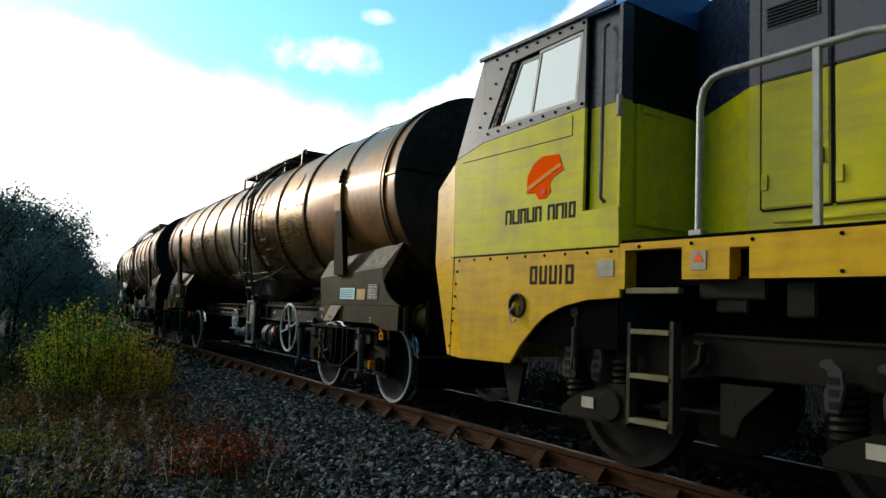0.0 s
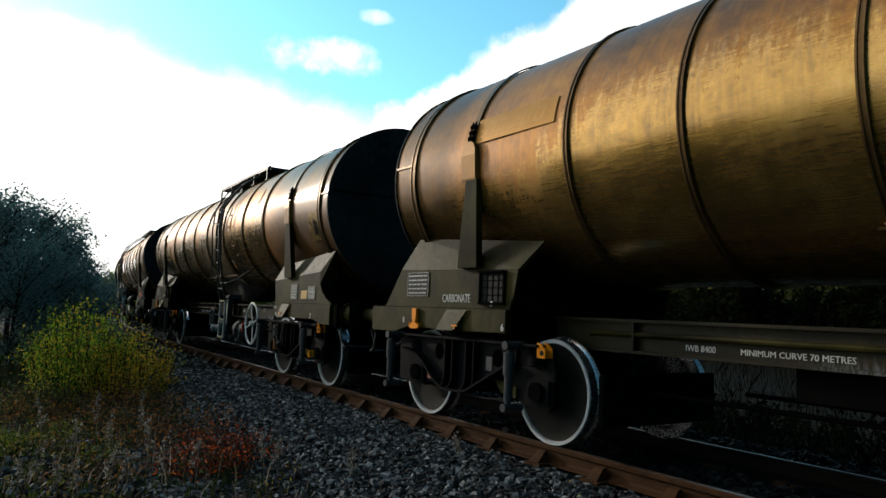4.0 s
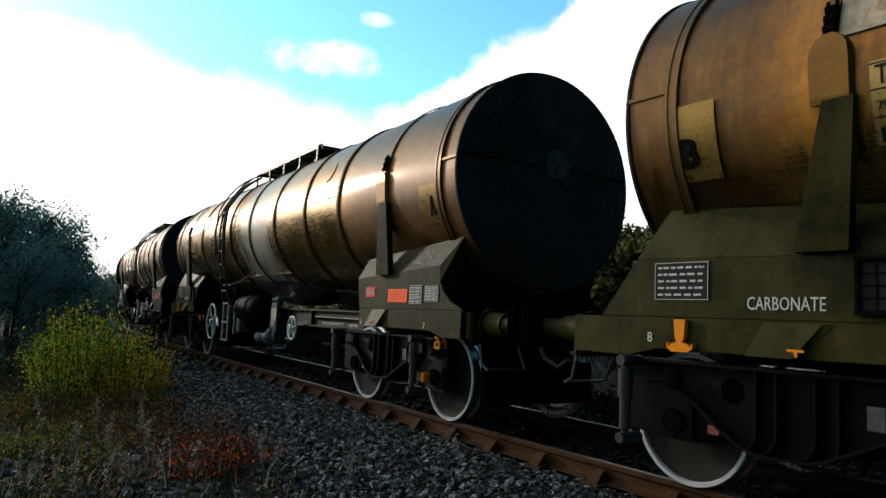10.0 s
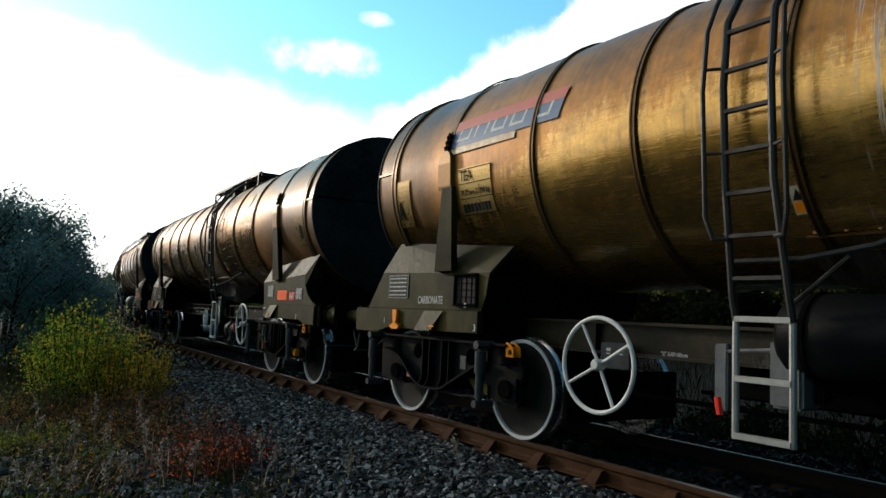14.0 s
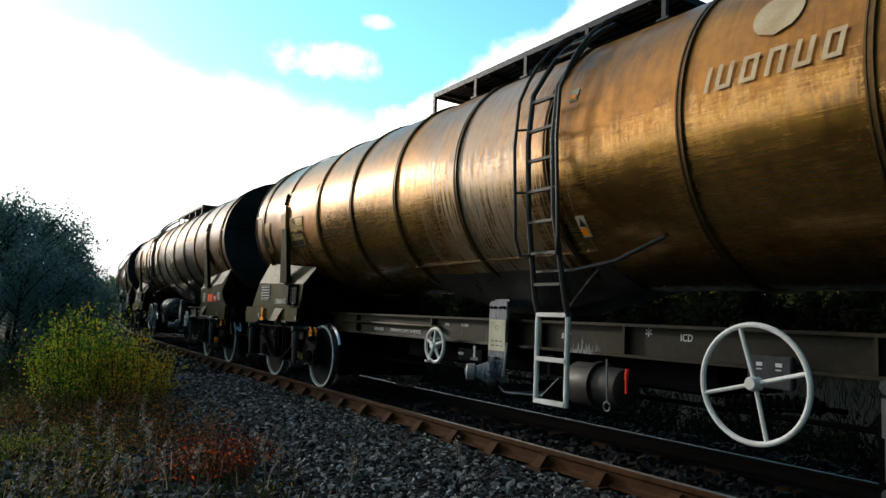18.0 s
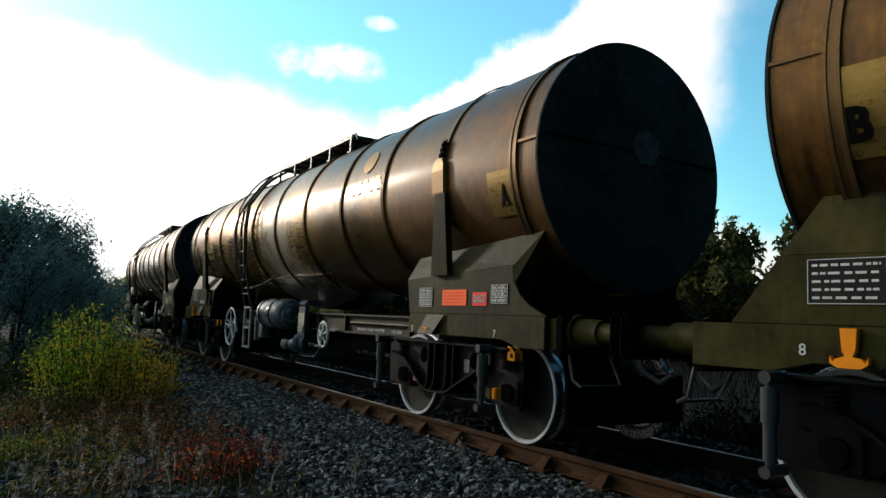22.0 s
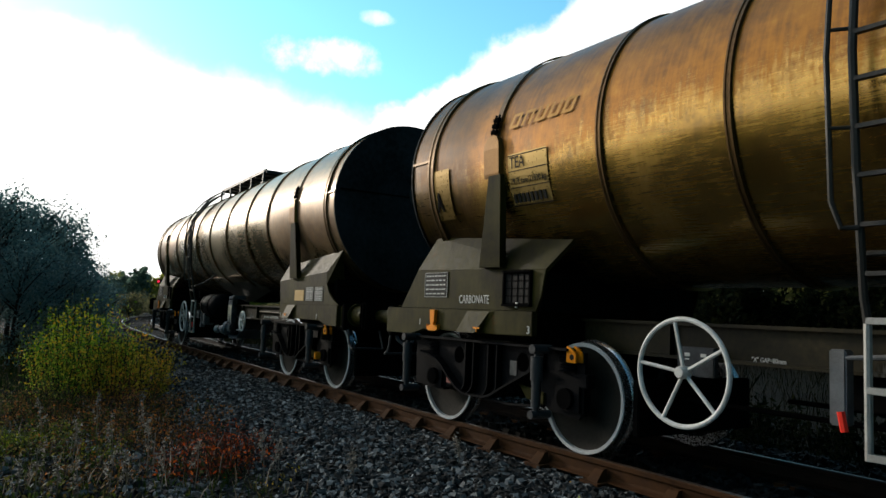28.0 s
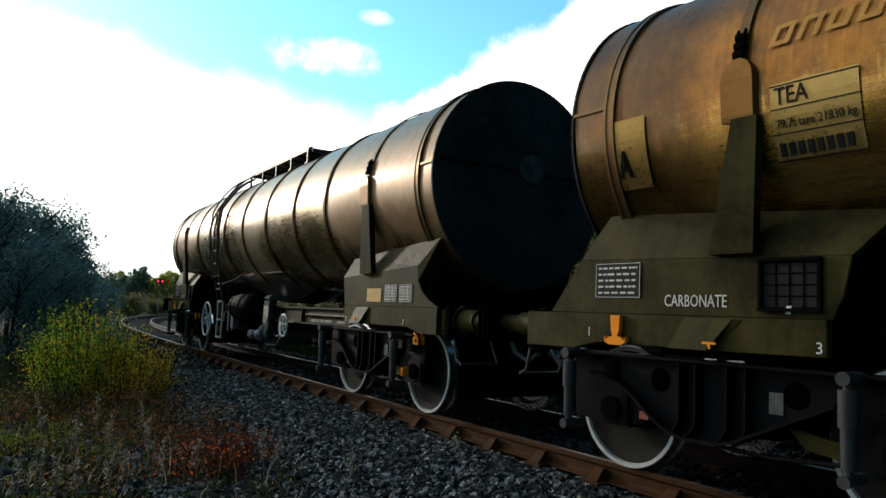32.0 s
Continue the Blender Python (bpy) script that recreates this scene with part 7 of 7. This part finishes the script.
for i, (x, y, h) in enumerate([(-6.74, .60, .44), (-6.53, .73, .34), (-6.46, .89, .33), (-6.55, 1.11, .37), (-6.48, 1.26, .37), (-7.03, 1.52, .48), (-6.38, 1.5, .42), (-5.9, 2.34, .33), (-6.03, 2.29, .43), (-6.65, .46, .35),
                               (-7.89, 1.36, .42), (-8.03, 1.02, .42), (-5.0, 3.6, .26), (-6.27, 1.75, .37), (-8.2, 1.75, .42), (-9.2, 1.4, .48), (-8.8, .8, .5), (-9.8, 2.0, .4), (-5.3, 2.75, .22)]):
    stalk(50 + i, x, y, h)

for i, (x, y, hh) in enumerate([(-8.7, .55, .14), (-9.15, .8, .14), (-8.1, 1.38, .08), (-10.9, 1.45, .12), (-9.6, 1.2, .10), (-8.9, .1, .16)]):
    bush("moss_cushion", "low yellow-green cushion of moss and weeds", 110 + i, (x, y, ground_at(x, y)), (.34, .28, hh + .15), 40, 1500, .016, M_LEAF_MOSS, .1)

# arching dead canes at the bramble's edge
for i, (x, y, w, hh) in enumerate([(-6.95, 2.62, .30, .30), (-6.7, 2.75, .42, .20), (-6.4, 2.5, .22, .26), (-6.9, 1.55, .15, .40), (-7.3, 2.9, .35, .22)]):
    cane = thing("bare_cane", "bare arching bramble cane over the stones", "weed", "canes at the bramble's edge")
    part("stem", G().tube([(0, 0, -.1), (w * .15, w * .2, hh * .75), (w * .5, w * .6, hh), (w * .85, w, hh * .7), (w, w * 1.2, hh * .2)], .0045, 5, taper=.5), M_STALK, cane)
    cane.matrix_basis = pose(x, y, ground_at(x, y), 0, 0, 40 * i)

# brambles along the far side of the line, their shade put into near-black leaves
br = bush("bramble_thicket", "dark bramble thicket across the line", 40, (-14, 9.2, -.7), (1.5, .9, .95), 90, 3000, .05, M_LEAF_SHADED)
tagged(br, group="brambles across the line")
br_r = random.Random(5)
for x in np.arange(-44, 9, 1.9):
    tx, ty, th = on_track(x)
    copy_thing(br, pose(tx - 4.0 * math.sin(th), ty + 4.0 * math.cos(th) + br_r.uniform(-.2, .6), -.75, 0, 0, br_r.uniform(0, 360)))

# ---------------------------------------------------------------- signal beyond the curve
sig = thing("railway_signal", "far grey signal post showing two small red lights", "signal")
part("post", G().tube([(0, 0, -.7), (0, 0, 3.0)], .06, 8), M_STEEL, sig)
hd = part("signal_head", G().box(-.12, .12, -.32, .32, 2.95, 3.35, .02), M_BLACK, sig)
for y in (-.19, .19):
    part("red_lamp", G().lathe([(.13, 0), (.13, .085), (.115, .085)], 14, at=(0, y, 3.15)), M_LAMP, hd, "glowing red lamp")
sig.matrix_basis = pose(-74, 15.9, 0, 0, 0, -12)

# ---------------------------------------------------------------- movement
ROLLED = [(0, 1.575), (1, 4.905), (2, 8.231), (3, 11.555), (4, 14.85), (5, 18.03), (6, 21.136), (7, 24.254), (8, 27.40), (9, 30.485),
          (10, 33.48), (11, 36.42), (12, 39.33), (13, 42.215), (14, 45.065), (15, 47.742), (16, 50.37), (17, 52.973), (18, 55.56), (19, 58.11),
          (20, 60.606), (21, 62.972), (22, 65.27), (23, 67.438), (24, 69.54), (25, 71.505), (26, 73.39), (27, 75.05), (28, 76.452),
          (28.5, 77.022), (29, 77.554), (29.5, 78.025), (30, 78.414), (30.5, 78.703), (31, 78.89), (31.5, 78.969), (32, 78.971)]
PITCH = 15.312
SLACK = (-.085, 0, .13, 0, .017, .009, .002)


def rolled(t):
    """Metres run by the train, smoothly through the table."""
    ts = [r[0] for r in ROLLED]
    i = max(1, min(int(np.searchsorted(ts, t, "right")), len(ts) - 1))
    def slope(j):
        a, b = max(j - 1, 0), min(j + 1, len(ts) - 1)
        return (ROLLED[b][1] - ROLLED[a][1]) / (ROLLED[b][0] - ROLLED[a][0])
    (t0, a), (t1, b) = ROLLED[i - 1], ROLLED[i]
    h = t1 - t0
    u = (t - t0) / h
    return a * (1 + 2 * u) * (1 - u) ** 2 + slope(i - 1) * h * u * (1 - u) ** 2 + b * u * u * (3 - 2 * u) + slope(i) * h * u * u * (u - 1)


def motions():
    body = [i * .5 for i in range(65)]
    turn = [i * .2 for i in range(161)]
    run = {t: rolled(t) for t in body + turn}
    for i, w in enumerate(VEHICLES):
        walk(w, [(t, ride(run[t] - PITCH * i + SLACK[i])) for t in body])
        for ws in w.children:
            if "roll" in ws:
                x, _, z = ws.location
                r = z
                walk(ws, [(t, pose(x, 0, z) @ Matrix.Rotation(run[t] / r, 4, "Y")) for t in turn])


VEHICLES = [loco] + TRAIN
motions()
